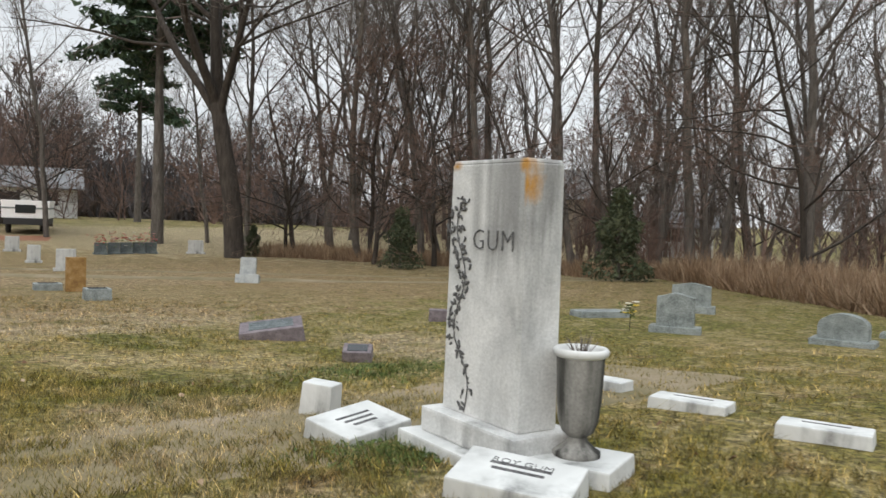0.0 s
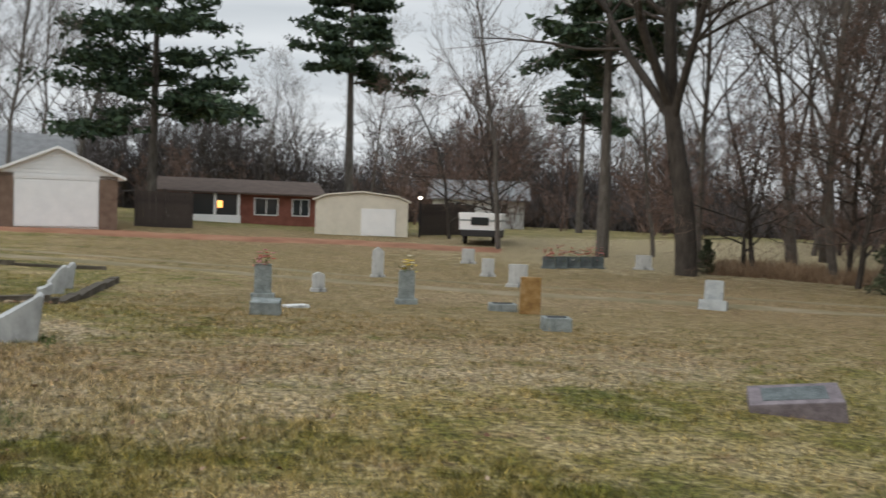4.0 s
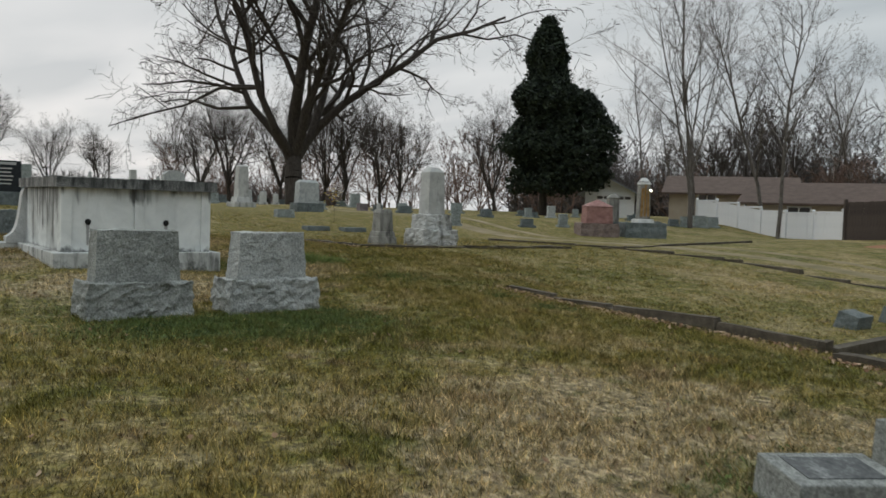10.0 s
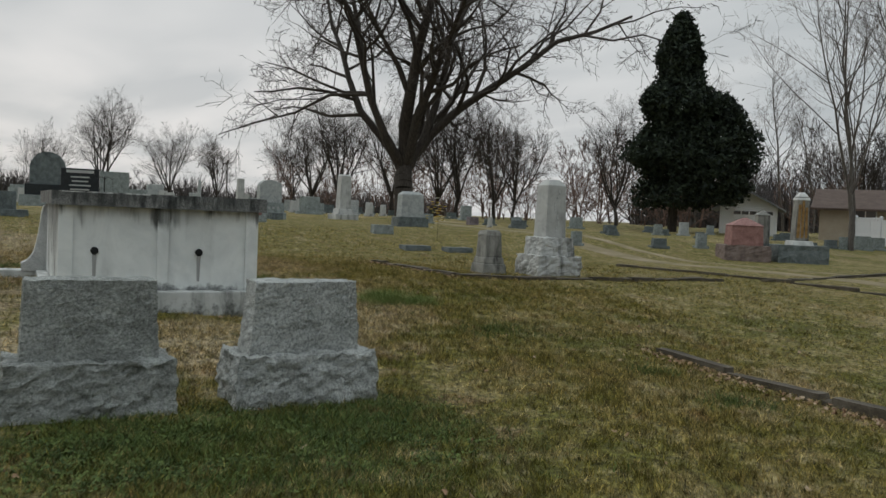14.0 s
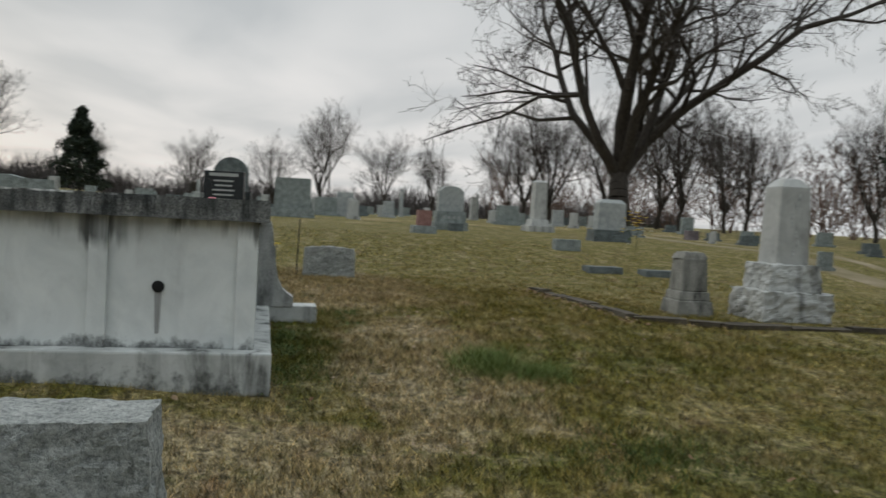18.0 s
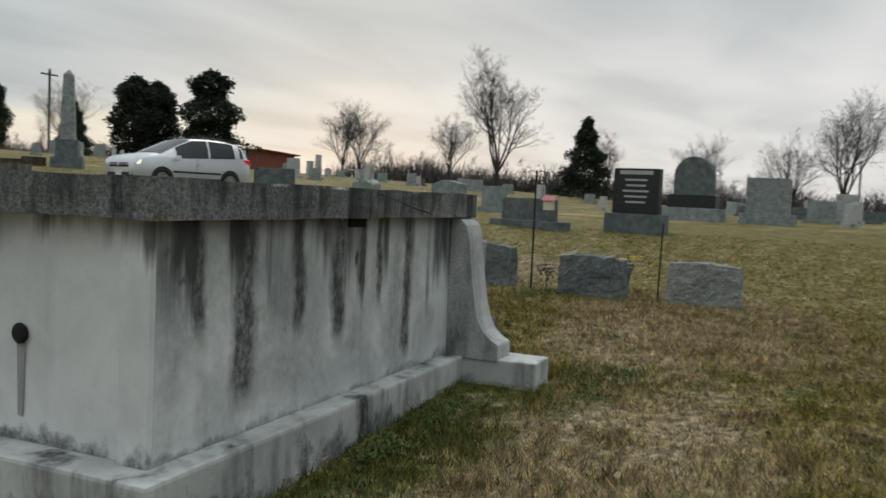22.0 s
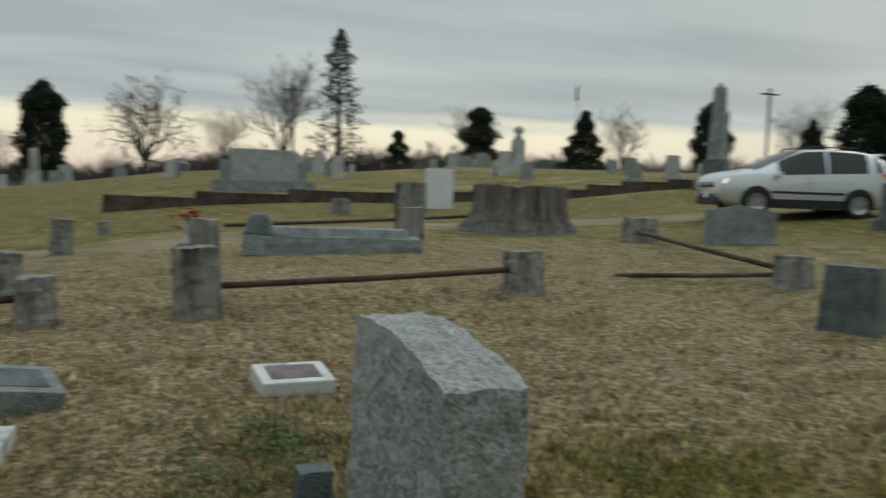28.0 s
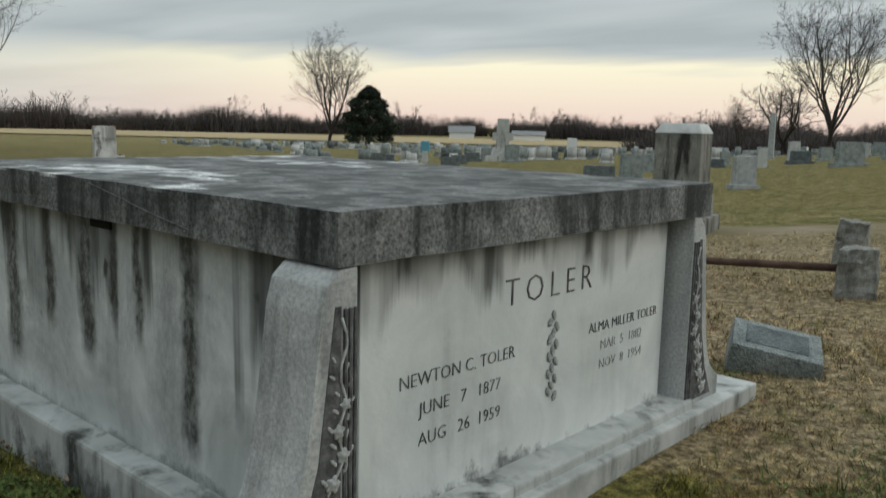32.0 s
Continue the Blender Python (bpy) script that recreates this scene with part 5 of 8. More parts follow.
kerb("long low kerb line across the lawn", [(-4.0, 12.5), (4.5, 14.8), (10.5, 14.0)], 0.16, 0.05, M_CURB, 1.5, 14)

# ---- middle lawn: slanted, boxed and small stones ----


def slant_fin(label, x, y, w, d, h, rot, seed):
    """A pillow-topped slant marker, seen end on: a steep back, a long sloping face and a rounded crest."""
    t = thing("slant_marker", label, "gravestone", x, y, rot)
    o = [(-d / 2, -0.08), (d / 2, -0.08), (d / 2 + 0.02, 0.1), (d / 2 + 0.07, h - 0.05), (d / 2 + 0.06, h - 0.01), (d / 2 + 0.03, h + 0.008), (d / 2 - 0.03, h - 0.03), (d / 2 - 0.06, h - 0.08), (-d / 2 + 0.0, 0.235), (-d / 2 - 0.012, 0.19)]
    part("die", prism(o, w, 0.018), M_SLANT, t)
    return t


slant_fin("grey granite slant headstone with a sloping face", 19.76, -4.45, 0.46, 0.40, 0.67, 14, 1)
slant_fin("grey granite slant headstone with a sloping face", 19.72, -0.85, 0.46, 0.50, 0.55, 12, 2)
t = flat_marker("low pale granite block with a dark bronze plaque", 16.35, -1.35, 0.62, 0.48, 0.24, 60, (4, 0), M_ROCK, panel=M_ENG)
rough_stone("low rock-faced grey granite block", 16.35, -0.15, 0.68, 0.32, 0.32, 66, mat=M_ROCK, seed=13.0, tw=0.97)
for x, y, w, h, r in ((18.75, 4.75, 0.30, 0.36, 80), (18.6, 6.4, 0.46, 0.62, 86), (18.55, 7.5, 0.42, 0.60, 86)):
    slant_fin("weathered grey slant stone inside the kerb", x, y, 0.40, w * 0.6, h * 0.9, 16, 3)
for x, y, w in ((11.74, 7.3, 0.5), (11.70, 8.8, 0.62), (11.64, 10.3, 0.62), (11.9, 11.6, 0.58)):
    rough_stone("low rock-faced blue-grey block along the kerb", x, y, w, 0.24, 0.36, 92, mat=M_ROCK_D, seed=x * y, amp=0.022, cuts=8, tw=0.9, lean=(14, 0), group="blocks along the kerb")
rough_stone("tall leaning rock-faced grey headstone on a split base", 15.03, 12.6, 1.06, 1.36, 0.34, 62, 0.36, 1.30, M_ROCK, 17.0, lean=(0, -4), amp=0.02, cuts=14, rocky=True)
t = thing("stone_cross", "small dark stone cross on a block", "gravestone", 10.71, 18.1, 70)
part("block", rock(0.95, 0.4, 0.5, 0.95, 0.9, 0.015, 5, 4.0, -0.05), M_GRANITE_D, t)
part("arm", box(0.8, 0.3, 0.24, 0.9, 0.9, 0.02, 0.44), M_GRANITE_D, t)
part("pipe_post", box(0.12, 0.12, 0.42, 1, 1, 0.01, -0.05, 0, 0), M_RUST, thing("short_post", "short rusted square post", "post", 14.81, 10.06))
part("stub", box(0.13, 0.13, 0.5, 1, 1, 0.01, -0.05), M_RUST, thing("short_post", "short rusted square post beside the stone cross", "post", 9.4, 19.4))
t = thing("lantern_post", "slim dark iron lantern on a post", "lantern", 10.44, 13.28)
part("post", tube([(0, 0, -0.1), (0, 0, 0.95)], 0.03, 8), M_IRON, t)
lt = part("lantern_head", box(0.17, 0.17, 0.26, 1.15, 1.15, 0.01, 0.95), M_IRON, t)
part("roof", box(0.26, 0.26, 0.12, 0.2, 0.2, 0.005, 1.21), M_IRON, lt)
t = thing("thin_stake", "thin dark stake in the lawn", "stake", 9.9, 14.6)
part("rod", tube([(0, 0, -0.1), (0, 0, 0.8)], 0.015, 6), M_IRON, t)

# red granite group in the north-west
t = thing("headstone", "red granite block with a pyramid cap on a rock-faced red base", "gravestone", -7.5, 21.3, 62)
part("base", rock(1.72, 1.1, 0.62, 0.98, 0.97, 0.03, 9, 2.0, -0.08), M_REDBASE, t)
part("die", box(1.2, 0.84, 0.74, 0.95, 0.95, 0.02, 0.54), M_RED, t)
part("cap", box(1.22, 0.86, 0.30, 0.10, 0.10, 0.01, 1.28), M_RED, t)
t = thing("column_monument", "tall stained marble column with draped sides on a grey base", "monument", -6.75, 23.4, 62)
part("base", rock(1.9, 1.0, 0.72, 0.98, 0.98, 0.03, 8, 5.0, -0.06), M_ROCK_D, t)
part("plinth", box(0.80, 0.80, 0.18, 0.92, 0.92, 0.02, 0.66), M_MARBLE, t)
part("shaft", box(0.52, 0.50, 1.66, 0.84, 0.84, 0.03, 0.84), M_OLDSTONE, t)
part("collar", box(0.50, 0.48, 0.10, 0.9, 0.9, 0.02, 2.36), M_MARBLE, t)
part("cap", box(0.44, 0.42, 0.20, 0.4, 0.4, 0.02, 2.46), M_MARBLE, t)
for u0, u1, z1 in ((-0.22, -0.10, 2.2), (-0.06, 0.05, 2.35), (0.10, 0.20, 2.1)):
    part("rust_stain", prism([(u0, 0.95), (u1, 0.95), (u1 * 0.8, z1), (u0 * 0.8, z1)], 0.02), M_RUSTSTONE, t, at=(0, -0.238, 0))
t = thing("headstone", "dark mossy stone with a small urn beside the column", "gravestone", -8.1, 22.9, 62)
part("base", rock(1.0, 0.9, 0.62, 0.98, 0.98, 0.02, 5, 6.0, -0.06), M_GRANITE_D, t)
part("die", box(0.5, 0.4, 1.1, 0.95, 0.95, 0.02, 0.56), M_OLDSTONE, t)
part("cap", box(0.56, 0.46, 0.2, 0.05, 0.05, 0.01, 1.66), M_OLDSTONE, t)

# ---- first plot: the shaft with the urn ----
GX, GY, GROT = 25.30, -11.45, -97.6
gum = thing("marble_shaft_monument", "tall grey marble shaft with carved vine and orange lichen", "monument", GX, GY, GROT)
part("footing", box(1.10, 0.66, 0.16, 1, 1, 0.015, -0.08), M_MARBLE, gum)
part("plinth", box(0.90, 0.46, 0.15, 1, 1, 0.018, 0.08), M_GUM, gum)
part("shaft", box(0.72, 0.27, 1.45, 0.97, 0.96, 0.01, 0.23), M_GUM, gum, "marble shaft with orange lichen on its upper corner")
part("crest", box(0.69, 0.255, 0.022, 0.97, 0.97, 0.006, 1.68), M_GUM, gum)
lettering("GUM", 0.17, gum, pose(0.08, -0.1375, 1.245, 90, 0, 0), M_CARVE, spacing=1.1)
rngv = np.random.default_rng(2)
vine = [(-0.22 - 0.05 * math.sin(k * 0.5) + (0.012 * max(0, k - 17)), 1.47 - 0.047 * k) for k in range(27)]
part("vine_stem", tube([(x, -0.139, z) for x, z in vine], 0.004, 5), M_CARVE, gum)
for k, (x, z) in enumerate(vine):
    for j in range(7 if k < 9 else 5 if k < 20 else 2):
        bmf = bmesh.new()
        bmesh.ops.create_icosphere(bmf, subdivisions=1, radius=rngv.uniform(0.008, 0.021), matrix=Matrix.Diagonal((1.5, 0.3, 0.7, 1)))
        sp = 0.085 if k < 9 else 0.06
        part("carved_flower", bmf, M_CARVE, gum, at=(x + rngv.uniform(-sp, sp) - 0.02, -0.1365, z + rngv.uniform(-0.02, 0.02), 0, rngv.uniform(0, 180), 0), smooth=True)
urn = thing("stone_urn", "mossy cast-stone urn with dead stems on a round foot", "urn", 25.36, -12.0, 10, gz(25.36, -12.0) + 0.10)
part("foot", lathe([(0.125, 0), (0.125, 0.035), (0.10, 0.05), (0.055, 0.09), (0.05, 0.12)], 24), M_URN, urn, smooth=True)
part("bowl", lathe([(0.05, 0.11), (0.085, 0.14), (0.108, 0.20), (0.118, 0.30), (0.128, 0.52), (0.130, 0.54)], 28), M_URN, urn, "dark mossy urn bowl", smooth=True)
part("rim", lathe([(0.128, 0.535), (0.146, 0.548), (0.15, 0.57), (0.138, 0.585), (0.11, 0.575), (0.10, 0.54)], 28), M_MARBLE, urn, "pale worn rim", smooth=True)
rngs = np.random.default_rng(5)
stems = [(0, 0, 0.5, *(p := rngs.normal(0, 0.045, 3) + [0, 0, 0.60]), 0.004, 0.002) for _ in range(50)]
part("dead_stems", limbs_mesh(stems, 3, M_TWIG), None, urn)
flat_marker("square white marble slab under the urn", 25.36, -12.0, 0.52, 0.46, 0.11, -70, mat=M_MARBLE, name="marble_slab")
flat_marker("toppled white marble tablet with worn lettering", 24.80, -12.10, 0.62, 0.40, 0.10, -64, (9, 3), M_MARBLE, lines=2, text="ROY GUM", lift=0.03)
flat_marker("tilted white marble tablet with worn carving", 25.0, -10.52, 0.54, 0.44, 0.10, 6, (7, -5), M_MARBLE, lines=3, lift=0.03)
t = thing("marker_stub", "broken white marble marker stub", "grave marker", 25.3, -9.61, -60, lean=(0, 4))
part("stub", box(0.26, 0.20, 0.31, 0.92, 0.92, 0.012, -0.06), M_MARBLE, t)
flat_marker("white marble foot marker", 28.06, -10.15, 0.36, 0.26, 0.11, -80, mat=M_MARBLE)
flat_marker("low white marble slab marker", 27.70, -11.22, 0.62, 0.30, 0.09, -75, mat=M_MARBLE, lines=1)
flat_marker("low white marble slab marker", 27.45, -12.38, 0.60, 0.28, 0.10, -72, mat=M_MARBLE, lines=1)
t = thing("marker_stub", "broken white marble marker stub in green weeds", "grave marker", 28.15, -8.15, -40, lean=(0, 5))
part("stub", box(0.32, 0.26, 0.34, 0.9, 0.9, 0.012, -0.06), M_MARBLE, t)
flat_marker("low white marble slab marker with a grey panel", 28.1, -8.85, 0.80, 0.38, 0.20, -60, mat=M_MARBLE, panel=M_GRANITE)
flat_marker("purple-grey granite slab with two name panels", 28.0, -4.2, 0.92, 0.60, 0.20, -30, (9, -8), M_PURPLE, panel=M_GRANITE_D)
flat_marker("small purple-grey slant marker with a dark panel", 27.79, -6.6, 0.36, 0.28, 0.18, -40, (16, 0), M_PURPLE, panel=M_POLISH)
flat_marker("low mottled granite marker", 31.71, -3.75, 0.6, 0.3, 0.2, -40, mat=M_PURPLE)
flat_marker("flat grey slab flush with the lawn", 35.1, -4.5, 1.1, 0.5, 0.12, -20, mat=M_GRANITE)
sawn_stone("pale grey granite headstone on a rough dark base", 32.02, -4.93, 0.78, 0.72, 0.28, -58, 0.24, 1.05, M_GRANITE_L, "flat", M_GRANITE_D)
sawn_stone("slanted grey granite headstone on a base", 33.48, 6.81, 0.44, 0.70, 0.26, -35, 0.2, 0.66, M_GRANITE_L, "flat", lean=(-12, 0))
sawn_stone("brown-red granite headstone by the wood", 42.35, 6.69, 1.05, 1.0, 0.3, -45, 0.1, 1.2, M_PURPLE, "round")
for x, y in ((43.2, 6.29), (44.04, 6.22)):
    part("board", prism([(-0.11, -0.05), (0.11, -0.05), (0.11, 0.4), (0.06, 0.49), (-0.06, 0.49), (-0.11, 0.4)], 0.08, 0.01), M_MARBLE, thing("small_marker", "small white round-topped marker", "grave marker", x, y, -45, group="pair of white markers"))
sawn_stone("grey granite headstone with a shell top", 34.25, -6.77, 0.62, 0.68, 0.22, -62, 0.12, 0.85, M_GRANITE, "serpentine")
sawn_stone("pale grey granite headstone behind another", 37.81, -4.82, 0.80, 0.62, 0.24, -62, 0.14, 1.0, M_GRANITE, "serpentine")
t = sawn_stone("grey slant headstone on a ledge", 35.31, -9.13, 0.74, 0.50, 0.3, -75, 0.1, 0.95, M_GRANITE, "round")
sawn_stone("grey round-topped granite headstone", 37.4, -9.3, 0.6, 0.46, 0.26, -75, 0.1, 0.8, M_GRANITE, "round")


def bouquet(label, x, y, z, mats, n=14, r=0.14, seed=0, stem=0.0, parent=None, name="flower_bunch"):
    """A bunch of silk flowers: petals round small hearts, with leaves."""
    rng = np.random.default_rng(seed)
    t = thing(name, label, "flowers", x, y, 0, z)
    if stem:
        part("stem", tube([(0, 0, -0.05), (0.01, 0, stem)], 0.006, 5), M_IRON, t)
    c = rng.normal(0, r * 0.6, (24, 3)) + [0, 0, stem + r * 0.4]
    v, f = leaf_cloud(rng, c, 0.035, 3)
    part("leaves", from_arrays(v, f, M_GREEN), None, t)
    for k in range(n):
        p = rng.normal(0, r * 0.6, 3) + [0, 0, stem + r * 0.7]
        vs, fs = [], []
        for j in range(7):
            a = 2 * math.pi * j / 7
            d = np.array([math.cos(a), math.sin(a), 0.35])
            e = np.array([-math.sin(a), math.cos(a), 0])
            b0 = len(vs)
            vs += [p, p + d * 0.045 + e * 0.026, p + d * 0.075, p + d * 0.045 - e * 0.026]
            fs.append((b0, b0 + 1, b0 + 2, b0 + 3))
        part("blossom", from_arrays(vs, fs, mats[k % len(mats)]), None, t)
    return t


bouquet("pale silk flowers beside a grey headstone", 33.75, -6.2, gz(33.75, -6.2) + 0.0, [M_WHITEF, M_YELF], 8, 0.12, 31, 0.3)
# north-east rows
t = sawn_stone("orange rust-stained upright slab", 28.34, 5.5, 0.44, 0.80, 0.16, -10, 0.0, 0, M_RUSTSTONE, "flat")
flat_marker("low grey ring-shaped planter", 27.9, 6.1, 0.62, 0.4, 0.16, -10, mat=M_GRANITE, panel=M_POLISH)
flat_marker("small square grey stone with a dark hollow", 27.46, 1.47, 0.48, 0.40, 0.22, -10, mat=M_GRANITE, panel=M_POLISH)
for x, y, w, h, rot in ((26.2, 13.98, 0.36, 0.95, -4), (30.13, 15.43, 0.42, 0.60, -12), (30.74, 20.57, 0.5, 0.58, -10), (30.09, 11.94, 0.56, 0.66, -14), (37.65, 19.27, 0.64, 0.58, -20), (24.04, 9.04, 0.30, 0.48, 0)):
    sawn_stone("small weathered pale headstone", x, y, w, h, 0.16, rot, 0.08, w * 1.25, M_LIME, "gable" if w < 0.4 else "flat", group="north-east rows")
for x, y, s, mats in ((22.69, 7.0, 11, [M_REDF, M_PINKF]), (25.87, 6.91, 12, [M_WHITEF, M_YELF])):
    sawn_stone("narrow grey headstone with a flower saddle on top", x, y, 0.36, 0.76, 0.18, -6, 0.12, 0.5, M_GRANITE, "flat", group="flower-topped stones")
    bouquet("silk flower saddle on a narrow headstone", x, y, gz(x, y) + 0.76, mats, 22, 0.17, s)
flat_marker("grey slant foot stone with a white tray", 22.72, 3.13, 0.52, 0.34, 0.26, -6, (10, 0), M_GRANITE)
flat_marker("small white stone tray in the grass", 23.35, 5.6, 0.5, 0.3, 0.05, 20, mat=M_MARBLE)
for k in range(5):
    x = 33.6 + 0.55 * k
    sawn_stone("dark headstone in a flower-dressed row", x, 19.15 + 0.1 * k, 0.46, 0.46, 0.2, -12, 0.06, 0.55, M_GRANITE_D, "flat", group="flower-dressed row")
    bouquet("red silk flowers on a low headstone", x, 19.1 + 0.1 * k, gz(x, 19.1) + 0.44, [[M_REDF], [M_REDF, M_PINKF], [M_WHITEF, M_REDF]][k % 3], 26, 0.24, 40 + k)


# ---- south lawn: pipe-railed plots, stump, slabs ----
def post_stub(label, x, y, w, h, mat=None, seed=0, lean=(0, 0), rot=10):
    t = thing("stone_post", label, "post", x, y, rot, lean=lean)
    part("shaft", rock(w, w * 0.85, h + 0.08, 0.88, 0.88, 0.022, 12, seed, -0.08, chips=1.9, freq=7.0), mat or M_OLDSTONE, t)
    return t


def pipe_rail(label, a, b, r=0.035, za=0.25, zb=0.25, mat=None):
    t = thing("pipe_rail", label, "rail", a[0], a[1], 0)
    z0 = gz(*a)
    part("pipe", tube([(0, 0, za), ((b[0] - a[0]) / 2, (b[1] - a[1]) / 2, (za + zb + gz(*b) - z0) / 2 - 0.01), (b[0] - a[0], b[1] - a[1], zb + gz(*b) - z0)], r, 10), mat or M_RUST, t, smooth=True)
    return t


post_stub("weathered short stone corner post", -5.05, -7.95, 0.42, 0.52, M_OLDSTONE, 3.0, (4, 0))
post_stub("stacked old stone post, broken and leaning", -1.10, -7.15, 0.44, 0.72, M_OLDSTONE, 4.0, (0, 3))
post_stub("upper block of the broken stone post", -1.16, -7.75, 0.30, 0.95, M_OLDSTONE, 5.0)
post_stub("rough low corner post with a white cap stone", 0.42, -7.05, 0.36, 0.48, M_OLDSTONE, 6.0)
post_stub("leaning squared post with a pale top", 1.08, -8.95, 0.34, 0.54, M_OLDSTONE, 7.0, (0, -5))
post_stub("dark upright stone with a pale slanted top", 1.13, -13.68, 0.36, 0.62, M_OLDSTONE, 8.0, (0, -4))
post_stub("small dark stone stub", 0.82, -17.6, 0.28, 0.28, M_OLDSTONE, 9.0)
post_stub("weathered round-edged post by the sunken plot", -9.47, -12.9, 0.56, 0.46, M_OLDSTONE, 10.0)
post_stub("small dark corner post", -8.8, -7.6, 0.42, 0.42, M_OLDSTONE, 11.0)
post_stub("dark upright post stone", -7.2, -22.4, 0.8, 0.85, M_OLDSTONE, 12.0)
post_stub("small square dark stone", -4.83, -20.68, 0.44, 0.43, M_OLDSTONE, 13.0)
pipe_rail("rusted pipe rail between stone posts", (-1.0, -7.2), (-4.9, -7.95), 0.038, 0.30, 0.30)
pipe_rail("rusted pipe rail between stone posts", (0.4, -7.05), (4.6, -6.6), 0.042, 0.28, 0.32)
pipe_rail("pale fallen pipe rail of a plot", (-9.3, -12.8), (-8.85, -7.75), 0.04, 0.22, 0.2, M_CURB)
pipe_rail("pale fallen pipe rail of a plot", (-8.8, -7.7), (-6.9, -9.0), 0.035, 0.16, 0.02, M_CURB)
pipe_rail("rusted pipe rail beyond the slab grave", (-1.6, -14.4), (-7.0, -16.4), 0.035, 0.3, 0.3)
post_stub("square post at the end of a rail", 4.7, -6.6, 0.30, 0.44, M_OLDSTONE, 14.0)
# grey coffin-shaped slab grave with a pillow stone
cg = thing("slab_grave", "long grey stone coffin slab with a pillow headstone", "grave", -3.26, -11.89, -8)
part("ledger", rock(2.9, 0.86, 0.30, 0.98, 0.9, 0.02, 7, 2.0, -0.06), M_GRANITE, cg)
part("coffin_lid", box(2.5, 0.56, 0.16, 0.96, 0.7, 0.03, 0.22), M_GRANITE, cg)
part("pillow", box(0.56, 0.6, 0.38, 0.5, 0.7, 0.08, 0.2, 1.2), M_GRANITE_D, cg)
rough_stone("leaning grey headstone at the foot of the slab grave", -4.9, -13.3, 0.6, 0.62, 0.2, 30, mat=M_OLDSTONE, seed=3.0)
# stump
st = thing("tree_stump", "broad rotten grey tree stump with flared roots", "stump", -8.15, -16.0, 0)
bms, rings = bmesh.new(), []
for r, z in ((1.42, -0.1), (1.26, 0.06), (1.10, 0.25), (1.0, 0.5), (0.97, 0.8), (0.98, 1.02)):
    rings.append([bms.verts.new((r * (1 + 0.13 * noise.noise(Vector((math.cos(a) * 3, math.sin(a) * 3, z * 0.8))) + 0.06 * math.sin(a * 11) + 0.035 * math.sin(a * 27 + 1)) * math.cos(a), r * (1 + 0.13 * noise.noise(Vector((math.cos(a) * 3, math.sin(a) * 3, z * 0.8))) + 0.06 * math.sin(a * 11) + 0.035 * math.sin(a * 27 + 1)) * math.sin(a), z + (0.10 * noise.noise(Vector((math.cos(a) * 4, math.sin(a) * 4, 0))) if z > 0.9 else 0))) for a in np.linspace(0, 2 * math.pi, 160, endpoint=False)])
for a, b in zip(rings, rings[1:]):
    for i in range(160):
        bms.faces.new((a[i], a[(i + 1) % 160], b[(i + 1) % 160], b[i]))
part("bark_shell", bms, M_STUMP, st)
bms = bmesh.new()
tv = [bms.verts.new((0.93 * math.cos(a), 0.93 * math.sin(a), 0.93)) for a in np.linspace(0, 2 * math.pi, 40, endpoint=False)]
bms.faces.new(tv)
part("cut_top", bms, M_STUMP, st)
t = thing("white_board", "plain white painted board standing upright", "sign board", -8.4, -23.5, 14)
part("board", box(0.98, 0.06, 1.30, 1, 1, 0.01, -0.05), M_WHITEP, t)
# wide family monument on a raised lawn
t = thing("headstone", "very wide pale granite family monument on a long base", "gravestone", -3.6, -31.4, 8)
part("base", box(3.9, 1.0, 0.50, 0.99, 0.95, 0.02, -0.1), M_GRANITE, t)
part("die", prism([(-1.3, 0.4), (1.3, 0.4), (1.3, 1.52), (1.15, 1.60), (-1.15, 1.60), (-1.3, 1.52)], 0.5, 0.015), M_GRANITE_L, t)
for sx in (-1, 1):
    part("wing", box(0.34, 0.46, 0.75, 1, 1, 0.015, 0.4, sx * 1.48), M_GRANITE, t)
kerb("dark raised retaining kerb of a large plot", [(1.6, -24.9), (-10.5, -26.6), (-20, -27.5)], 0.3, 0.36, M_CURB, 2.2, 21)
# bronze-plaque markers near the tomb
flat_marker("grey granite slant marker with an inscribed face", 0.12, -4.15, 0.62, 0.46, 0.17, 24, (-13, -9), M_GRANITE, panel=M_GRANITE_D, lift=0.05)
flat_marker("pale marble tablet with a brown bronze plaque", -1.78, -4.4, 0.56, 0.44, 0.12, 8, (-8, 0), M_MARBLE, panel=M_PURPLE)
t = thing("small_vase", "small rough stone vase beside the headstone", "vase", -1.62, -2.0, 0)
part("vase", rock(0.18, 0.18, 0.24, 0.85, 0.85, 0.012, 4, 3.0, -0.03), M_GRANITE_D, t)
# tall capped pedestal behind the tomb
t = thing("square_pedestal", "dark weathered square pedestal with a pale cap", "monument", 5.15, -12.65, 12)
part("base", box(1.22, 1.22, 0.40, 1, 1, 0.02, -0.06), M_OLDSTONE, t)
part("plinth", box(1.02, 1.02, 0.36, 0.96, 0.96, 0.02, 0.34), M_OLDSTONE, t)
part("shaft", box(0.84, 0.84, 1.12, 0.98, 0.98, 0.015, 0.70), M_OLDSTONE, t)
part("cap", box(0.86, 0.86, 0.18, 0.78, 0.78, 0.02, 1.82), M_MARBLE, t)
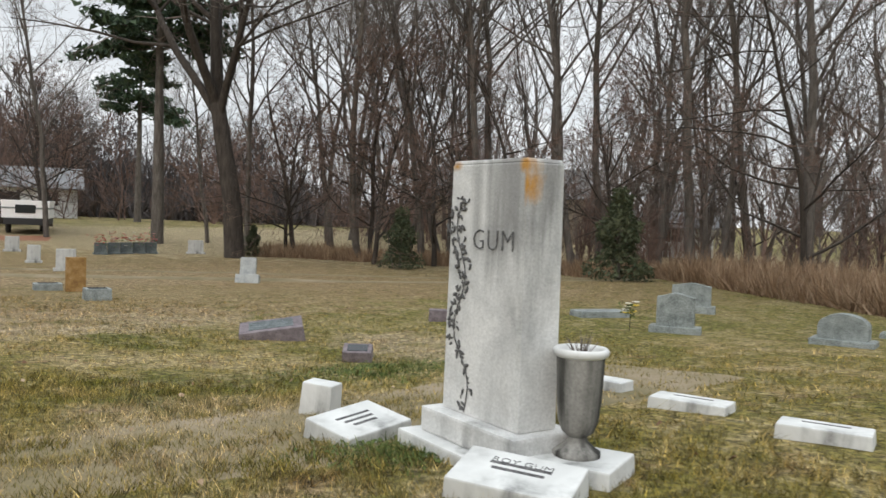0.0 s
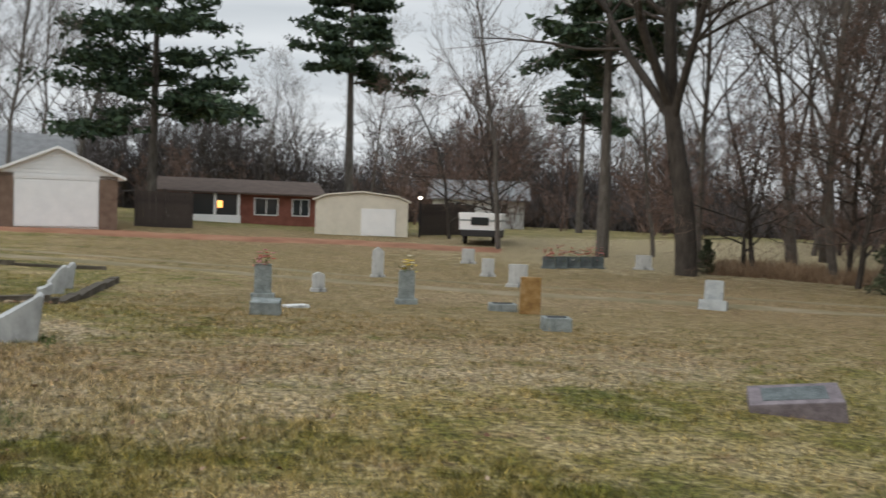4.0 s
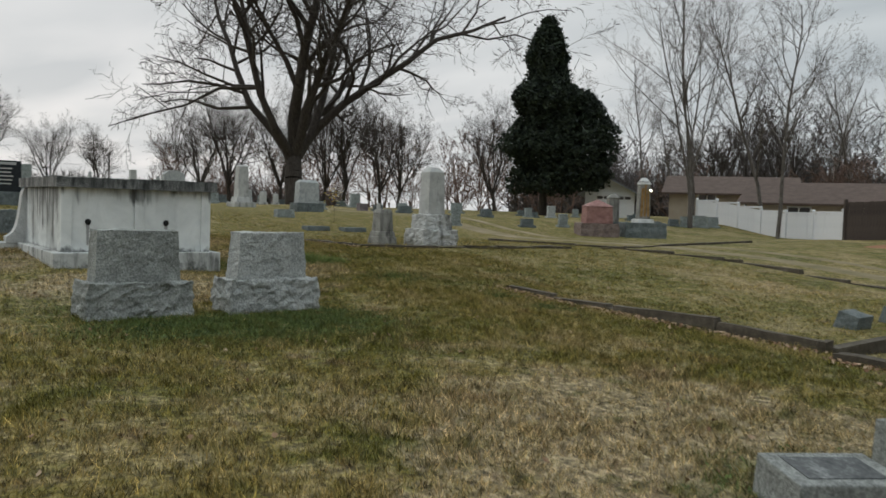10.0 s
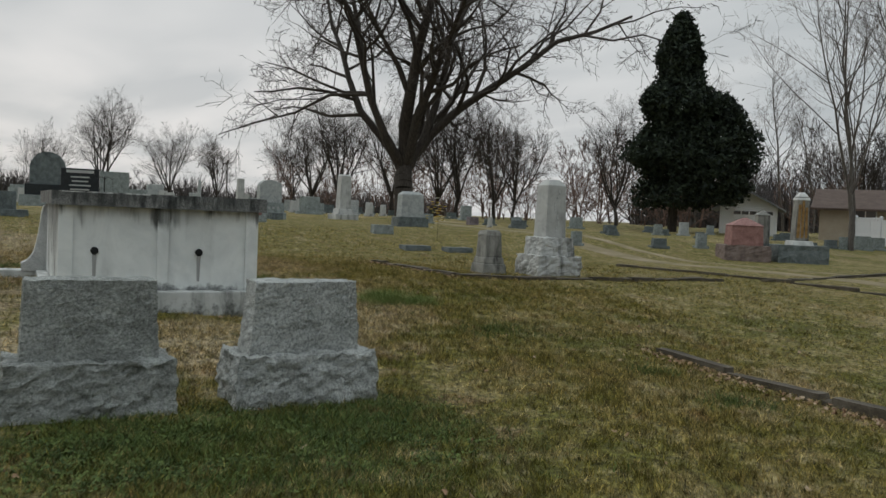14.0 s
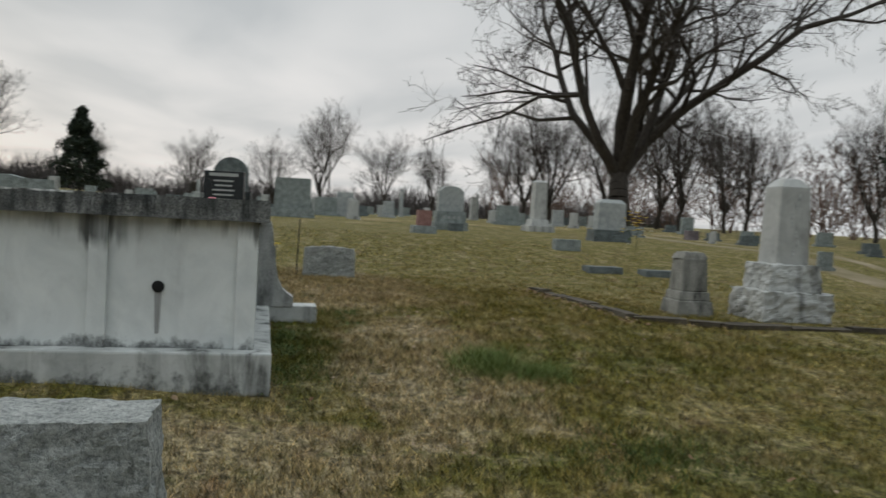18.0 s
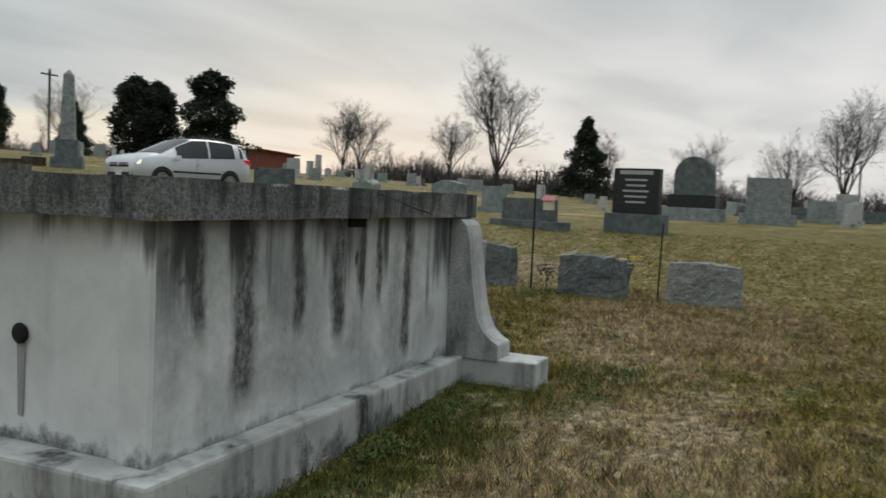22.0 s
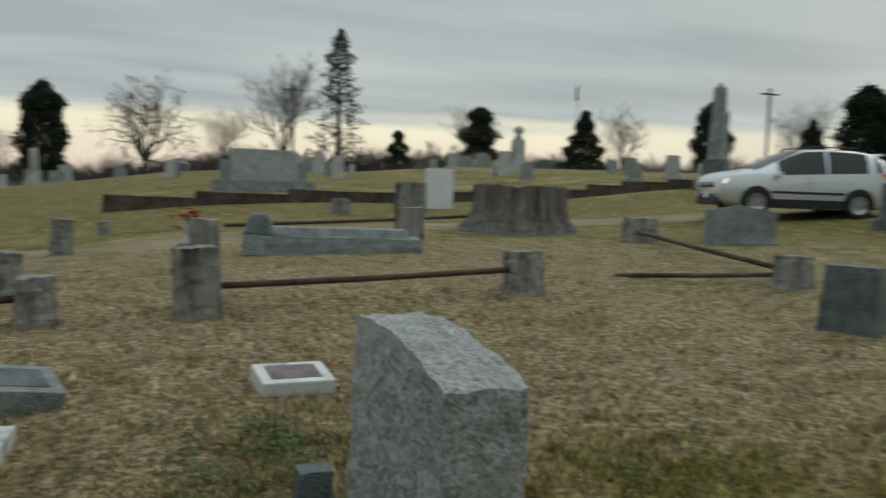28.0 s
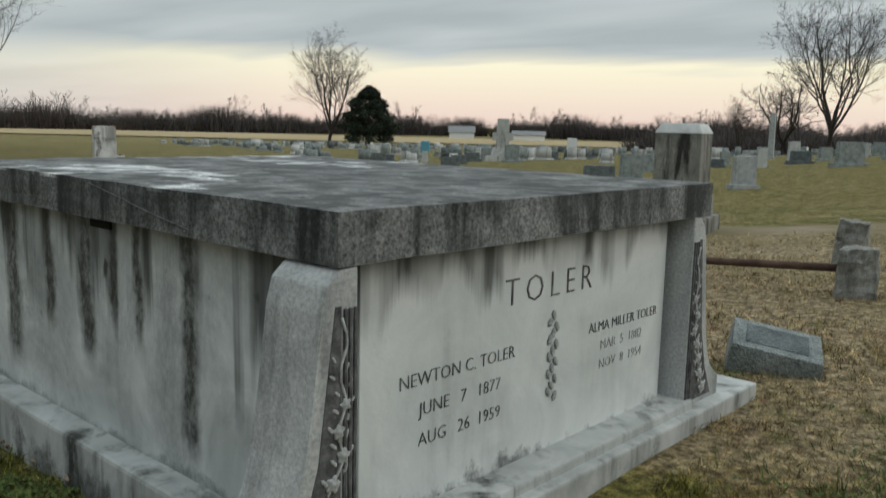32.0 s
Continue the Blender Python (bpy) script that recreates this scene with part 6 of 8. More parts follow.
# white urn with a red flower top
t = thing("flower_urn", "white urn with red silk flowers on a dark plinth", "urn", -1.0, -10.4, 0)
part("plinth", rock(0.34, 0.34, 0.42, 0.9, 0.9, 0.015, 4, 3.0, -0.05), M_OLDSTONE, t)
part("urn", lathe([(0.07, 0.36), (0.10, 0.40), (0.06, 0.46), (0.12, 0.58), (0.14, 0.66), (0.12, 0.68)], 16), M_WHITEP, t, smooth=True)
bouquet("red silk flowers in a white urn", -1.0, -10.4, gz(-1.0, -10.4) + 0.66, [M_REDF], 26, 0.15, 55)
# hooks, feeder and ornaments by the low markers
t = thing("shepherd_hook", "black iron double shepherd hook pole", "garden hook", -5.62, -1.22)
part("pole", tube([(0, 0, -0.1), (0, 0, 1.80)], 0.014, 8), M_IRON, t)
for s in (-1, 1):
    part("hook", tube([(0, 0, 1.72), (0, s * 0.05, 1.80), (0, s * 0.12, 1.78), (0, s * 0.17, 1.74), (0, s * 0.20, 1.78)], 0.007, 6), M_IRON, t)
t = thing("bird_feeder", "small cream bird feeder with a pink roof", "bird feeder", -5.66, -1.02, 0, gz(-5.66, -1.02) + 1.22)
part("body", box(0.14, 0.14, 0.14, 1, 1, 0.006), M_BIRD, t)
part("roof", box(0.20, 0.20, 0.07, 0.25, 0.6, 0.006, 0.14), M_PINKF, t)
part("wire", tube([(0, 0, 0.2), (0, -0.02, 0.52)], 0.004, 5), M_IRON, t)
t = thing("thin_stake", "thin bent iron stake", "stake", -5.75, 0.62)
part("rod", tube([(0, 0, -0.1), (0.02, 0.01, 0.5), (0.05, 0.03, 1.1)], 0.011, 6), M_IRON, t)
for x, y, s in ((-5.6, -0.62, 1.0), (-5.5, -0.02, 0.8)):
    t = thing("ceramic_bird", "small cream ceramic bird on a low headstone", "ornament", x, y, 80, gz(x, y) + 0.56)
    part("body", prism([(-0.16 * s, 0.02), (-0.02, 0.0), (0.08 * s, 0.05), (0.15 * s, 0.16 * s), (0.05 * s, 0.08 * s), (-0.05 * s, 0.06 * s)], 0.05, 0.012), M_BIRD, t)
bouquet("dark silk flowers on a stake", -5.62, -0.98, gz(-5.6, -0.98), [M_PURPLE], 6, 0.1, 71, 0.28)
t = thing("flower_vase", "bronze grave vase with pale flowers", "vase", -6.2, 0.05, 0)
part("vase", lathe([(0.07, -0.02), (0.06, 0.05), (0.09, 0.3), (0.13, 0.42)], 12), M_GRANITE_D, t, smooth=True)
bouquet("pale wilted flowers in a grave vase", -6.2, 0.05, gz(-6.2, 0.05) + 0.4, [M_WHITEF, M_YELF], 8, 0.11, 72)
bouquet("yellow and white silk flowers on a tall wire stand", -10.4, 9.9, gz(-10.4, 9.9), [M_YELF, M_YELF, M_WHITEF], 34, 0.33, 73, 0.72)

# ---- parked car ----
car = thing("parked_car", "silver compact SUV with headlights on, parked on the lane", "car", -16.2, -16.9, -14)
prof = [(-2.29, 0.46, 0.92, 0.76, 1.00), (-2.24, 0.33, 1.06, 0.85, 1.14), (-2.06, 0.28, 1.16, 0.90, 1.52), (-1.82, 0.26, 1.17, 0.915, 1.68), (-1.30, 0.24, 1.15, 0.92, 1.75), (-0.50, 0.22, 1.11, 0.92, 1.77), (0.12, 0.22, 1.08, 0.92, 1.73), (0.52, 0.22, 1.06, 0.92, 1.57), (1.34, 0.22, 1.06, 0.92, 1.20), (1.70, 0.24, 1.04, 0.91, 1.15), (2.06, 0.30, 0.98, 0.90, 1.08), (2.22, 0.36, 0.90, 0.86, 0.97), (2.29, 0.42, 0.80, 0.80, 0.86)]


def car_section(x, low, belt, hw, top):
    tw = hw * (0.74 if top > 1.3 else 0.82 if top > 1.1 else 0.88)
    return [(x, hw * 0.92, low), (x, hw, low + 0.12), (x, hw * 1.01, (low + belt) / 2 + 0.05), (x, hw * 0.965, belt), (x, (hw + tw) / 2, (belt + top) / 2 + 0.02), (x, tw, top - 0.045), (x, tw * 0.75, top), (x, 0, top + 0.02)]


bmc = bmesh.new()
secs = []
for row in prof:
    half = car_section(*row)
    pts = half + [(x, -y, z) for x, y, z in half[-2::-1]]
    secs.append([bmc.verts.new(p) for p in pts])
for a, b in zip(secs, secs[1:]):
    for i in range(len(a) - 1):
        bmc.faces.new((a[i], a[i + 1], b[i + 1], b[i]))
    bmc.faces.new((a[-1], a[0], b[0], b[-1]))
bmc.faces.new(secs[0])
bmc.faces.new(secs[-1][::-1])
body = part("body", bmc, M_PAINT, car, smooth=True)


def lerp3(a, b, f):
    return tuple(p + (q - p) * f for p, q in zip(a, b))


def side_pane(name, i0, i1, f0, f1, s, lo=0.08, hi=0.95, trim=0.0):
    """A pane between belt and roof over stations i0 to i1 of the body."""
    bm = bmesh.new()
    cols = []
    for k in range(i0, i1 + 1):
        h = car_section(*prof[k])
        cols.append((h[3], h[4], h[5]))
    cols[0] = tuple(lerp3(a, b, f0) for a, b in zip(cols[0], cols[1]))
    cols[-1] = tuple(lerp3(a, b, f1) for a, b in zip(cols[-2], cols[-1]))
    vs = []
    for bel, mid, top in cols:
        lo_p, hi_p = lerp3(bel, mid, lo), lerp3(mid, top, hi)
        vs.append([bm.verts.new((p[0], s * (p[1] + 0.006), p[2])) for p in (lo_p, mid, hi_p)])
    for a, b in zip(vs, vs[1:]):
        for j in range(2):
            bm.faces.new((a[j], a[j + 1], b[j + 1], b[j]))
    return part(name, bm, M_GLASS, car, smooth=True)


for s in (-1, 1):
    side_pane("side_window", 5, 8, 0.06, 0.30, s, 0.05)
    side_pane("side_window", 3, 5, 0.50, 0.96, s, 0.05)
    side_pane("side_window", 2, 3, 0.55, 1.35, s, 0.12, 0.75)
    part("door_sill", box(2.1, 0.05, 0.22, 1, 1, 0.02, 0.24, 0.0, s * 0.905), M_BLACKP, car)
    part("door_moulding", box(1.9, 0.03, 0.06, 1, 1, 0.01, 0.60, 0.0, s * 0.925), M_BLACKP, car)
    part("door_seam", box(0.012, 0.01, 0.62, 1, 1, 0, 0.42, 0.02, s * 0.921), M_BLACKP, car)
    part("door_handle", box(0.16, 0.04, 0.035, 1, 1, 0.01, 0.90, -0.12, s * 0.92), M_PAINT, car)
    part("door_handle", box(0.16, 0.04, 0.035, 1, 1, 0.01, 0.92, -1.12, s * 0.91), M_PAINT, car)
    part("wing_mirror", box(0.13, 0.20, 0.15, 0.85, 0.9, 0.03, 1.0, 0.82, s * 1.02), M_PAINT, car)
    part("roof_rail", tube([(0.15, s * 0.60, 1.73), (0.0, s * 0.60, 1.82), (-1.3, s * 0.60, 1.82), (-1.6, s * 0.60, 1.72)], 0.018, 6), M_BLACKP, car)
    part("headlight", prism([(1.66, 0.94), (2.06, 0.80), (2.22, 0.82), (2.10, 0.94), (1.60, 1.05)], 0.10, 0.015), M_HEAD, car, "lit headlight", at=(0, s * 0.825, 0))
    part("fog_lamp", lathe([(0.05, 0), (0.05, 0.02)], 12), M_ALLOY, car, at=(2.30, s * 0.66, 0.50, 0, 90, 0))
    part("tail_light", prism([(-2.26, 1.00), (-2.05, 1.03), (-1.80, 1.12), (-2.05, 1.19), (-2.20, 1.18)], 0.10, 0.01), M_TAIL, car, "red tail light", at=(0, s * 0.83, 0))
    for wx, nm in ((1.33, "front"), (-1.33, "rear")):
        part("wheel_arch", prism([(0.42 * math.cos(a), 0.42 * math.sin(a)) for a in np.linspace(0, math.pi, 17)] + [(-0.42, -0.1), (0.42, -0.1)], 0.05, 0.004), M_BLACKP, car, at=(wx, s * 0.905, 0.36))
        wheel = part("wheel", lathe([(0.20, -0.11), (0.33, -0.11), (0.355, -0.08), (0.36, 0.0), (0.355, 0.08), (0.33, 0.11), (0.235, 0.11), (0.225, 0.06)], 28), M_TYRE, car, "black tyre with alloy rim", at=(wx, s * 0.84, 0.36, -90 * s, 0, 0), smooth=True)
        for k in range(10):
            part("spoke", box(0.05, 0.215, 0.02, 0.8, 1, 0.004, 0.085, 0, 0.115), M_ALLOY, wheel, at=(0, 0, 0, 0, 0, 36 * k))
        part("rim", lathe([(0.235, 0.09), (0.24, 0.105), (0.215, 0.105), (0.21, 0.085)], 28), M_ALLOY, wheel, smooth=True)
bmw = bmesh.new()
ws = []
scr = [car_section(*prof[k]) for k in (6, 7, 8)]
for a in ([lerp3(u, v, 0.12) for u, v in zip(scr[0], scr[1])], scr[1], [lerp3(u, v, 0.94) for u, v in zip(scr[1], scr[2])]):
    ws.append([bmw.verts.new((x + 0.006, y, z + 0.014)) for x, y, z in ((a[5][0], a[5][1] * 0.96, a[5][2] + 0.01), a[6], a[7], (a[6][0], -a[6][1], a[6][2]), (a[5][0], -a[5][1] * 0.96, a[5][2] + 0.01))])
for r0, r1 in zip(ws, ws[1:]):
    for j in range(4):
        bmw.faces.new((r0[j], r0[j + 1], r1[j + 1], r1[j]))
part("windscreen", bmw, M_GLASS, car, smooth=True)
part("front_bumper", box(0.24, 1.62, 0.34, 0.8, 0.96, 0.06, 0.26, 2.19), M_BLACKP, car)
part("grille", box(0.06, 1.1, 0.14, 1, 0.9, 0.02, 0.70, 2.27), M_BLACKP, car)
part("grille_bar", box(0.05, 1.0, 0.025, 1, 0.95, 0.008, 0.775, 2.295), M_ALLOY, car)
part("badge", lathe([(0.06, 0), (0.06, 0.012)], 16), M_ALLOY, car, at=(2.315, 0, 0.785, 0, 90, 0))
part("number_plate", box(0.02, 0.32, 0.16, 1, 1, 0.004, 0.44, 2.30), M_WHITEP, car)
part("spoiler", box(0.22, 1.16, 0.05, 0.8, 0.95, 0.015, 1.655, -1.98), M_PAINT, car)
part("rear_bumper", box(0.2, 1.5, 0.32, 0.9, 0.97, 0.05, 0.28, -2.17), M_BLACKP, car)

# ---- buildings along the north side ----


def slab_roof(w, d, pitch_h, over, mat, z, parent, axis_x=True, th=0.12):
    """Two roof planes with thickness; the ridge runs along x, or along y."""
    hw = (d if axis_x else w) / 2 + over
    ln = (w if axis_x else d) + 2 * over
    o = [(-hw, 0), (0, pitch_h * hw / (hw - over)), (hw, 0), (hw, th), (0, pitch_h * hw / (hw - over) + th), (-hw, th)]
    o = [(x, zz - (pitch_h * over / (hw - over))) for x, zz in o]
    return part("roof", prism(o, ln, 0.0), mat, parent, at=(0, 0, z, 0, 0, 90 if axis_x else 0))


def gable_wall(w, h, pitch, th, mat, parent, y, name="gable_wall"):
    return part(name, prism([(-w / 2, -0.3), (w / 2, -0.3), (w / 2, h), (0, h + pitch), (-w / 2, h)], th), mat, parent, at=(0, y, 0))


def window(parent, x, y, z, w, h, rot=0, lit=None):
    win = part("window", box(w + 0.14, 0.06, h + 0.14, 1, 1, 0.008, z - 0.07), M_WHITE, parent, at=(x, y, 0, 0, 0, rot))
    part("pane", box(w, 0.02, h, 1, 1, 0, z, 0, -0.035), lit or M_DARKWIN, win)
    part("mullion", box(0.05, 0.03, h, 1, 1, 0, z, 0, -0.045), M_WHITE, win)
    return win


# white gabled garage with brick sides
g = thing("garage", "white gabled garage with a closed door and brick sides", "garage", 12.9, 31.6, 16)
gw, gd, gh, gp = 5.0, 6.5, 2.25, 1.15
gable_wall(gw, gh, gp, 0.2, M_WHITE, g, -gd / 2)
gable_wall(gw, gh, gp, 0.2, M_BRICK, g, gd / 2)
for s in (-1, 1):
    part("side_wall", box(0.2, gd, gh + 0.3, 1, 1, 0, -0.3, s * (gw / 2 - 0.1)), M_BRICK, g)
    part("brick_pier", box(0.78, 0.1, gh + 0.3, 1, 1, 0.01, -0.3, s * (gw / 2 - 0.38), -gd / 2 - 0.12), M_BRICK, g)
part("garage_door", box(3.4, 0.08, 2.05, 1, 1, 0.01, -0.05, 0, -gd / 2 - 0.12), M_WHITE, g, "white panelled roll-up door")
part("door_trim", box(3.7, 0.06, 0.12, 1, 1, 0.01, 2.02, 0, -gd / 2 - 0.13), M_WHITE, g)
slab_roof(gw, gd, gp, 0.35, M_WHITE, gh, g, False)
part("gable_trim", box(gw + 0.5, 0.06, 0.14, 1, 1, 0.01, gh - 0.16, 0, -gd / 2 - 0.14), M_WHITE, g)
for k in range(6):
    part("siding_board", box(gw - 0.5 - k * 0.85, 0.03, 0.15, 1, 1, 0.004, gh + 0.04 + 0.18 * k, 0, -gd / 2 - 0.12), M_WHITE, g)
# small cream metal shed
s_ = thing("metal_shed", "cream corrugated metal shed with a white door", "shed", 28.3, 36.8, -4)
part("end_wall", prism([(-2.55, -0.2), (2.55, -0.2), (2.55, 1.85), (1.9, 2.1), (0, 2.3), (-1.9, 2.1), (-2.55, 1.85)], 4.6), M_CREAM, s_)
part("roof", prism([(-2.7, 1.82), (-1.95, 2.12), (0, 2.33), (1.95, 2.12), (2.7, 1.82), (2.7, 1.9), (1.95, 2.2), (0, 2.41), (-1.95, 2.2), (-2.7, 1.9)], 4.9), M_CREAM, s_)
part("roll_door", box(1.9, 0.06, 1.5, 1, 1, 0.01, -0.05, 0.9, -2.34), M_WHITE, s_)
for k in range(12):
    part("siding_rib", box(5.1, 0.02, 0.03, 1, 1, 0, 0.12 + 0.15 * k, 0, -2.31), M_CREAM, s_)
t = thing("wall_lamp", "lit lamp on a dark post beside the shed", "lamp", 31.4, 34.6)
part("post", tube([(0, 0, -0.1), (0, 0, 2.1)], 0.05, 6), M_IRON, t)
bmf = bmesh.new()
bmesh.ops.create_icosphere(bmf, subdivisions=2, radius=0.09)
part("globe", bmf, M_LAMPLIT, t, at=(0, 0, 2.2), smooth=True)
# camper trailer
t = thing("camper_trailer", "white slide-in camper on a parked truck bed", "camper", 34.1, 31.0, -20)
part("body", prism([(-1.05, 0.75), (1.05, 0.75), (1.05, 1.45), (1.1, 1.55), (1.1, 1.62), (-1.1, 1.62), (-1.1, 1.5), (-1.05, 1.4)], 3.4, 0.02), M_WHITE, t)
part("stripe", box(2.14, 3.44, 0.08, 1, 1, 0, 1.2), M_GRANITE, t)
part("chassis", box(1.9, 4.6, 0.32, 1, 1, 0.03, 0.42, 0, 0.5), M_BLACKP, t)
for sx in (-1, 1):
    part("wheel", lathe([(0.2, -0.1), (0.34, -0.1), (0.36, 0), (0.34, 0.1), (0.2, 0.1)], 18), M_TYRE, t, at=(sx * 0.85, -0.6, 0.36, 0, 90, 0), smooth=True)
part("rear_window", box(0.9, 0.03, 0.4, 1, 1, 0, 1.0, 0, -1.72), M_DARKWIN, t)


def house(label, x, y, rot, w, d, h, pitch, wall, roof, windows=(), axis_x=True, z=None, porch=False):
    t = thing("house", label, "house", x, y, rot, z)
    part("wall", box(w, d, h + 0.6, 1, 1, 0.02, -0.6), wall, t)
    for s in (-1, 1):
        if axis_x:
            part("gable", prism([(-d / 2, h), (d / 2, h), (0, h + pitch)], 0.2), wall, t, at=(s * (w / 2 - 0.1), 0, 0, 0, 0, 90))
        else:
            part("gable", prism([(-w / 2, h), (w / 2, h), (0, h + pitch)], 0.2), wall, t, at=(0, s * (d / 2 - 0.1), 0))
    slab_roof(w, d, pitch, 0.5, roof, h, t, axis_x)
    for wx, wz, ww, wh in windows:
        window(t, wx, -d / 2 - 0.03, wz, ww, wh)
    return t


h1 = house("low brick ranch house with a brown roof and a lit porch", 21.3, 47, 4, 9.6, 7, 1.95, 0.8, M_BRICK_R, M_ROOF_B, ((1.5, 0.6, 1.4, 1.0), (3.7, 0.6, 1.0, 1.0)))
# flat near-black panel on the wall, the porch's deep shade as colour
part("porch_shade", box(4.2, 0.1, 1.3, 1, 1, 0, 0.5, -2.4, -3.56), M_DARKWIN, h1)
part("porch_rail", box(4.6, 0.12, 0.5, 1, 1, 0.01, 0.0, -2.4, -3.7), M_WHITE, h1)
for k in range(4):
    part("porch_column", box(0.16, 0.16, 1.9, 1, 1, 0.01, 0, -4.6 + 1.45 * k, -3.7), M_WHITE, h1)
part("lit_window", box(0.32, 0.05, 0.45, 1, 1, 0, 0.95, -1.4, -3.63), M_LAMPWARM, h1)
house("white gabled house with a grey shingle roof behind the board fence", 4.6, 47, 20, 11, 8, 2.2, 2.5, M_WHITE, M_ROOF, ((-3.0, 0.9, 1.2, 1.2), (2.0, 0.9, 1.2, 1.2)))
house("white dormer wing of the grey-roofed house", 0.6, 41.5, 20, 4.2, 3, 2.3, 1.7, M_WHITE, M_ROOF, ((0, 2.2, 0.7, 0.9),), False)
house("low tan house with a brown shingle roof", -8.6, 45, 25, 12, 7, 1.9, 1.2, M_TAN, M_ROOF_B, ((-3, 0.7, 1.2, 0.9), (2, 0.7, 1.2, 0.9)))
house("tan house with a brown roof behind the red monument", -18.5, 46, 35, 8, 7, 2.0, 1.15, M_TAN, M_ROOF_B, ((-1.5, 0.9, 1.1, 1.0), (1.5, 0.9, 1.1, 1.0)))
wg = house("small white gabled garage with lit eaves lamps", -26.9, 42.6, 42, 3.6, 6, 1.8, 0.95, M_WHITE, M_ROOF, (), False)
part("garage_door", box(2.5, 0.08, 1.75, 1, 1, 0.01, -0.05, 0.3, -3.06), M_WHITE, wg)
for k in range(5):
    part("door_pane", box(0.42, 0.03, 0.22, 1, 1, 0, 1.3, -0.7 + 0.5 * k, -3.11), M_DARKWIN, wg)
for sx in (-2.0, 2.9):
    bmf = bmesh.new()
    bmesh.ops.create_icosphere(bmf, subdivisions=2, radius=0.09)
    part("eaves_lamp", bmf, M_LAMPLIT, wg, at=(sx, -3.3, 2.0), smooth=True)
house("far white house among trees", 42, 62, -15, 8, 6, 2.6, 1.5, M_WHITE, M_ROOF, ((-2, 1, 1.0, 1.1), (2, 1, 1.0, 1.1)))
house("far grey-roofed barn glimpsed through the wood", 72, 34, -50, 12, 8, 3.4, 2.2, M_TAN, M_ROOF, ((0, 1, 1.2, 1.2),))
house("low pale building glimpsed through the wood", 70, 17, -60, 5, 5, 2.0, 0.8, M_WHITE, M_ROOF, ((0, 1, 1.2, 1.2),))
house("long low red brick mausoleum building", -75, -58, 50, 14, 8, 1.7, 0.4, M_BRICK_R, M_BRICK_R, ((-4, 0.8, 1.0, 1.4), (4, 0.8, 1.0, 1.4)))
house("far white farmhouse beyond the fields", 205, -235, 40, 9, 7, 2.6, 2, M_WHITE, M_ROOF)
house("far white farm shed beyond the fields", 178, -240, 40, 11, 6, 2.2, 1.2, M_WHITE, M_ROOF)


def board_run(name, label, a, b, h, bw, mat, th=0.03, posts=2.4, post_mat=None, gap=0.004, cap=False):
    """A board fence from a to b: posts and single boards."""
    L = math.hypot(b[0] - a[0], b[1] - a[1])
    rot = math.degrees(math.atan2(b[1] - a[1], b[0] - a[0]))
    f = tagged(new(name), label, "fence")
    rng = np.random.default_rng(int(L * 10))
    n = int(L / bw)
    me = mesh_of(box(bw - gap, th, h, 1, 1, 0.0), mat)
    for k in range(n):
        s = (k + 0.5) / n
        x, y = a[0] + (b[0] - a[0]) * s, a[1] + (b[1] - a[1]) * s
        part("board", me, None, f, at=(x, y, gz(x, y) - 0.05 + rng.uniform(-0.02, 0.02), 0, rng.uniform(-0.6, 0.6), rot))
    m = int(L / posts) + 1
    mp = mesh_of(box(0.13, 0.13, h + 0.2, 1, 1, 0.01), post_mat or mat)
    for k in range(m + 1):
        s = k / m
        x, y = a[0] + (b[0] - a[0]) * s, a[1] + (b[1] - a[1]) * s
        part("post", mp, None, f, at=(x, y, gz(x, y) - 0.1, 0, 0, rot))
        if cap:
            part("post_cap", box(0.17, 0.17, 0.06, 0.3, 0.3, 0.0, 0), mat, f, at=(x, y, gz(x, y) + h + 0.1, 0, 0, rot))
    if cap:
        for s0 in range(m):
            s = (s0 + 0.5) / m
            x, y = a[0] + (b[0] - a[0]) * s, a[1] + (b[1] - a[1]) * s
            part("top_rail", box(L / m - 0.12, 0.07, 0.10, 1, 1, 0.004), mat, f, at=(x, y, gz(x, y) + h - 0.06, 0, 0, rot))
    return f


board_run("vinyl_fence", "white vinyl privacy fence with capped posts", (-14.8, 37.5), (-3.2, 33.6), 1.35, 0.30, M_VINYL, cap=True)
board_run("board_fence", "dark weathered tall board fence", (-3.0, 33.4), (10.4, 31.2), 1.85, 0.16, M_WOODF)
board_run("board_fence", "short dark weathered board fence beside the garage", (16.6, 32.4), (19.2, 33.2), 1.85, 0.16, M_WOODF)
board_run("board_fence", "dark board fence behind the shed", (31.8, 36.5), (35.5, 38.5), 1.9, 0.18, M_WOODF)
kerb("pale concrete edging along the fence", [(3.5, 29.4), (9.5, 28.8)], 0.3, 0.12, M_LIME, 2.0, 33)

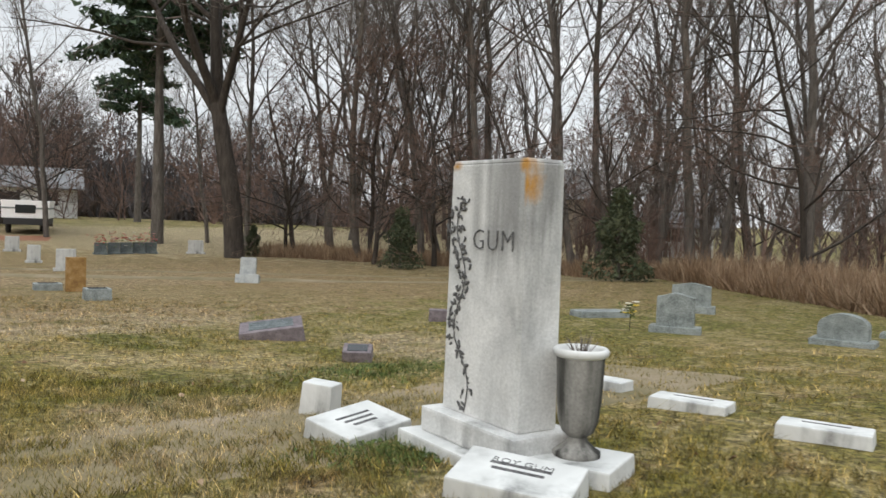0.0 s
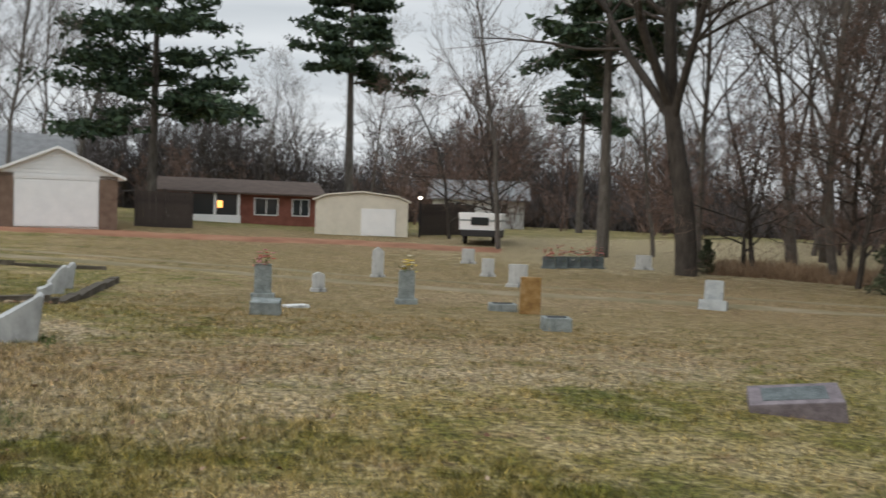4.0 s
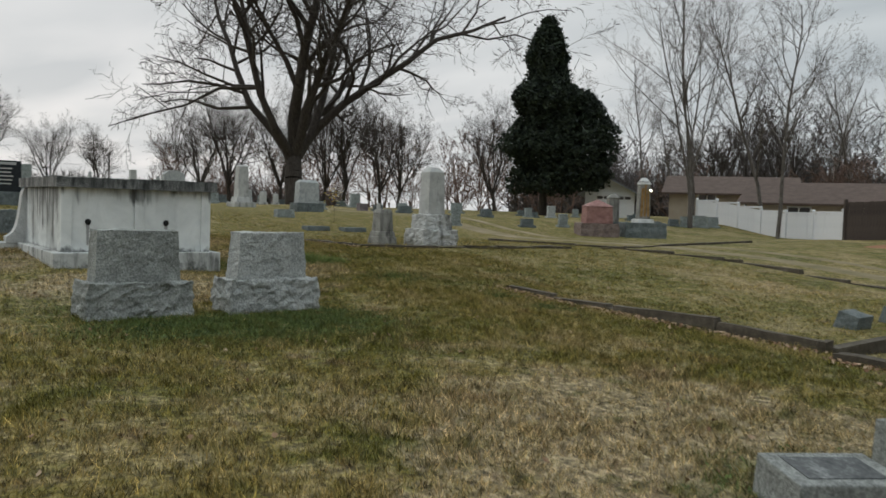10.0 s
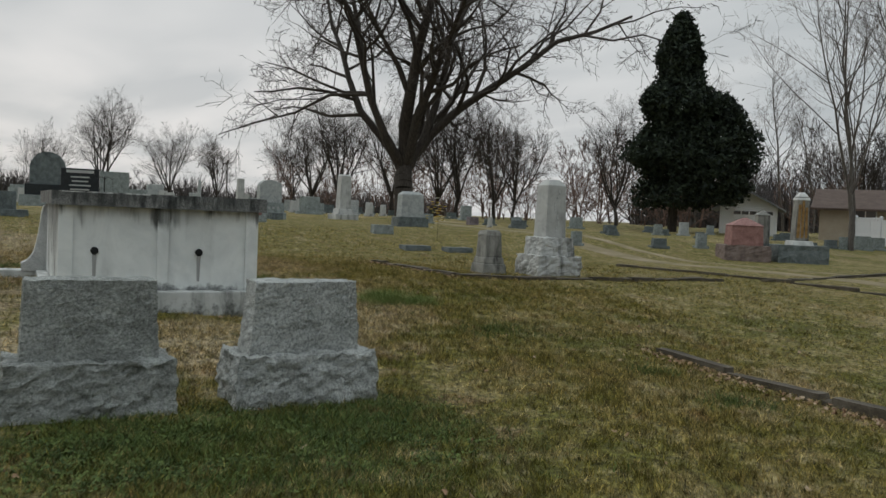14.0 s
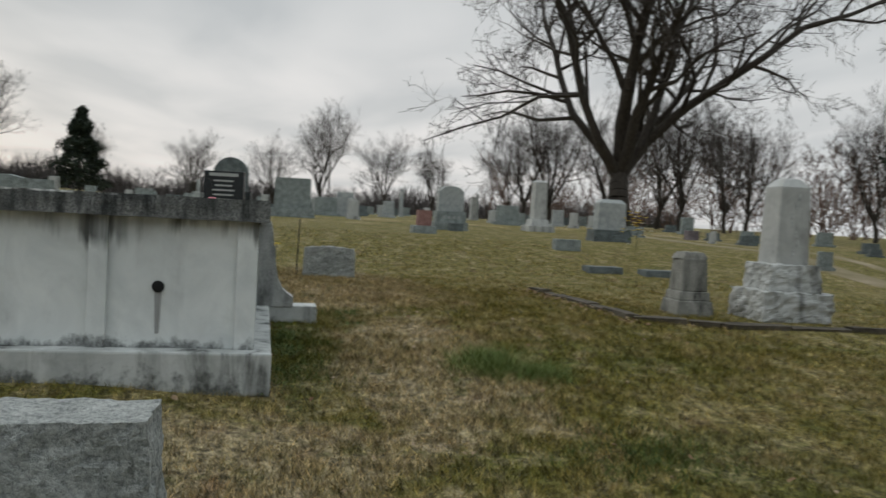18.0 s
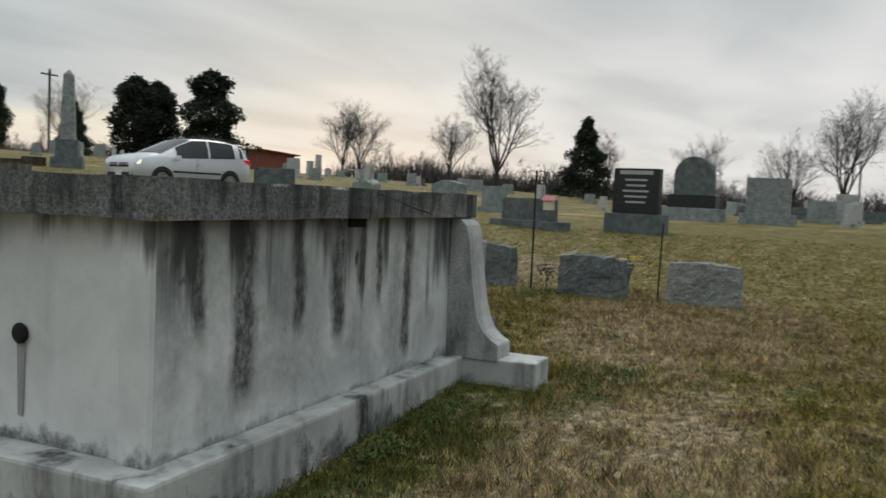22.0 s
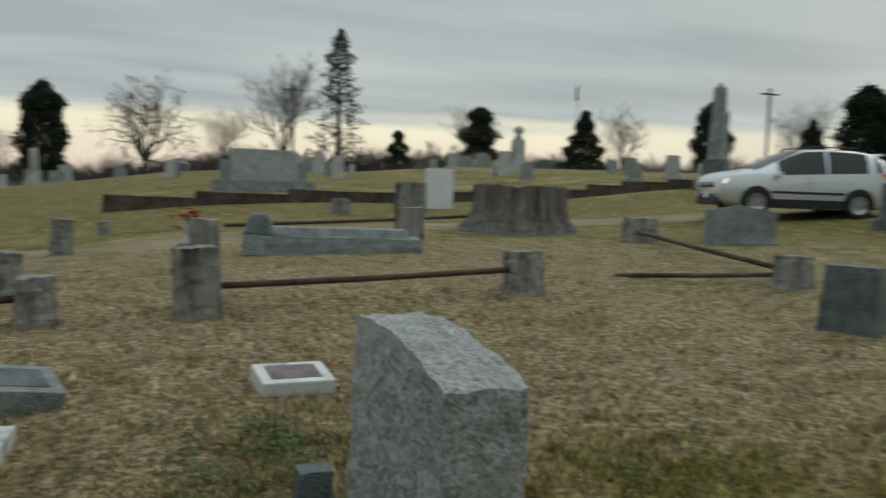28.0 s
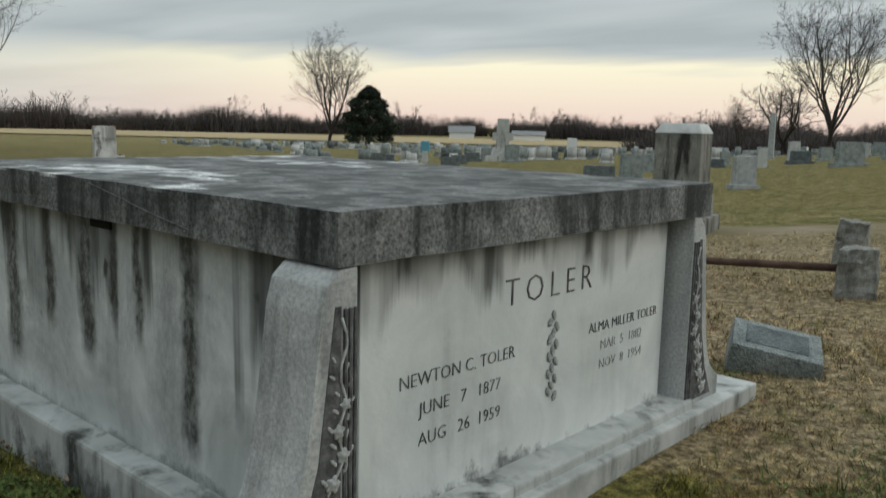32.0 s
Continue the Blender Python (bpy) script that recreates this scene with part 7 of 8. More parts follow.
# ---- trees ----
W_TALL = [bare_tree_meshes(10 + k, 18 + k, 0.155 + 0.015 * k, M_BARK, M_TWIG, thin=0.008, fork=0.24 + 0.05 * (k % 3), counts=(18, 7, 6, 4), reach=0.38, up=0.30, angle=(42, 40, 40, 40), wob=0.075, bend=0.06 * (k - 1.5)) for k in range(4)]
W_FORK = [bare_tree_meshes(20 + k, 18, 0.20, M_BARK, M_TWIG, thin=0.008, counts=(1, 9, 6, 5), leaders=3 + k, clear=0.30 - 0.08 * k, spread=16, up=0.30, angle=(0, 40, 40, 40), wob=0.07) for k in range(2)]
W_RUSSET = [bare_tree_meshes(30 + k, 10 + 2 * k, 0.14, M_BARK_D, M_TWIG_R, thin=0.008, fork=0.10, counts=(18, 8, 6, 4), reach=0.5, up=0.10, angle=(60, 48, 45, 40), wob=0.10) for k in range(2)]
W_SPREAD = [bare_tree_meshes(50 + k, 13, 0.30, M_BARK_D, M_TWIG_D, thin=0.011, counts=(1, 11, 8, 8), leaders=7, clear=0.22, spread=17 + 8 * k, up=0.22, angle=(0, 40, 42, 42), wob=0.075) for k in range(2)]
W_BUSH = bare_tree_meshes(70, 7, 0.24, M_BARK_D, M_TWIG_D, thin=0.014, counts=(1, 8, 7, 4), leaders=9, clear=0.22, spread=42, up=0.10, angle=(0, 46, 45, 40), wob=0.13)

rng_t = np.random.default_rng(21)
# the wood in the east, behind a straight brushy edge
edge = [(40.2, -11.5), (40.5, -9), (46, 1.5), (46.5, 9), (42.5, 15), (39.5, 18)]
cent = []
for k in range(80):
    s = rng_t.uniform(0, len(edge) - 1.001)
    i = int(s)
    ex, ey = (edge[i][j] + (edge[i + 1][j] - edge[i][j]) * (s - i) for j in (0, 1))
    dpt = 1.5 + 40 * rng_t.uniform(0, 1) ** 1.5
    nxt, nyt = (edge[i + 1][1] - edge[i][1]), -(edge[i + 1][0] - edge[i][0])
    nn = math.hypot(nxt, nyt)
    x, y = ex + nxt / nn * dpt, ey + nyt / nn * dpt
    if any((x - a) ** 2 + (y - b) ** 2 < 3.2 for a, b in cent):
        continue
    cent.append((x, y))
    kind = rng_t.integers(0, 10)
    if kind < 8:
        bare_tree((W_TALL + W_FORK)[k % 6], x, y, "tall slim bare hardwood in a winter wood", rng_t.uniform(0.75, 1.15), rng_t.uniform(0, 360), lean=(rng_t.uniform(-4, 4), rng_t.uniform(-4, 4)), group="wood trees")
    else:
        bare_tree(W_RUSSET[k % 2], x, y, "low twiggy russet tree at the wood's edge", rng_t.uniform(0.55, 0.9), rng_t.uniform(0, 360), group="wood trees")
bare_tree(bare_tree_meshes(91, 17, 0.44, M_BARK_D, M_TWIG, counts=(1, 10, 7, 6), leaders=6, clear=0.40, spread=26, up=0.2, angle=(0, 46, 44, 42), wob=0.06), 38.4, 17.2, "massive old bare oak with ivy-dark limbs", 1.0, 40)
for x, y, s in ((42.5, 13.0, 0.8), (44.5, 11.5, 0.85), (45.0, 7.5, 0.75), (41.6, 18.5, 0.7), (47.5, 4.6, 0.8)):
    bare_tree(W_RUSSET[int(s * 100) % 2], x, y, "twiggy russet tree at the wood's edge", s, x * 31, group="edge trees")
for x, y, s in ((43.3, 15.2, 0.85), (46, 10, 1.0), (48, 7, 1.05), (41, 21, 0.9), (50, 3, 1.1), (49, -2, 1.1), (46, -7, 1.05), (44, -13, 1.1)):
    bare_tree(W_TALL[int(x) % 4], x, y, "tall slim bare hardwood at the wood's edge", s, y * 40, group="edge trees")
P_A = pine_meshes(5, 20, M_PINE, M_BARK, 0.26, 0.27, 22, 5, 0.30, 17)
P_B = pine_meshes(6, 21, M_PINE, M_BARK, 0.46, 0.20, 17, 5, 0.28, 15)
evergreen("pine_tree", P_A, 16.2, 42.0, "tall dark pine with layered boughs", 1.0, 30)
evergreen("pine_tree", P_B, 28.6, 46.5, "slim tall pine with a high crown", 1.0, 120)
evergreen("pine_tree", P_B, 47.0, 50.0, "tall dark pine behind the houses", 0.8, 60)
evergreen("pine_tree", P_B, 38.3, 25.0, "slim tall pine with sparse high boughs", 0.88, 200)
bare_tree(W_TALL[1], 34.0, 27.6, "tall straight bare tree on the open lawn", 0.8, 10)
bare_tree(W_TALL[2], 41.2, 25.6, "tall slim bare tree beside the pine", 0.6, 70)
bare_tree(W_RUSSET[1], 33.0, 34.0, "reddish twiggy tree behind the camper", 0.8, 20)
bare_tree(W_RUSSET[0], 35.0, 31.8, "dark reddish twiggy tree near the camper", 0.85, 75)
bare_tree(W_RUSSET[0], 36.8, 36.5, "dark reddish twiggy tree on the lawn", 0.9, 140)
cedar = conifer_meshes(7, 2.9, 2.3, lambda f: (1 - f) ** 0.5 * (0.75 + 0.25 * math.sin(f * 14)), M_CEDAR, M_BARK, 1100, 0.10, 4, 0.5, 0.0)
evergreen("cedar_bush", cedar, 44.0, 1.8, "olive-green wild cedar bush at the wood's edge", 1.0, 0)
evergreen("cedar_bush", cedar, 42.0, 10.6, "dark wild cedar bush behind a headstone", 0.8, 90)
evergreen("cedar_bush", cedar, 44.0, 8.8, "dark wild cedar bush behind a headstone", 0.7, 160)
evergreen("cedar_bush", cedar, 39.8, 18.2, "ivy-dark bush at the foot of the oak", 0.45, 10)
# north side bare trees
for x, y, s, v in ((-10.6, 31.6, 0.62, 0), (-12.4, 34.0, 0.6, 2), (-9.0, 36.0, 0.55, 3), (-6.6, 33.5, 0.6, 1), (7.0, 30.0, 0.66, 2), (8.9, 31.4, 0.68, 3), (7.9, 33.2, 0.6, 0), (10.0, 34.5, 0.7, 1)):
    bare_tree((W_FORK[1], W_TALL[1], W_FORK[0], W_TALL[3])[v], x, y, "slim bare tree along the north fence", s * 1.12, x * 57, group="fence trees")
for k in range(30):
    x = -60 + 4.6 * k + rng_t.uniform(-2, 2)
    y = 66 + rng_t.uniform(-8, 22) + 0.12 * abs(x)
    bare_tree((W_TALL + W_SPREAD)[k % 6], x, y, "bare tree in the hazy woods behind the houses", rng_t.uniform(0.6, 0.95), rng_t.uniform(0, 360), group="back trees")
jun = conifer_meshes(8, 13.4, 7.3, lambda f: (1 - f) ** 0.62 * min(1.0, 0.62 + 1.6 * f) * (0.84 + 0.16 * math.sin(f * 23 + 1)), M_JUNIPER, M_BARK_D, 9000, 0.18, 5, 0.42, 0.11)
jun_side = conifer_meshes(18, 8.4, 6.4, lambda f: (1 - f) ** 0.42 * min(1.0, 0.5 + 1.3 * f), M_JUNIPER, M_BARK_D, 4200, 0.18, 5, 0.35, 0.22)
juniper = evergreen("juniper_tree", jun, -24.9, 33.8, "large black-green juniper with a broad irregular cone", 1.0, 0)
tagged(part("side_crown", jun_side[1], None, juniper, at=(1.55, 1.75, 0.0)), "lower shoulder of dark foliage", kind="stuff")
OAKW = bare_tree_meshes(123, 20, 0.78, M_BARK_D, M_TWIG_D, thin=0.017, counts=(1, 12, 8, 7, 2), leaders=8, clear=0.19, spread=25, up=0.13, angle=(0, 46, 46, 46, 40), wob=0.11)
bare_tree(OAKW, -46.5, 25.4, "huge spreading bare oak on the ridge", 1.18, 60)
for x, y, s, v in ((-58, 24, 0.7, 0), (-62, 31, 0.75, 1), (-52, 33, 0.7, 0), (-66, 38, 0.8, 1), (-44, 34, 0.55, 1), (-57, 40, 0.7, 0), (-38, 40, 0.6, 1), (-72, 26, 0.7, 1)):
    bare_tree(W_SPREAD[v], x, y, "bare tree on the ridge behind the graves", s, x * 17, group="ridge trees")
for x, y, s in ((-70.3, -24.9, 0.80), (-84, 6, 0.75), (-90, 14, 0.6), (-95, 1, 0.55), (-100, 22, 0.6), (-88, -8, 0.5), (-80, -34, 0.5), (-74, -42, 0.5), (-92, 30, 0.6), (-96, -20, 0.5), (-84, -50, 0.55)):
    bare_tree(W_SPREAD[int(-x) % 2], x, y, "bare rounded tree far over the graves", s, x * 13, group="far trees")
COL = lambda f: math.sin(min(1.0, f * 1.5 + 0.28) * math.pi * 0.62) * math.sqrt(max(0.0, 1 - f ** 3)) * (0.9 + 0.1 * math.sin(f * 17))
cypm = conifer_meshes(9, 9.0, 4.8, COL, M_JUNIPER, M_BARK_D, 3000, 0.20, 5, 0.5, 0.05)
spm = conifer_meshes(12, 8.5, 7.0, lambda f: (1 - f) ** 0.75 * (0.8 + 0.2 * math.sin(f * 26)), M_JUNIPER, M_BARK_D, 2200, 0.22, 5, 0.5, 0.04)
lump = conifer_meshes(17, 8.0, 6.6, lambda f: (1 - f) ** 0.45 * (0.72 + 0.28 * math.sin(f * 15 + 0.6)), M_JUNIPER, M_BARK_D, 3000, 0.19, 5, 0.22, 0.16)
for x, y, h, kind in ((-49.9, -50.8, 8.3, 0), (-52.8, -51.0, 8.2, 0), (-52.5, -44.9, 9.4, 2), (-40.5, -56.8, 6.6, 0), (-31.4, -61, 5.6, 1), (-25.1, -69, 6.4, 2), (-72.7, -16.9, 7.6, 1), (11.9, -79.5, 9.0, 0), (-17.5, -68, 3.2, 2), (-60, -68.7, 6.0, 1)):
    me, full = ((cypm, 9.0), (spm, 8.5), (lump, 8.0))[kind]
    far_tree = evergreen("cedar_tree" if kind == 1 else "cypress_tree", me, x, y, "dark dense evergreen far over the graves", h / full, x * 9, group="far evergreens")
    far_tree.scale.z *= 0.84 if -56 < x < -24 else 1.0
broad = conifer_meshes(27, 9.0, 9.4, lambda f: min(1.0, 0.80 + 0.6 * f) * min(1.0, 1.5 * (1 - f)) ** 0.62 * (0.88 + 0.12 * math.sin(f * 29)), M_JUNIPER, M_BARK_D, 4200, 0.22, 5, 0.34, 0.09)
evergreen("cedar_tree", broad, 94, -86.5, "dark broad evergreen beside a bare field tree", 1.0, 40)
tall = conifer_meshes(14, 17, 8.6, lambda f: (1 - f) ** 0.6 * (0.75 + 0.25 * math.sin(f * 50)), M_TWIG_D, M_BARK_D, 1700, 0.22, 3, 0.3, 0.10)
evergreen("larch_tree", tall, -13.2, -73, "tall thin bare conifer on the skyline", 0.74, 0)
bare_tree(W_SPREAD[0], -8.4, -74, "bare tree beside the tall conifer", 0.62, 30)
bare_tree(W_BUSH, 2.9, -69, "low gnarled bare tree with a wide crown", 1.0, 0)
bare_tree(W_SPREAD[1], 27.0, -88, "tall bare tree on the southern skyline", 1.02, 10)
bare_tree(W_BUSH, 31.5, -87, "rounded bare tree beside a taller one", 1.1, 50)
bare_tree(W_SPREAD[1], 98, -82, "large bare tree in the low field", 1.05, 80)
for x, y, s in ((-30, -86, 0.45), (-45, -80, 0.45), (-4, -84, 0.4), (20, -96, 0.45), (38, -92, 0.4), (-60, -70, 0.5)):
    bare_tree(W_SPREAD[int(abs(x)) % 2], x, y, "small bare tree on the skyline", s, x * 7, group="skyline trees")


def ribbon_tree(seed, thin=0.0035, **kw):
    """A light tree of flat ribbons for far woods: vertices and quads, 1 m high."""
    rng = np.random.default_rng(seed)
    return ribbons(rng, [(*x[:6], max(x[6], thin), max(x[7], thin * 0.7)) for lv in grow(rng, 1.0, 0.016, **kw) for x in lv])


RIBBON = [ribbon_tree(200 + k, fork=0.2, counts=(10, 4, 4), reach=0.42, up=0.3, angle=(44, 42, 40), wob=0.08) for k in range(3)] + [ribbon_tree(210, 0.003, counts=(1, 6, 5), leaders=6, clear=0.2, spread=34, wob=0.08, up=0.15)]
SLIM = [ribbon_tree(220 + k, 0.0011, fork=0.22, counts=(15, 6, 4), reach=0.34, up=0.45, angle=(40, 44, 42), wob=0.07) for k in range(4)]


def far_wood(label, a, b, depth, h, n, seed, mat, kinds=RIBBON):
    """A far winter wood: many light bare trees in one mesh, uneven in height and spacing."""
    rng = np.random.default_rng(seed)
    L = math.hypot(b[0] - a[0], b[1] - a[1])
    nx_, ny_ = (b[1] - a[1]) / L, -(b[0] - a[0]) / L
    vs, fs, off = [], [], 0
    for k in range(n):
        s, dd = rng.uniform(0, 1), rng.uniform(0, depth)
        x, y = a[0] + (b[0] - a[0]) * s + nx_ * dd, a[1] + (b[1] - a[1]) * s + ny_ * dd
        v, f = kinds[k % 4]
        hh = h * rng.uniform(0.5, 1.15) * (0.8 + 0.2 * math.sin(s * 31 + seed))
        an = rng.uniform(0, 6.28)
        rot = np.array([[math.cos(an), -math.sin(an), 0], [math.sin(an), math.cos(an), 0], [0, 0, 1]])
        vs.append((v @ rot.T) * [hh * rng.uniform(0.8, 1.2), hh, hh] + [x, y, gz(x, y) - 0.3])
        fs.append(f + off)
        off += len(v)
    return tagged(new("far_wood", from_arrays(np.concatenate(vs), np.concatenate(fs), mat)), label, "woods", kind="stuff")


far_wood("brown winter wood along the eastern edge", (52, -13), (54, 40), 34, 15, 140, 1, M_TWIG, SLIM)
far_wood("low undergrowth inside the eastern wood", (46, -9), (50, 34), 14, 5.0, 120, 8, M_TWIG_R, SLIM)
far_wood("hazy winter woods behind the northern houses", (80, 70), (-90, 80), 30, 16, 300, 2, M_FAR)
far_wood("dark winter trees behind the camper and the shed", (66, 34), (30, 62), 16, 10, 45, 12, M_TWIG_R)
far_wood("russet garden trees behind the northern fences", (50, 56), (-40, 56), 12, 6.5, 60, 9, M_TWIG_R)
far_wood("dense brown woods behind the great oak", (-48, 58), (-88, 26), 16, 11, 75, 13, M_TWIG_R)
far_wood("low winter trees on the western ridge", (-118, 70), (-112, -70), 26, 7, 110, 3, M_FAR)
far_wood("dark winter woods across the southern fields", (-150, -300), (250, -300), 50, 13, 260, 4, M_FAR)
far_wood("dark winter woods across the eastern fields", (250, -300), (330, 60), 50, 14, 260, 5, M_FAR)
far_wood("low winter trees on the south-western skyline", (-112, -80), (10, -120), 20, 5.5, 150, 6, M_FAR)
far_wood("low winter trees on the southern skyline", (10, -118), (80, -135), 20, 6.0, 90, 7, M_FAR)
strip("field", [(330, -20), (250, -120), (150, -215), (60, -262)], 90, M_FIELD, "pale stubble field beyond the graves", 0.3, ragged=0.1, category="field")


def brush(label, a, b, depth, h, n, seed, mat, wide=1.0, low=0.3):
    """Dead standing weeds and brambles along the wood."""
    rng = np.random.default_rng(seed)
    s, dd = rng.uniform(0, 1, n), np.abs(rng.normal(0, depth, n))
    L = math.hypot(b[0] - a[0], b[1] - a[1])
    nx_, ny_ = (b[1] - a[1]) / L, -(b[0] - a[0]) / L
    x, y = a[0] + (b[0] - a[0]) * s + nx_ * dd, a[1] + (b[1] - a[1]) * s + ny_ * dd
    hh = h * rng.uniform(low, 1.1, n) * (0.75 + 0.25 * np.sin(s * 23) * np.sin(s * 57 + 1))
    z0 = np.array([gz(p, q) for p, q in zip(x, y)])
    lean = rng.normal(0, 0.28, (n, 2)) * h
    az = rng.uniform(0, np.pi, n)
    w = rng.uniform(0.008, 0.03, n) * wide
    dx, dy = np.cos(az) * w, np.sin(az) * w
    v = np.stack([np.stack([x - dx, y - dy, z0 - 0.05], 1), np.stack([x + dx, y + dy, z0 - 0.05], 1), np.stack([x + lean[:, 0], y + lean[:, 1], z0 + hh], 1)], 1).reshape(-1, 3)
    return tagged(new("brush", from_arrays(v, np.arange(3 * n).reshape(-1, 3), mat)), label, "brush", kind="stuff")


for k, (a, b) in enumerate(zip(edge, edge[1:])):
    L = math.hypot(b[0] - a[0], b[1] - a[1])
    brush("dead rust-brown brush along the wood", a, b, 2.4, 1.3 if k < 2 else 0.8, int(L * 900), 60 + k, M_BRUSH)

for a, b, h, n, s in (((250, -305), (335, 60), 11, 22000, 81), ((-150, -305), (250, -305), 11, 22000, 82), ((-112, -82), (10, -122), 4.5, 9000, 83), ((10, -120), (80, -137), 5, 6000, 84), ((-118, 70), (-114, -70), 5, 8000, 85), ((80, 74), (-90, 84), 9.5, 15000, 86), ((88, 26), (42, 76), 5.0, 6000, 87)):
    brush("tangled undergrowth of a far winter wood", a, b, 8.0, h, n, s, M_FAR, 11 if h > 10 else 6, 0.5)

# ---- far graves: rows of small stones on the western and southern lawns ----
FAR_MESH = []
for k, (w, h, d, m) in enumerate(((0.7, 0.75, 0.22, M_GRANITE), (1.1, 0.8, 0.25, M_GRANITE), (0.45, 0.7, 0.14, M_LIME), (0.6, 1.1, 0.3, M_LIME), (0.5, 1.9, 0.5, M_LIME), (0.9, 0.45, 0.3, M_GRANITE_D), (0.8, 1.0, 0.3, M_GRANITE_L), (0.35, 2.6, 0.35, M_GRANITE_L))):
    die = mesh_of(box(w, d, h, 0.8 if k in (4, 7) else 0.96, 0.8 if k in (4, 7) else 0.9, 0.02, 0.12), m)
    FAR_MESH.append((die, mesh_of(box(w * 1.3, d * 1.7, 0.2, 1, 1, 0.01, -0.06), m)))
FAR_LABEL = ("grey granite headstone", "wide grey granite headstone", "small weathered marble headstone", "tall weathered marble headstone", "weathered marble column", "low dark granite marker", "pale granite headstone", "slim pale obelisk")


def far_stone(x, y, k, s, rot):
    t = thing("headstone", FAR_LABEL[k] + " far over the lawn", "gravestone", x, y, rot, group="far graves")
    t.scale = (s, s, s)
    part("die", FAR_MESH[k][0], None, t)
    part("base", FAR_MESH[k][1], None, t)


rng_f = np.random.default_rng(77)


def field_of(n, x0, x1, y0, y1, rowx, weights, rot, keep=lambda x, y: True, size=1.0):
    for _ in range(n):
        x, y = rng_f.uniform(x0, x1), rng_f.uniform(y0, y1)
        x = round(x / rowx) * rowx + rng_f.normal(0, 0.2)
        if keep(x, y):
            far_stone(x, y, rng_f.choice(8, p=weights), size * rng_f.uniform(0.75, 1.2), rot + rng_f.normal(0, 4))


WT = np.array([0.2, 0.15, 0.2, 0.1, 0.06, 0.16, 0.11, 0.02])
field_of(70, -75, -30, -8, 26, 4.2, WT, 88)
field_of(70, -70, -24, -52, -10, 4.2, WT, 80, lambda x, y: abs(y + 18.5 + (x + 22) * 0.0) > 3.0 and not (x > -30 and y > -22))
field_of(60, -28, 20, -75, -33, 4.2, WT, 10)
field_of(34, -24, 4, 24, 34, 3.6, np.array([0.2, 0.12, 0.08, 0.0, 0.0, 0.56, 0.04, 0]), 70, lambda x, y: x < -10, 0.62)
field_of(22, -26, -9, 14, 27, 3.4, np.array([0.15, 0.1, 0.1, 0.0, 0.0, 0.62, 0.03, 0]), 80, size=0.6)


def far_rows(label, n, x0, x1, y0, y1, rowx, rot, keep):
    """Rows of small stones too far off to pick apart, each a block on its base, in one mesh."""
    unit = np.array([(sx, sy, z) for z in (0, 1) for sx, sy in ((-0.5, -0.5), (0.5, -0.5), (0.5, 0.5), (-0.5, 0.5))])
    quads = np.array(((3, 2, 1, 0), (4, 5, 6, 7), (0, 1, 5, 4), (1, 2, 6, 5), (2, 3, 7, 6), (3, 0, 4, 7)))
    vs, fs, ids = [], [], []
    while len(ids) < n:
        x, y = rng_f.uniform(x0, x1), rng_f.uniform(y0, y1)
        x = round(x / rowx) * rowx + rng_f.normal(0, 0.2)
        if not keep(x, y):
            continue
        k, a = rng_f.choice(4, p=(0.5, 0.2, 0.16, 0.14)), radians(rot + rng_f.normal(0, 5))
        w, d, h = rng_f.uniform(0.5, 1.25), 0.28, rng_f.uniform(0.3, 0.85)
        turn = np.array([[math.cos(a), -math.sin(a), 0], [math.sin(a), math.cos(a), 0], [0, 0, 1]])
        for size, z in (((w, d, h), 0.1), ((w * 1.3, d * 1.7, 0.2), -0.06)):
            fs.append(quads + 8 * len(fs))
            v = unit * size + [0, 0, z]
            v[4:, :2] *= 0.92
            vs.append(v @ turn.T + [x, y, gz(x, y)])
        ids.append(k)
    me = from_arrays(np.concatenate(vs), np.concatenate(fs), M_GRANITE)
    for m in (M_LIME, M_GRANITE_D, M_MARBLE):
        me.materials.append(m)
    me.polygons.foreach_set("material_index", np.repeat(np.array(ids, np.int32), 12))
    return tagged(new("far_graves", me), label, "graves", kind="stuff")


far_rows("rows of small far gravestones on the lower lawn", 330, 22, 140, -115, -30, 4.5, 50, lambda x, y: y < -22 - 0.45 * (x - 20))
field_of(30, 6, 40, -46, -18, 4.5, np.array([0.2, 0.2, 0.1, 0.05, 0.0, 0.4, 0.05, 0]), 50, lambda x, y: y < -16 - 0.35 * x)
# stones that stand out among them
t = thing("cross_monument", "tall pale cross monument on a broad stepped base", "monument", 31.6, -40.7, 45)
part("base", box(2.2, 1.4, 0.4, 0.95, 0.95, 0.02, -0.1), M_LIME, t)
part("plinth", box(1.5, 1.0, 0.5, 0.8, 0.8, 0.02, 0.3), M_LIME, t)
part("shaft", box(0.8, 0.6, 1.9, 0.88, 0.88, 0.02, 0.78), M_LIME, t)
part("arm", box(1.3, 0.5, 0.5, 1, 1, 0.02, 1.3), M_LIME, t)
part("body", box(0.9, 0.7, 1.2, 0.96, 0.96, 0.03, -0.05), M_BLUEP, thing("utility_box", "pale blue painted box among the graves", "utility box", 56.9, -60.1, 40))
part("board", box(1.6, 0.1, 2.2, 1, 1, 0.02, -0.1), M_WHITEP, thing("white_board", "white painted board far among the graves", "sign board", 78, -118, 35))
t = thing("obelisk_monument", "tall grey granite obelisk on a stepped base", "monument", -20.6, -26.8, 42)
part("base", box(1.3, 1.3, 0.55, 0.97, 0.97, 0.02, -0.1), M_GRANITE_D, t)
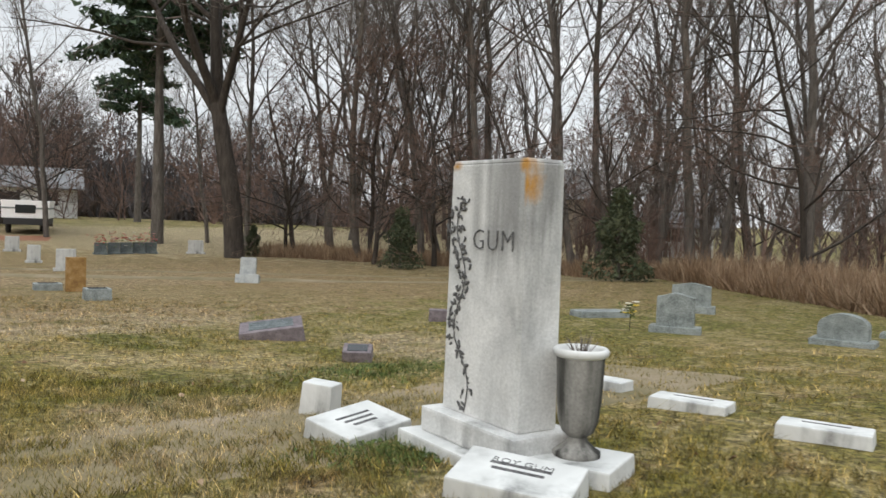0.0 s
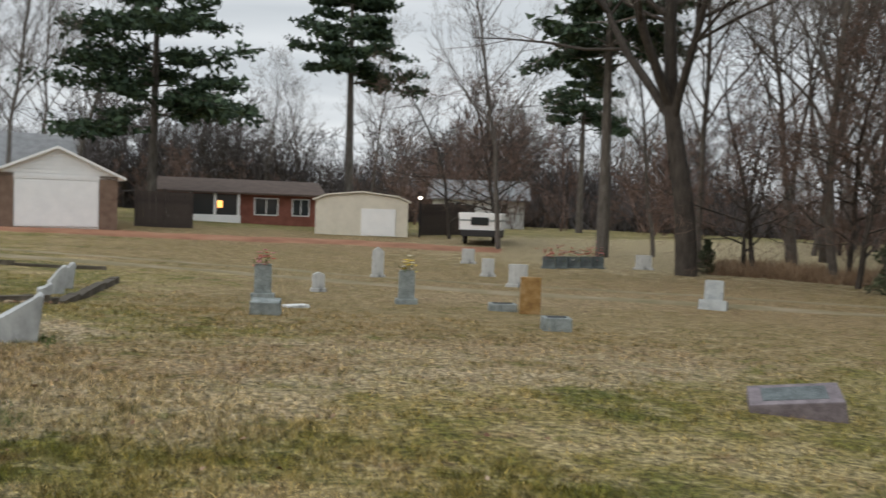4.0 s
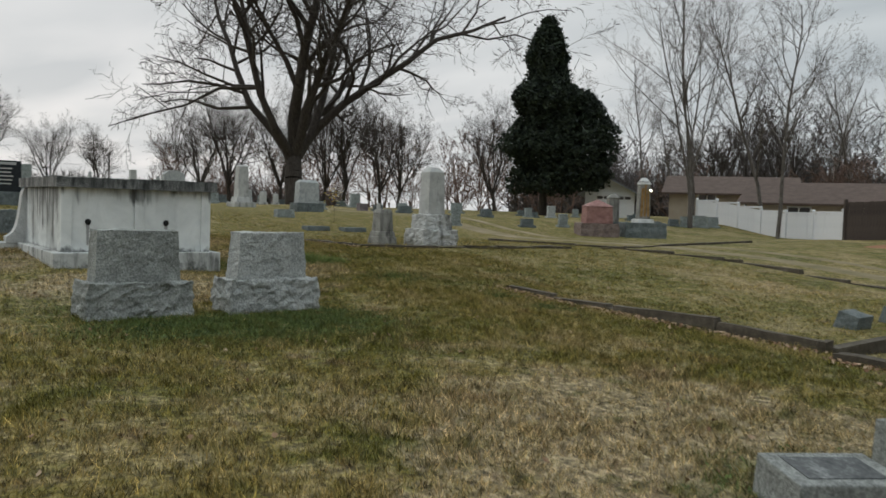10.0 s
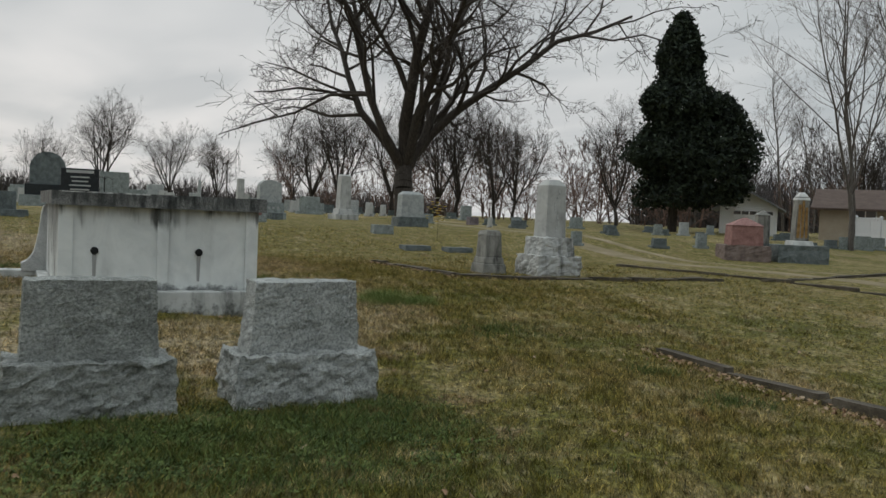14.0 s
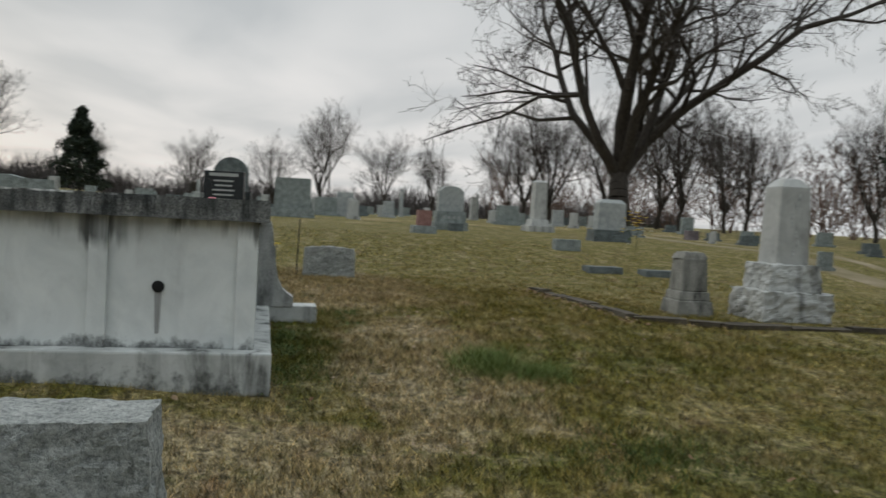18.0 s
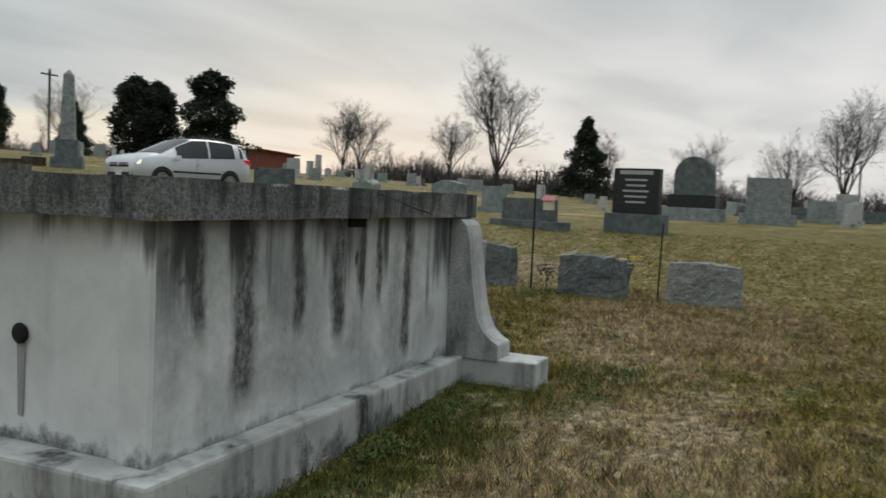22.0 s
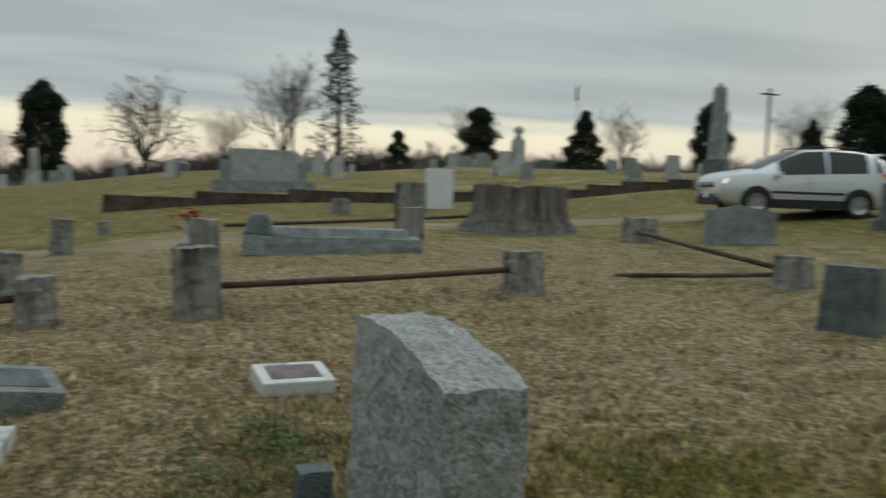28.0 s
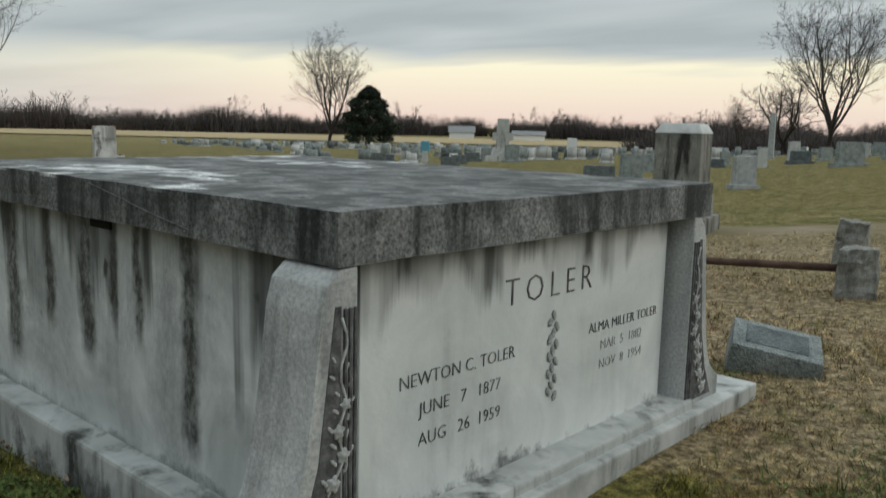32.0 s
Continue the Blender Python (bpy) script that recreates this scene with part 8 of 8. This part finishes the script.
part("plinth", box(0.95, 0.95, 0.75, 0.92, 0.92, 0.02, 0.45), M_GRANITE_D, t)
part("shaft", box(0.62, 0.62, 2.75, 0.66, 0.66, 0.01, 1.2), M_GRANITE, t)
part("tip", box(0.41, 0.41, 0.24, 0.05, 0.05, 0.0, 3.95), M_GRANITE, t)
t = thing("urn_monument", "pale urn-topped pedestal monument", "monument", -19, -44, 40)
part("base", box(1.1, 1.1, 0.4, 1, 1, 0.02, -0.1), M_LIME, t)
part("shaft", box(0.7, 0.7, 1.5, 0.85, 0.85, 0.02, 0.3), M_LIME, t)
part("urn", lathe([(0.2, 1.8), (0.28, 1.9), (0.14, 2.05), (0.3, 2.3), (0.3, 2.45), (0.1, 2.6)], 16), M_LIME, t, smooth=True)
t = thing("flagpole", "tall thin flagpole with a limp flag", "flagpole", -33, -66, 0)
part("pole", tube([(0, 0, -0.2), (0, 0, 7.6)], 0.05, 6), M_ALLOY, t)
part("flag", prism([(0.05, 6.2), (0.24, 6.3), (0.2, 7.2), (0.05, 7.5)], 0.12, 0.02), M_GRANITE_D, t)
for x, y in ((-42, -52), (-8, -62), (-98, 8), (-103, 24)):
    t = thing("utility_pole", "thin wooden utility pole on the skyline", "utility pole", x, y)
    part("pole", tube([(0, 0, -0.2), (0, 0, 6.5)], 0.11, 6), M_BARK, t)
    part("crossarm", box(1.6, 0.1, 0.12, 1, 1, 0, 6.0), M_BARK, t)

# ---- grass blades, weeds and fallen leaves along the walk ----
LAWN = [((22, -16), (22.5, -11)), ((22.5, -11), (20.5, -7.5)), ((20.5, -7.5), (17, -4.3)), ((17, -4.3), (12, -0.5)), ((12, -0.5), (8, 2)), ((8, 2), (2, 2.6)), ((2, 2.6), (-2.2, 1.8)), ((-2.2, 1.8), (-3, -3))]
rng_g = np.random.default_rng(9)


def lawn_points(n, spread):
    seg = np.array([(a[0], a[1], b[0], b[1]) for a, b in LAWN])
    ln = np.hypot(seg[:, 2] - seg[:, 0], seg[:, 3] - seg[:, 1]) + spread * 0.6
    i = rng_g.choice(len(seg), n, p=ln / ln.sum())
    s = rng_g.uniform(0, 1, n)[:, None]
    p = seg[i, :2] + (seg[i, 2:] - seg[i, :2]) * s
    a, r = rng_g.uniform(0, 2 * np.pi, n), spread * np.sqrt(rng_g.uniform(0, 1, n))
    return p + np.stack([np.cos(a), np.sin(a)], 1) * r[:, None]


def np_gz(x, y):
    def s(a, b, v):
        t = np.clip((v - a) / (b - a), 0, 1)
        return t * t * (3 - 2 * t)
    z = -0.9 + 0.48 * s(30, 8, x) + 0.35 * s(9, -1, x) + 0.7 * s(-6, -14, x) * (0.25 + 0.75 * s(-14, -3, y)) + 0.3 * s(-14, -40, x)
    z = z + 0.47 * s(16, 23, x) * s(-5, -13, y) * s(40, 26, x) - 0.25 * s(1, 6, y) * s(3, 12, x)
    z = z + 0.55 * s(-3, -13, y) * s(6, -6, x) + 0.6 * s(-12, -20, x) * s(-10, -18, y)
    z = z + 1.9 * s(-10, -60, y) * s(25, 0, x)
    z = z - 0.10 * s(2.0, 1.0, np.hypot((x - 8.2) / 1.6, (y + 1.7) / 2.0))
    z = z - 0.10 * s(2.2, 1.0, np.hypot((x - 1.5) / 2.4, (y - 0.4) / 1.1))
    return z + 0.7 * s(14, 42, y) * s(-10, 10, x) - 2.4 * s(50, 240, x - y * 0.6) * s(5, -20, y)


def blades(name, label, tufts, per, spread, h, w, mat, centres=None, jitter=0.04):
    p = lawn_points(tufts, spread) if centres is None else centres
    tall = np.ones(len(p))
    if centres is None:
        # grass stands in clumps of a hand's breadth, with thin places between
        lump_n = np.array([noise.noise(Vector((x * 8, y * 8, 2.0))) + 0.6 * noise.noise(Vector((x * 3.1, y * 3.1, 7.0))) for x, y in p])
        keep = lump_n > rng_g.uniform(-0.55, 0.10, len(p))
        p, tall = p[keep], np.clip(0.85 + 0.9 * lump_n[keep], 0.5, 1.9)
    tall = np.repeat(tall, per)
    p = np.repeat(p, per, 0) + rng_g.normal(0, jitter, (len(p) * per, 2))
    inside = (p[:, 0] > -0.3) & (p[:, 0] < 3.75) & (p[:, 1] > -2.55) & (p[:, 1] < 0.05)
    p, tall = p[~inside], tall[~inside]
    n = len(p)
    z = np_gz(p[:, 0], p[:, 1]) + 0.012
    a = rng_g.uniform(0, np.pi, n)
    ww = w * rng_g.uniform(0.5, 1.3, n)
    hh = h * tall * rng_g.uniform(0.35, 1.25, n)
    lean = rng_g.normal(0, 0.9, (n, 2)) * hh[:, None]
    dx, dy = np.cos(a) * ww, np.sin(a) * ww
    v = np.stack([np.stack([p[:, 0] - dx, p[:, 1] - dy, z - 0.02], 1), np.stack([p[:, 0] + dx, p[:, 1] + dy, z - 0.02], 1), np.stack([p[:, 0] + lean[:, 0], p[:, 1] + lean[:, 1], z + hh], 1)], 1).reshape(-1, 3)
    return tagged(new(name, from_arrays(v, np.arange(3 * n).reshape(-1, 3), mat)), label, "grass", kind="stuff")


blades("grass", "short dormant lawn grass, straw and olive", 165000, 6, 4.6, 0.046, 0.0034, M_BLADE)
blades("grass", "short dormant lawn grass farther off", 120000, 5, 12.0, 0.045, 0.005, M_BLADE)
weed = []
for x, y, r, n in ((9.0, -2.4, 0.9, 700), (9.0, -0.8, 0.9, 700), (9.8, -1.5, 1.2, 400), (8.6, -0.2, 0.5, 90), (20.3, -4.6, 0.45, 90), (19.9, -0.9, 0.35, 60), (16.1, -1.1, 0.5, 80), (9.4, 3.1, 0.35, 90), (8.0, 3.3, 0.25, 60), (1.6, 0.35, 0.5, 60), (3.0, 0.3, 0.5, 60), (-0.6, 1.05, 0.35, 60), (-1.6, -3.1, 0.7, 120), (-1.2, -2.2, 0.5, 80), (24.9, -11.05, 0.35, 70), (27.6, -7.6, 0.8, 120), (-5.4, -1.0, 0.5, 70), (1.2, -3.6, 0.5, 60), (5.6, 2.6, 0.5, 160)):
    weed.append(np.stack([x + rng_g.normal(0, r * 0.55, n), y + rng_g.normal(0, r * 0.55, n)], 1))
blades("weeds", "low green weeds and clover in tufts", 0, 7, 0, 0.06, 0.006, M_GREEN, np.concatenate(weed), 0.05)


def clover(label, spots):
    """Low broad-leaved mats: small rounded leaflets held flat in threes above the grass."""
    p = np.concatenate([np.stack([x + rng_g.normal(0, rx * 0.5, n), y + rng_g.normal(0, ry * 0.5, n)], 1) for x, y, rx, ry, n in spots])
    p = p[[noise.noise(Vector((x * 2.3, y * 2.3, 4.0))) + 0.5 * noise.noise(Vector((x * 7, y * 7, 1.0))) > rng_g.uniform(-0.25, 0.45) for x, y in p]]
    n = len(p)
    z = np_gz(p[:, 0], p[:, 1]) + rng_g.uniform(0.005, 0.04, n)
    a0, vs = rng_g.uniform(0, 6.28, n), []
    for k in range(3):
        a = a0 + k * 2.09
        d, e = np.stack([np.cos(a), np.sin(a), rng_g.normal(0, 0.35, n)], 1), np.stack([-np.sin(a), np.cos(a), rng_g.normal(0, 0.35, n)], 1)
        c = np.stack([p[:, 0], p[:, 1], z], 1)
        r = rng_g.uniform(0.008, 0.017, n)[:, None]
        vs.append(np.stack([c, c + d * r + e * r * 0.7, c + d * r * 1.9, c + d * r - e * r * 0.7], 1))
    v = np.concatenate(vs).reshape(-1, 3)
    return tagged(new("clover", from_arrays(v, np.arange(len(v)).reshape(-1, 4), M_GREEN)), label, "weeds", kind="stuff")


clover("dark green clover mats round the gravestones", ((9.3, -2.4, 1.1, 1.3, 5200), (9.3, -0.8, 1.0, 1.0, 4200), (8.5, -0.1, 0.4, 0.4, 500), (7.0, -2.9, 0.5, 0.8, 700), (19.95, -4.65, 0.5, 0.5, 1300), (19.8, -0.9, 0.35, 0.4, 500), (16.2, -1.1, 0.45, 0.7, 1300), (1.9, 0.25, 1.7, 0.16, 1500), (0.2, 1.0, 0.5, 0.25, 400), (-1.7, -3.0, 0.9, 0.6, 1800), (-1.2, -2.1, 0.5, 0.4, 600), (24.95, -11.0, 0.5, 0.4, 900), (27.5, -7.4, 1.2, 0.4, 1000), (-5.5, -0.9, 0.5, 1.2, 900), (16.8, -0.85, 0.25, 0.35, 1200), (16.75, -1.85, 0.2, 0.25, 500), (0.3, -3.6, 0.5, 0.4, 500)))
edge_spots = ((16.74, -0.80, 0.07, 0.15, 130), (16.70, -1.84, 0.06, 0.12, 50), (16.80, -0.25, 0.05, 0.18, 40))
blades("weeds", "taller dark green weeds against two low blocks", 0, 7, 0, 0.085, 0.008, M_GREEN, np.concatenate([np.stack([rng_g.normal(x, rx, n), rng_g.normal(y, ry, n)], 1) for x, y, rx, ry, n in edge_spots]), 0.05)
blades("tall_grass", "tuft of bright green uncut grass", 0, 9, 0, 0.15, 0.0035, M_FRESH, np.stack([rng_g.normal(2.85, 0.26, 300), rng_g.normal(2.2, 0.17, 300)], 1), 0.03)
blades("tall_grass", "tuft of bright green uncut grass", 0, 9, 0, 0.10, 0.0035, M_FRESH, np.stack([rng_g.normal(3.3, 0.16, 160), rng_g.normal(2.62, 0.12, 160)], 1), 0.03)
litter = [np.stack([x0 + (x1 - x0) * (q := rng_g.uniform(0, 1, n)) + rng_g.normal(0, 0.12, n), y0 + (y1 - y0) * q - np.abs(rng_g.normal(0.05, 0.22, n))], 1) for x0, y0, x1, y1, n in ((6.9, 4.2, 13.2, 4.0, 420), (13.6, 3.4, 19.2, 3.7, 420), (-4.2, 4.9, 0.4, 5.1, 150), (0.2, 0.1, 3.7, 0.1, 60))]
lp = np.concatenate([lawn_points(520, 6.0)] + litter)
lv, lf = [], []
for k, (x, y) in enumerate(lp):
    a, s = rng_g.uniform(0, 6.28), rng_g.uniform(0.012, 0.038)
    z = gz(x, y) + 0.03
    b = len(lv)
    for j in range(5):
        an = a + j * 2 * math.pi / 5
        lv.append((x + math.cos(an) * s * (1.0 if j % 2 else 0.65), y + math.sin(an) * s * 0.8, z + rng_g.uniform(-0.01, 0.03)))
    lf.append([b, b + 1, b + 2, b + 3, b + 4])
tagged(new("fallen_leaves", from_arrays(lv, lf, M_LEAF)), "scattered dry brown fallen leaves", "leaves", kind="stuff")
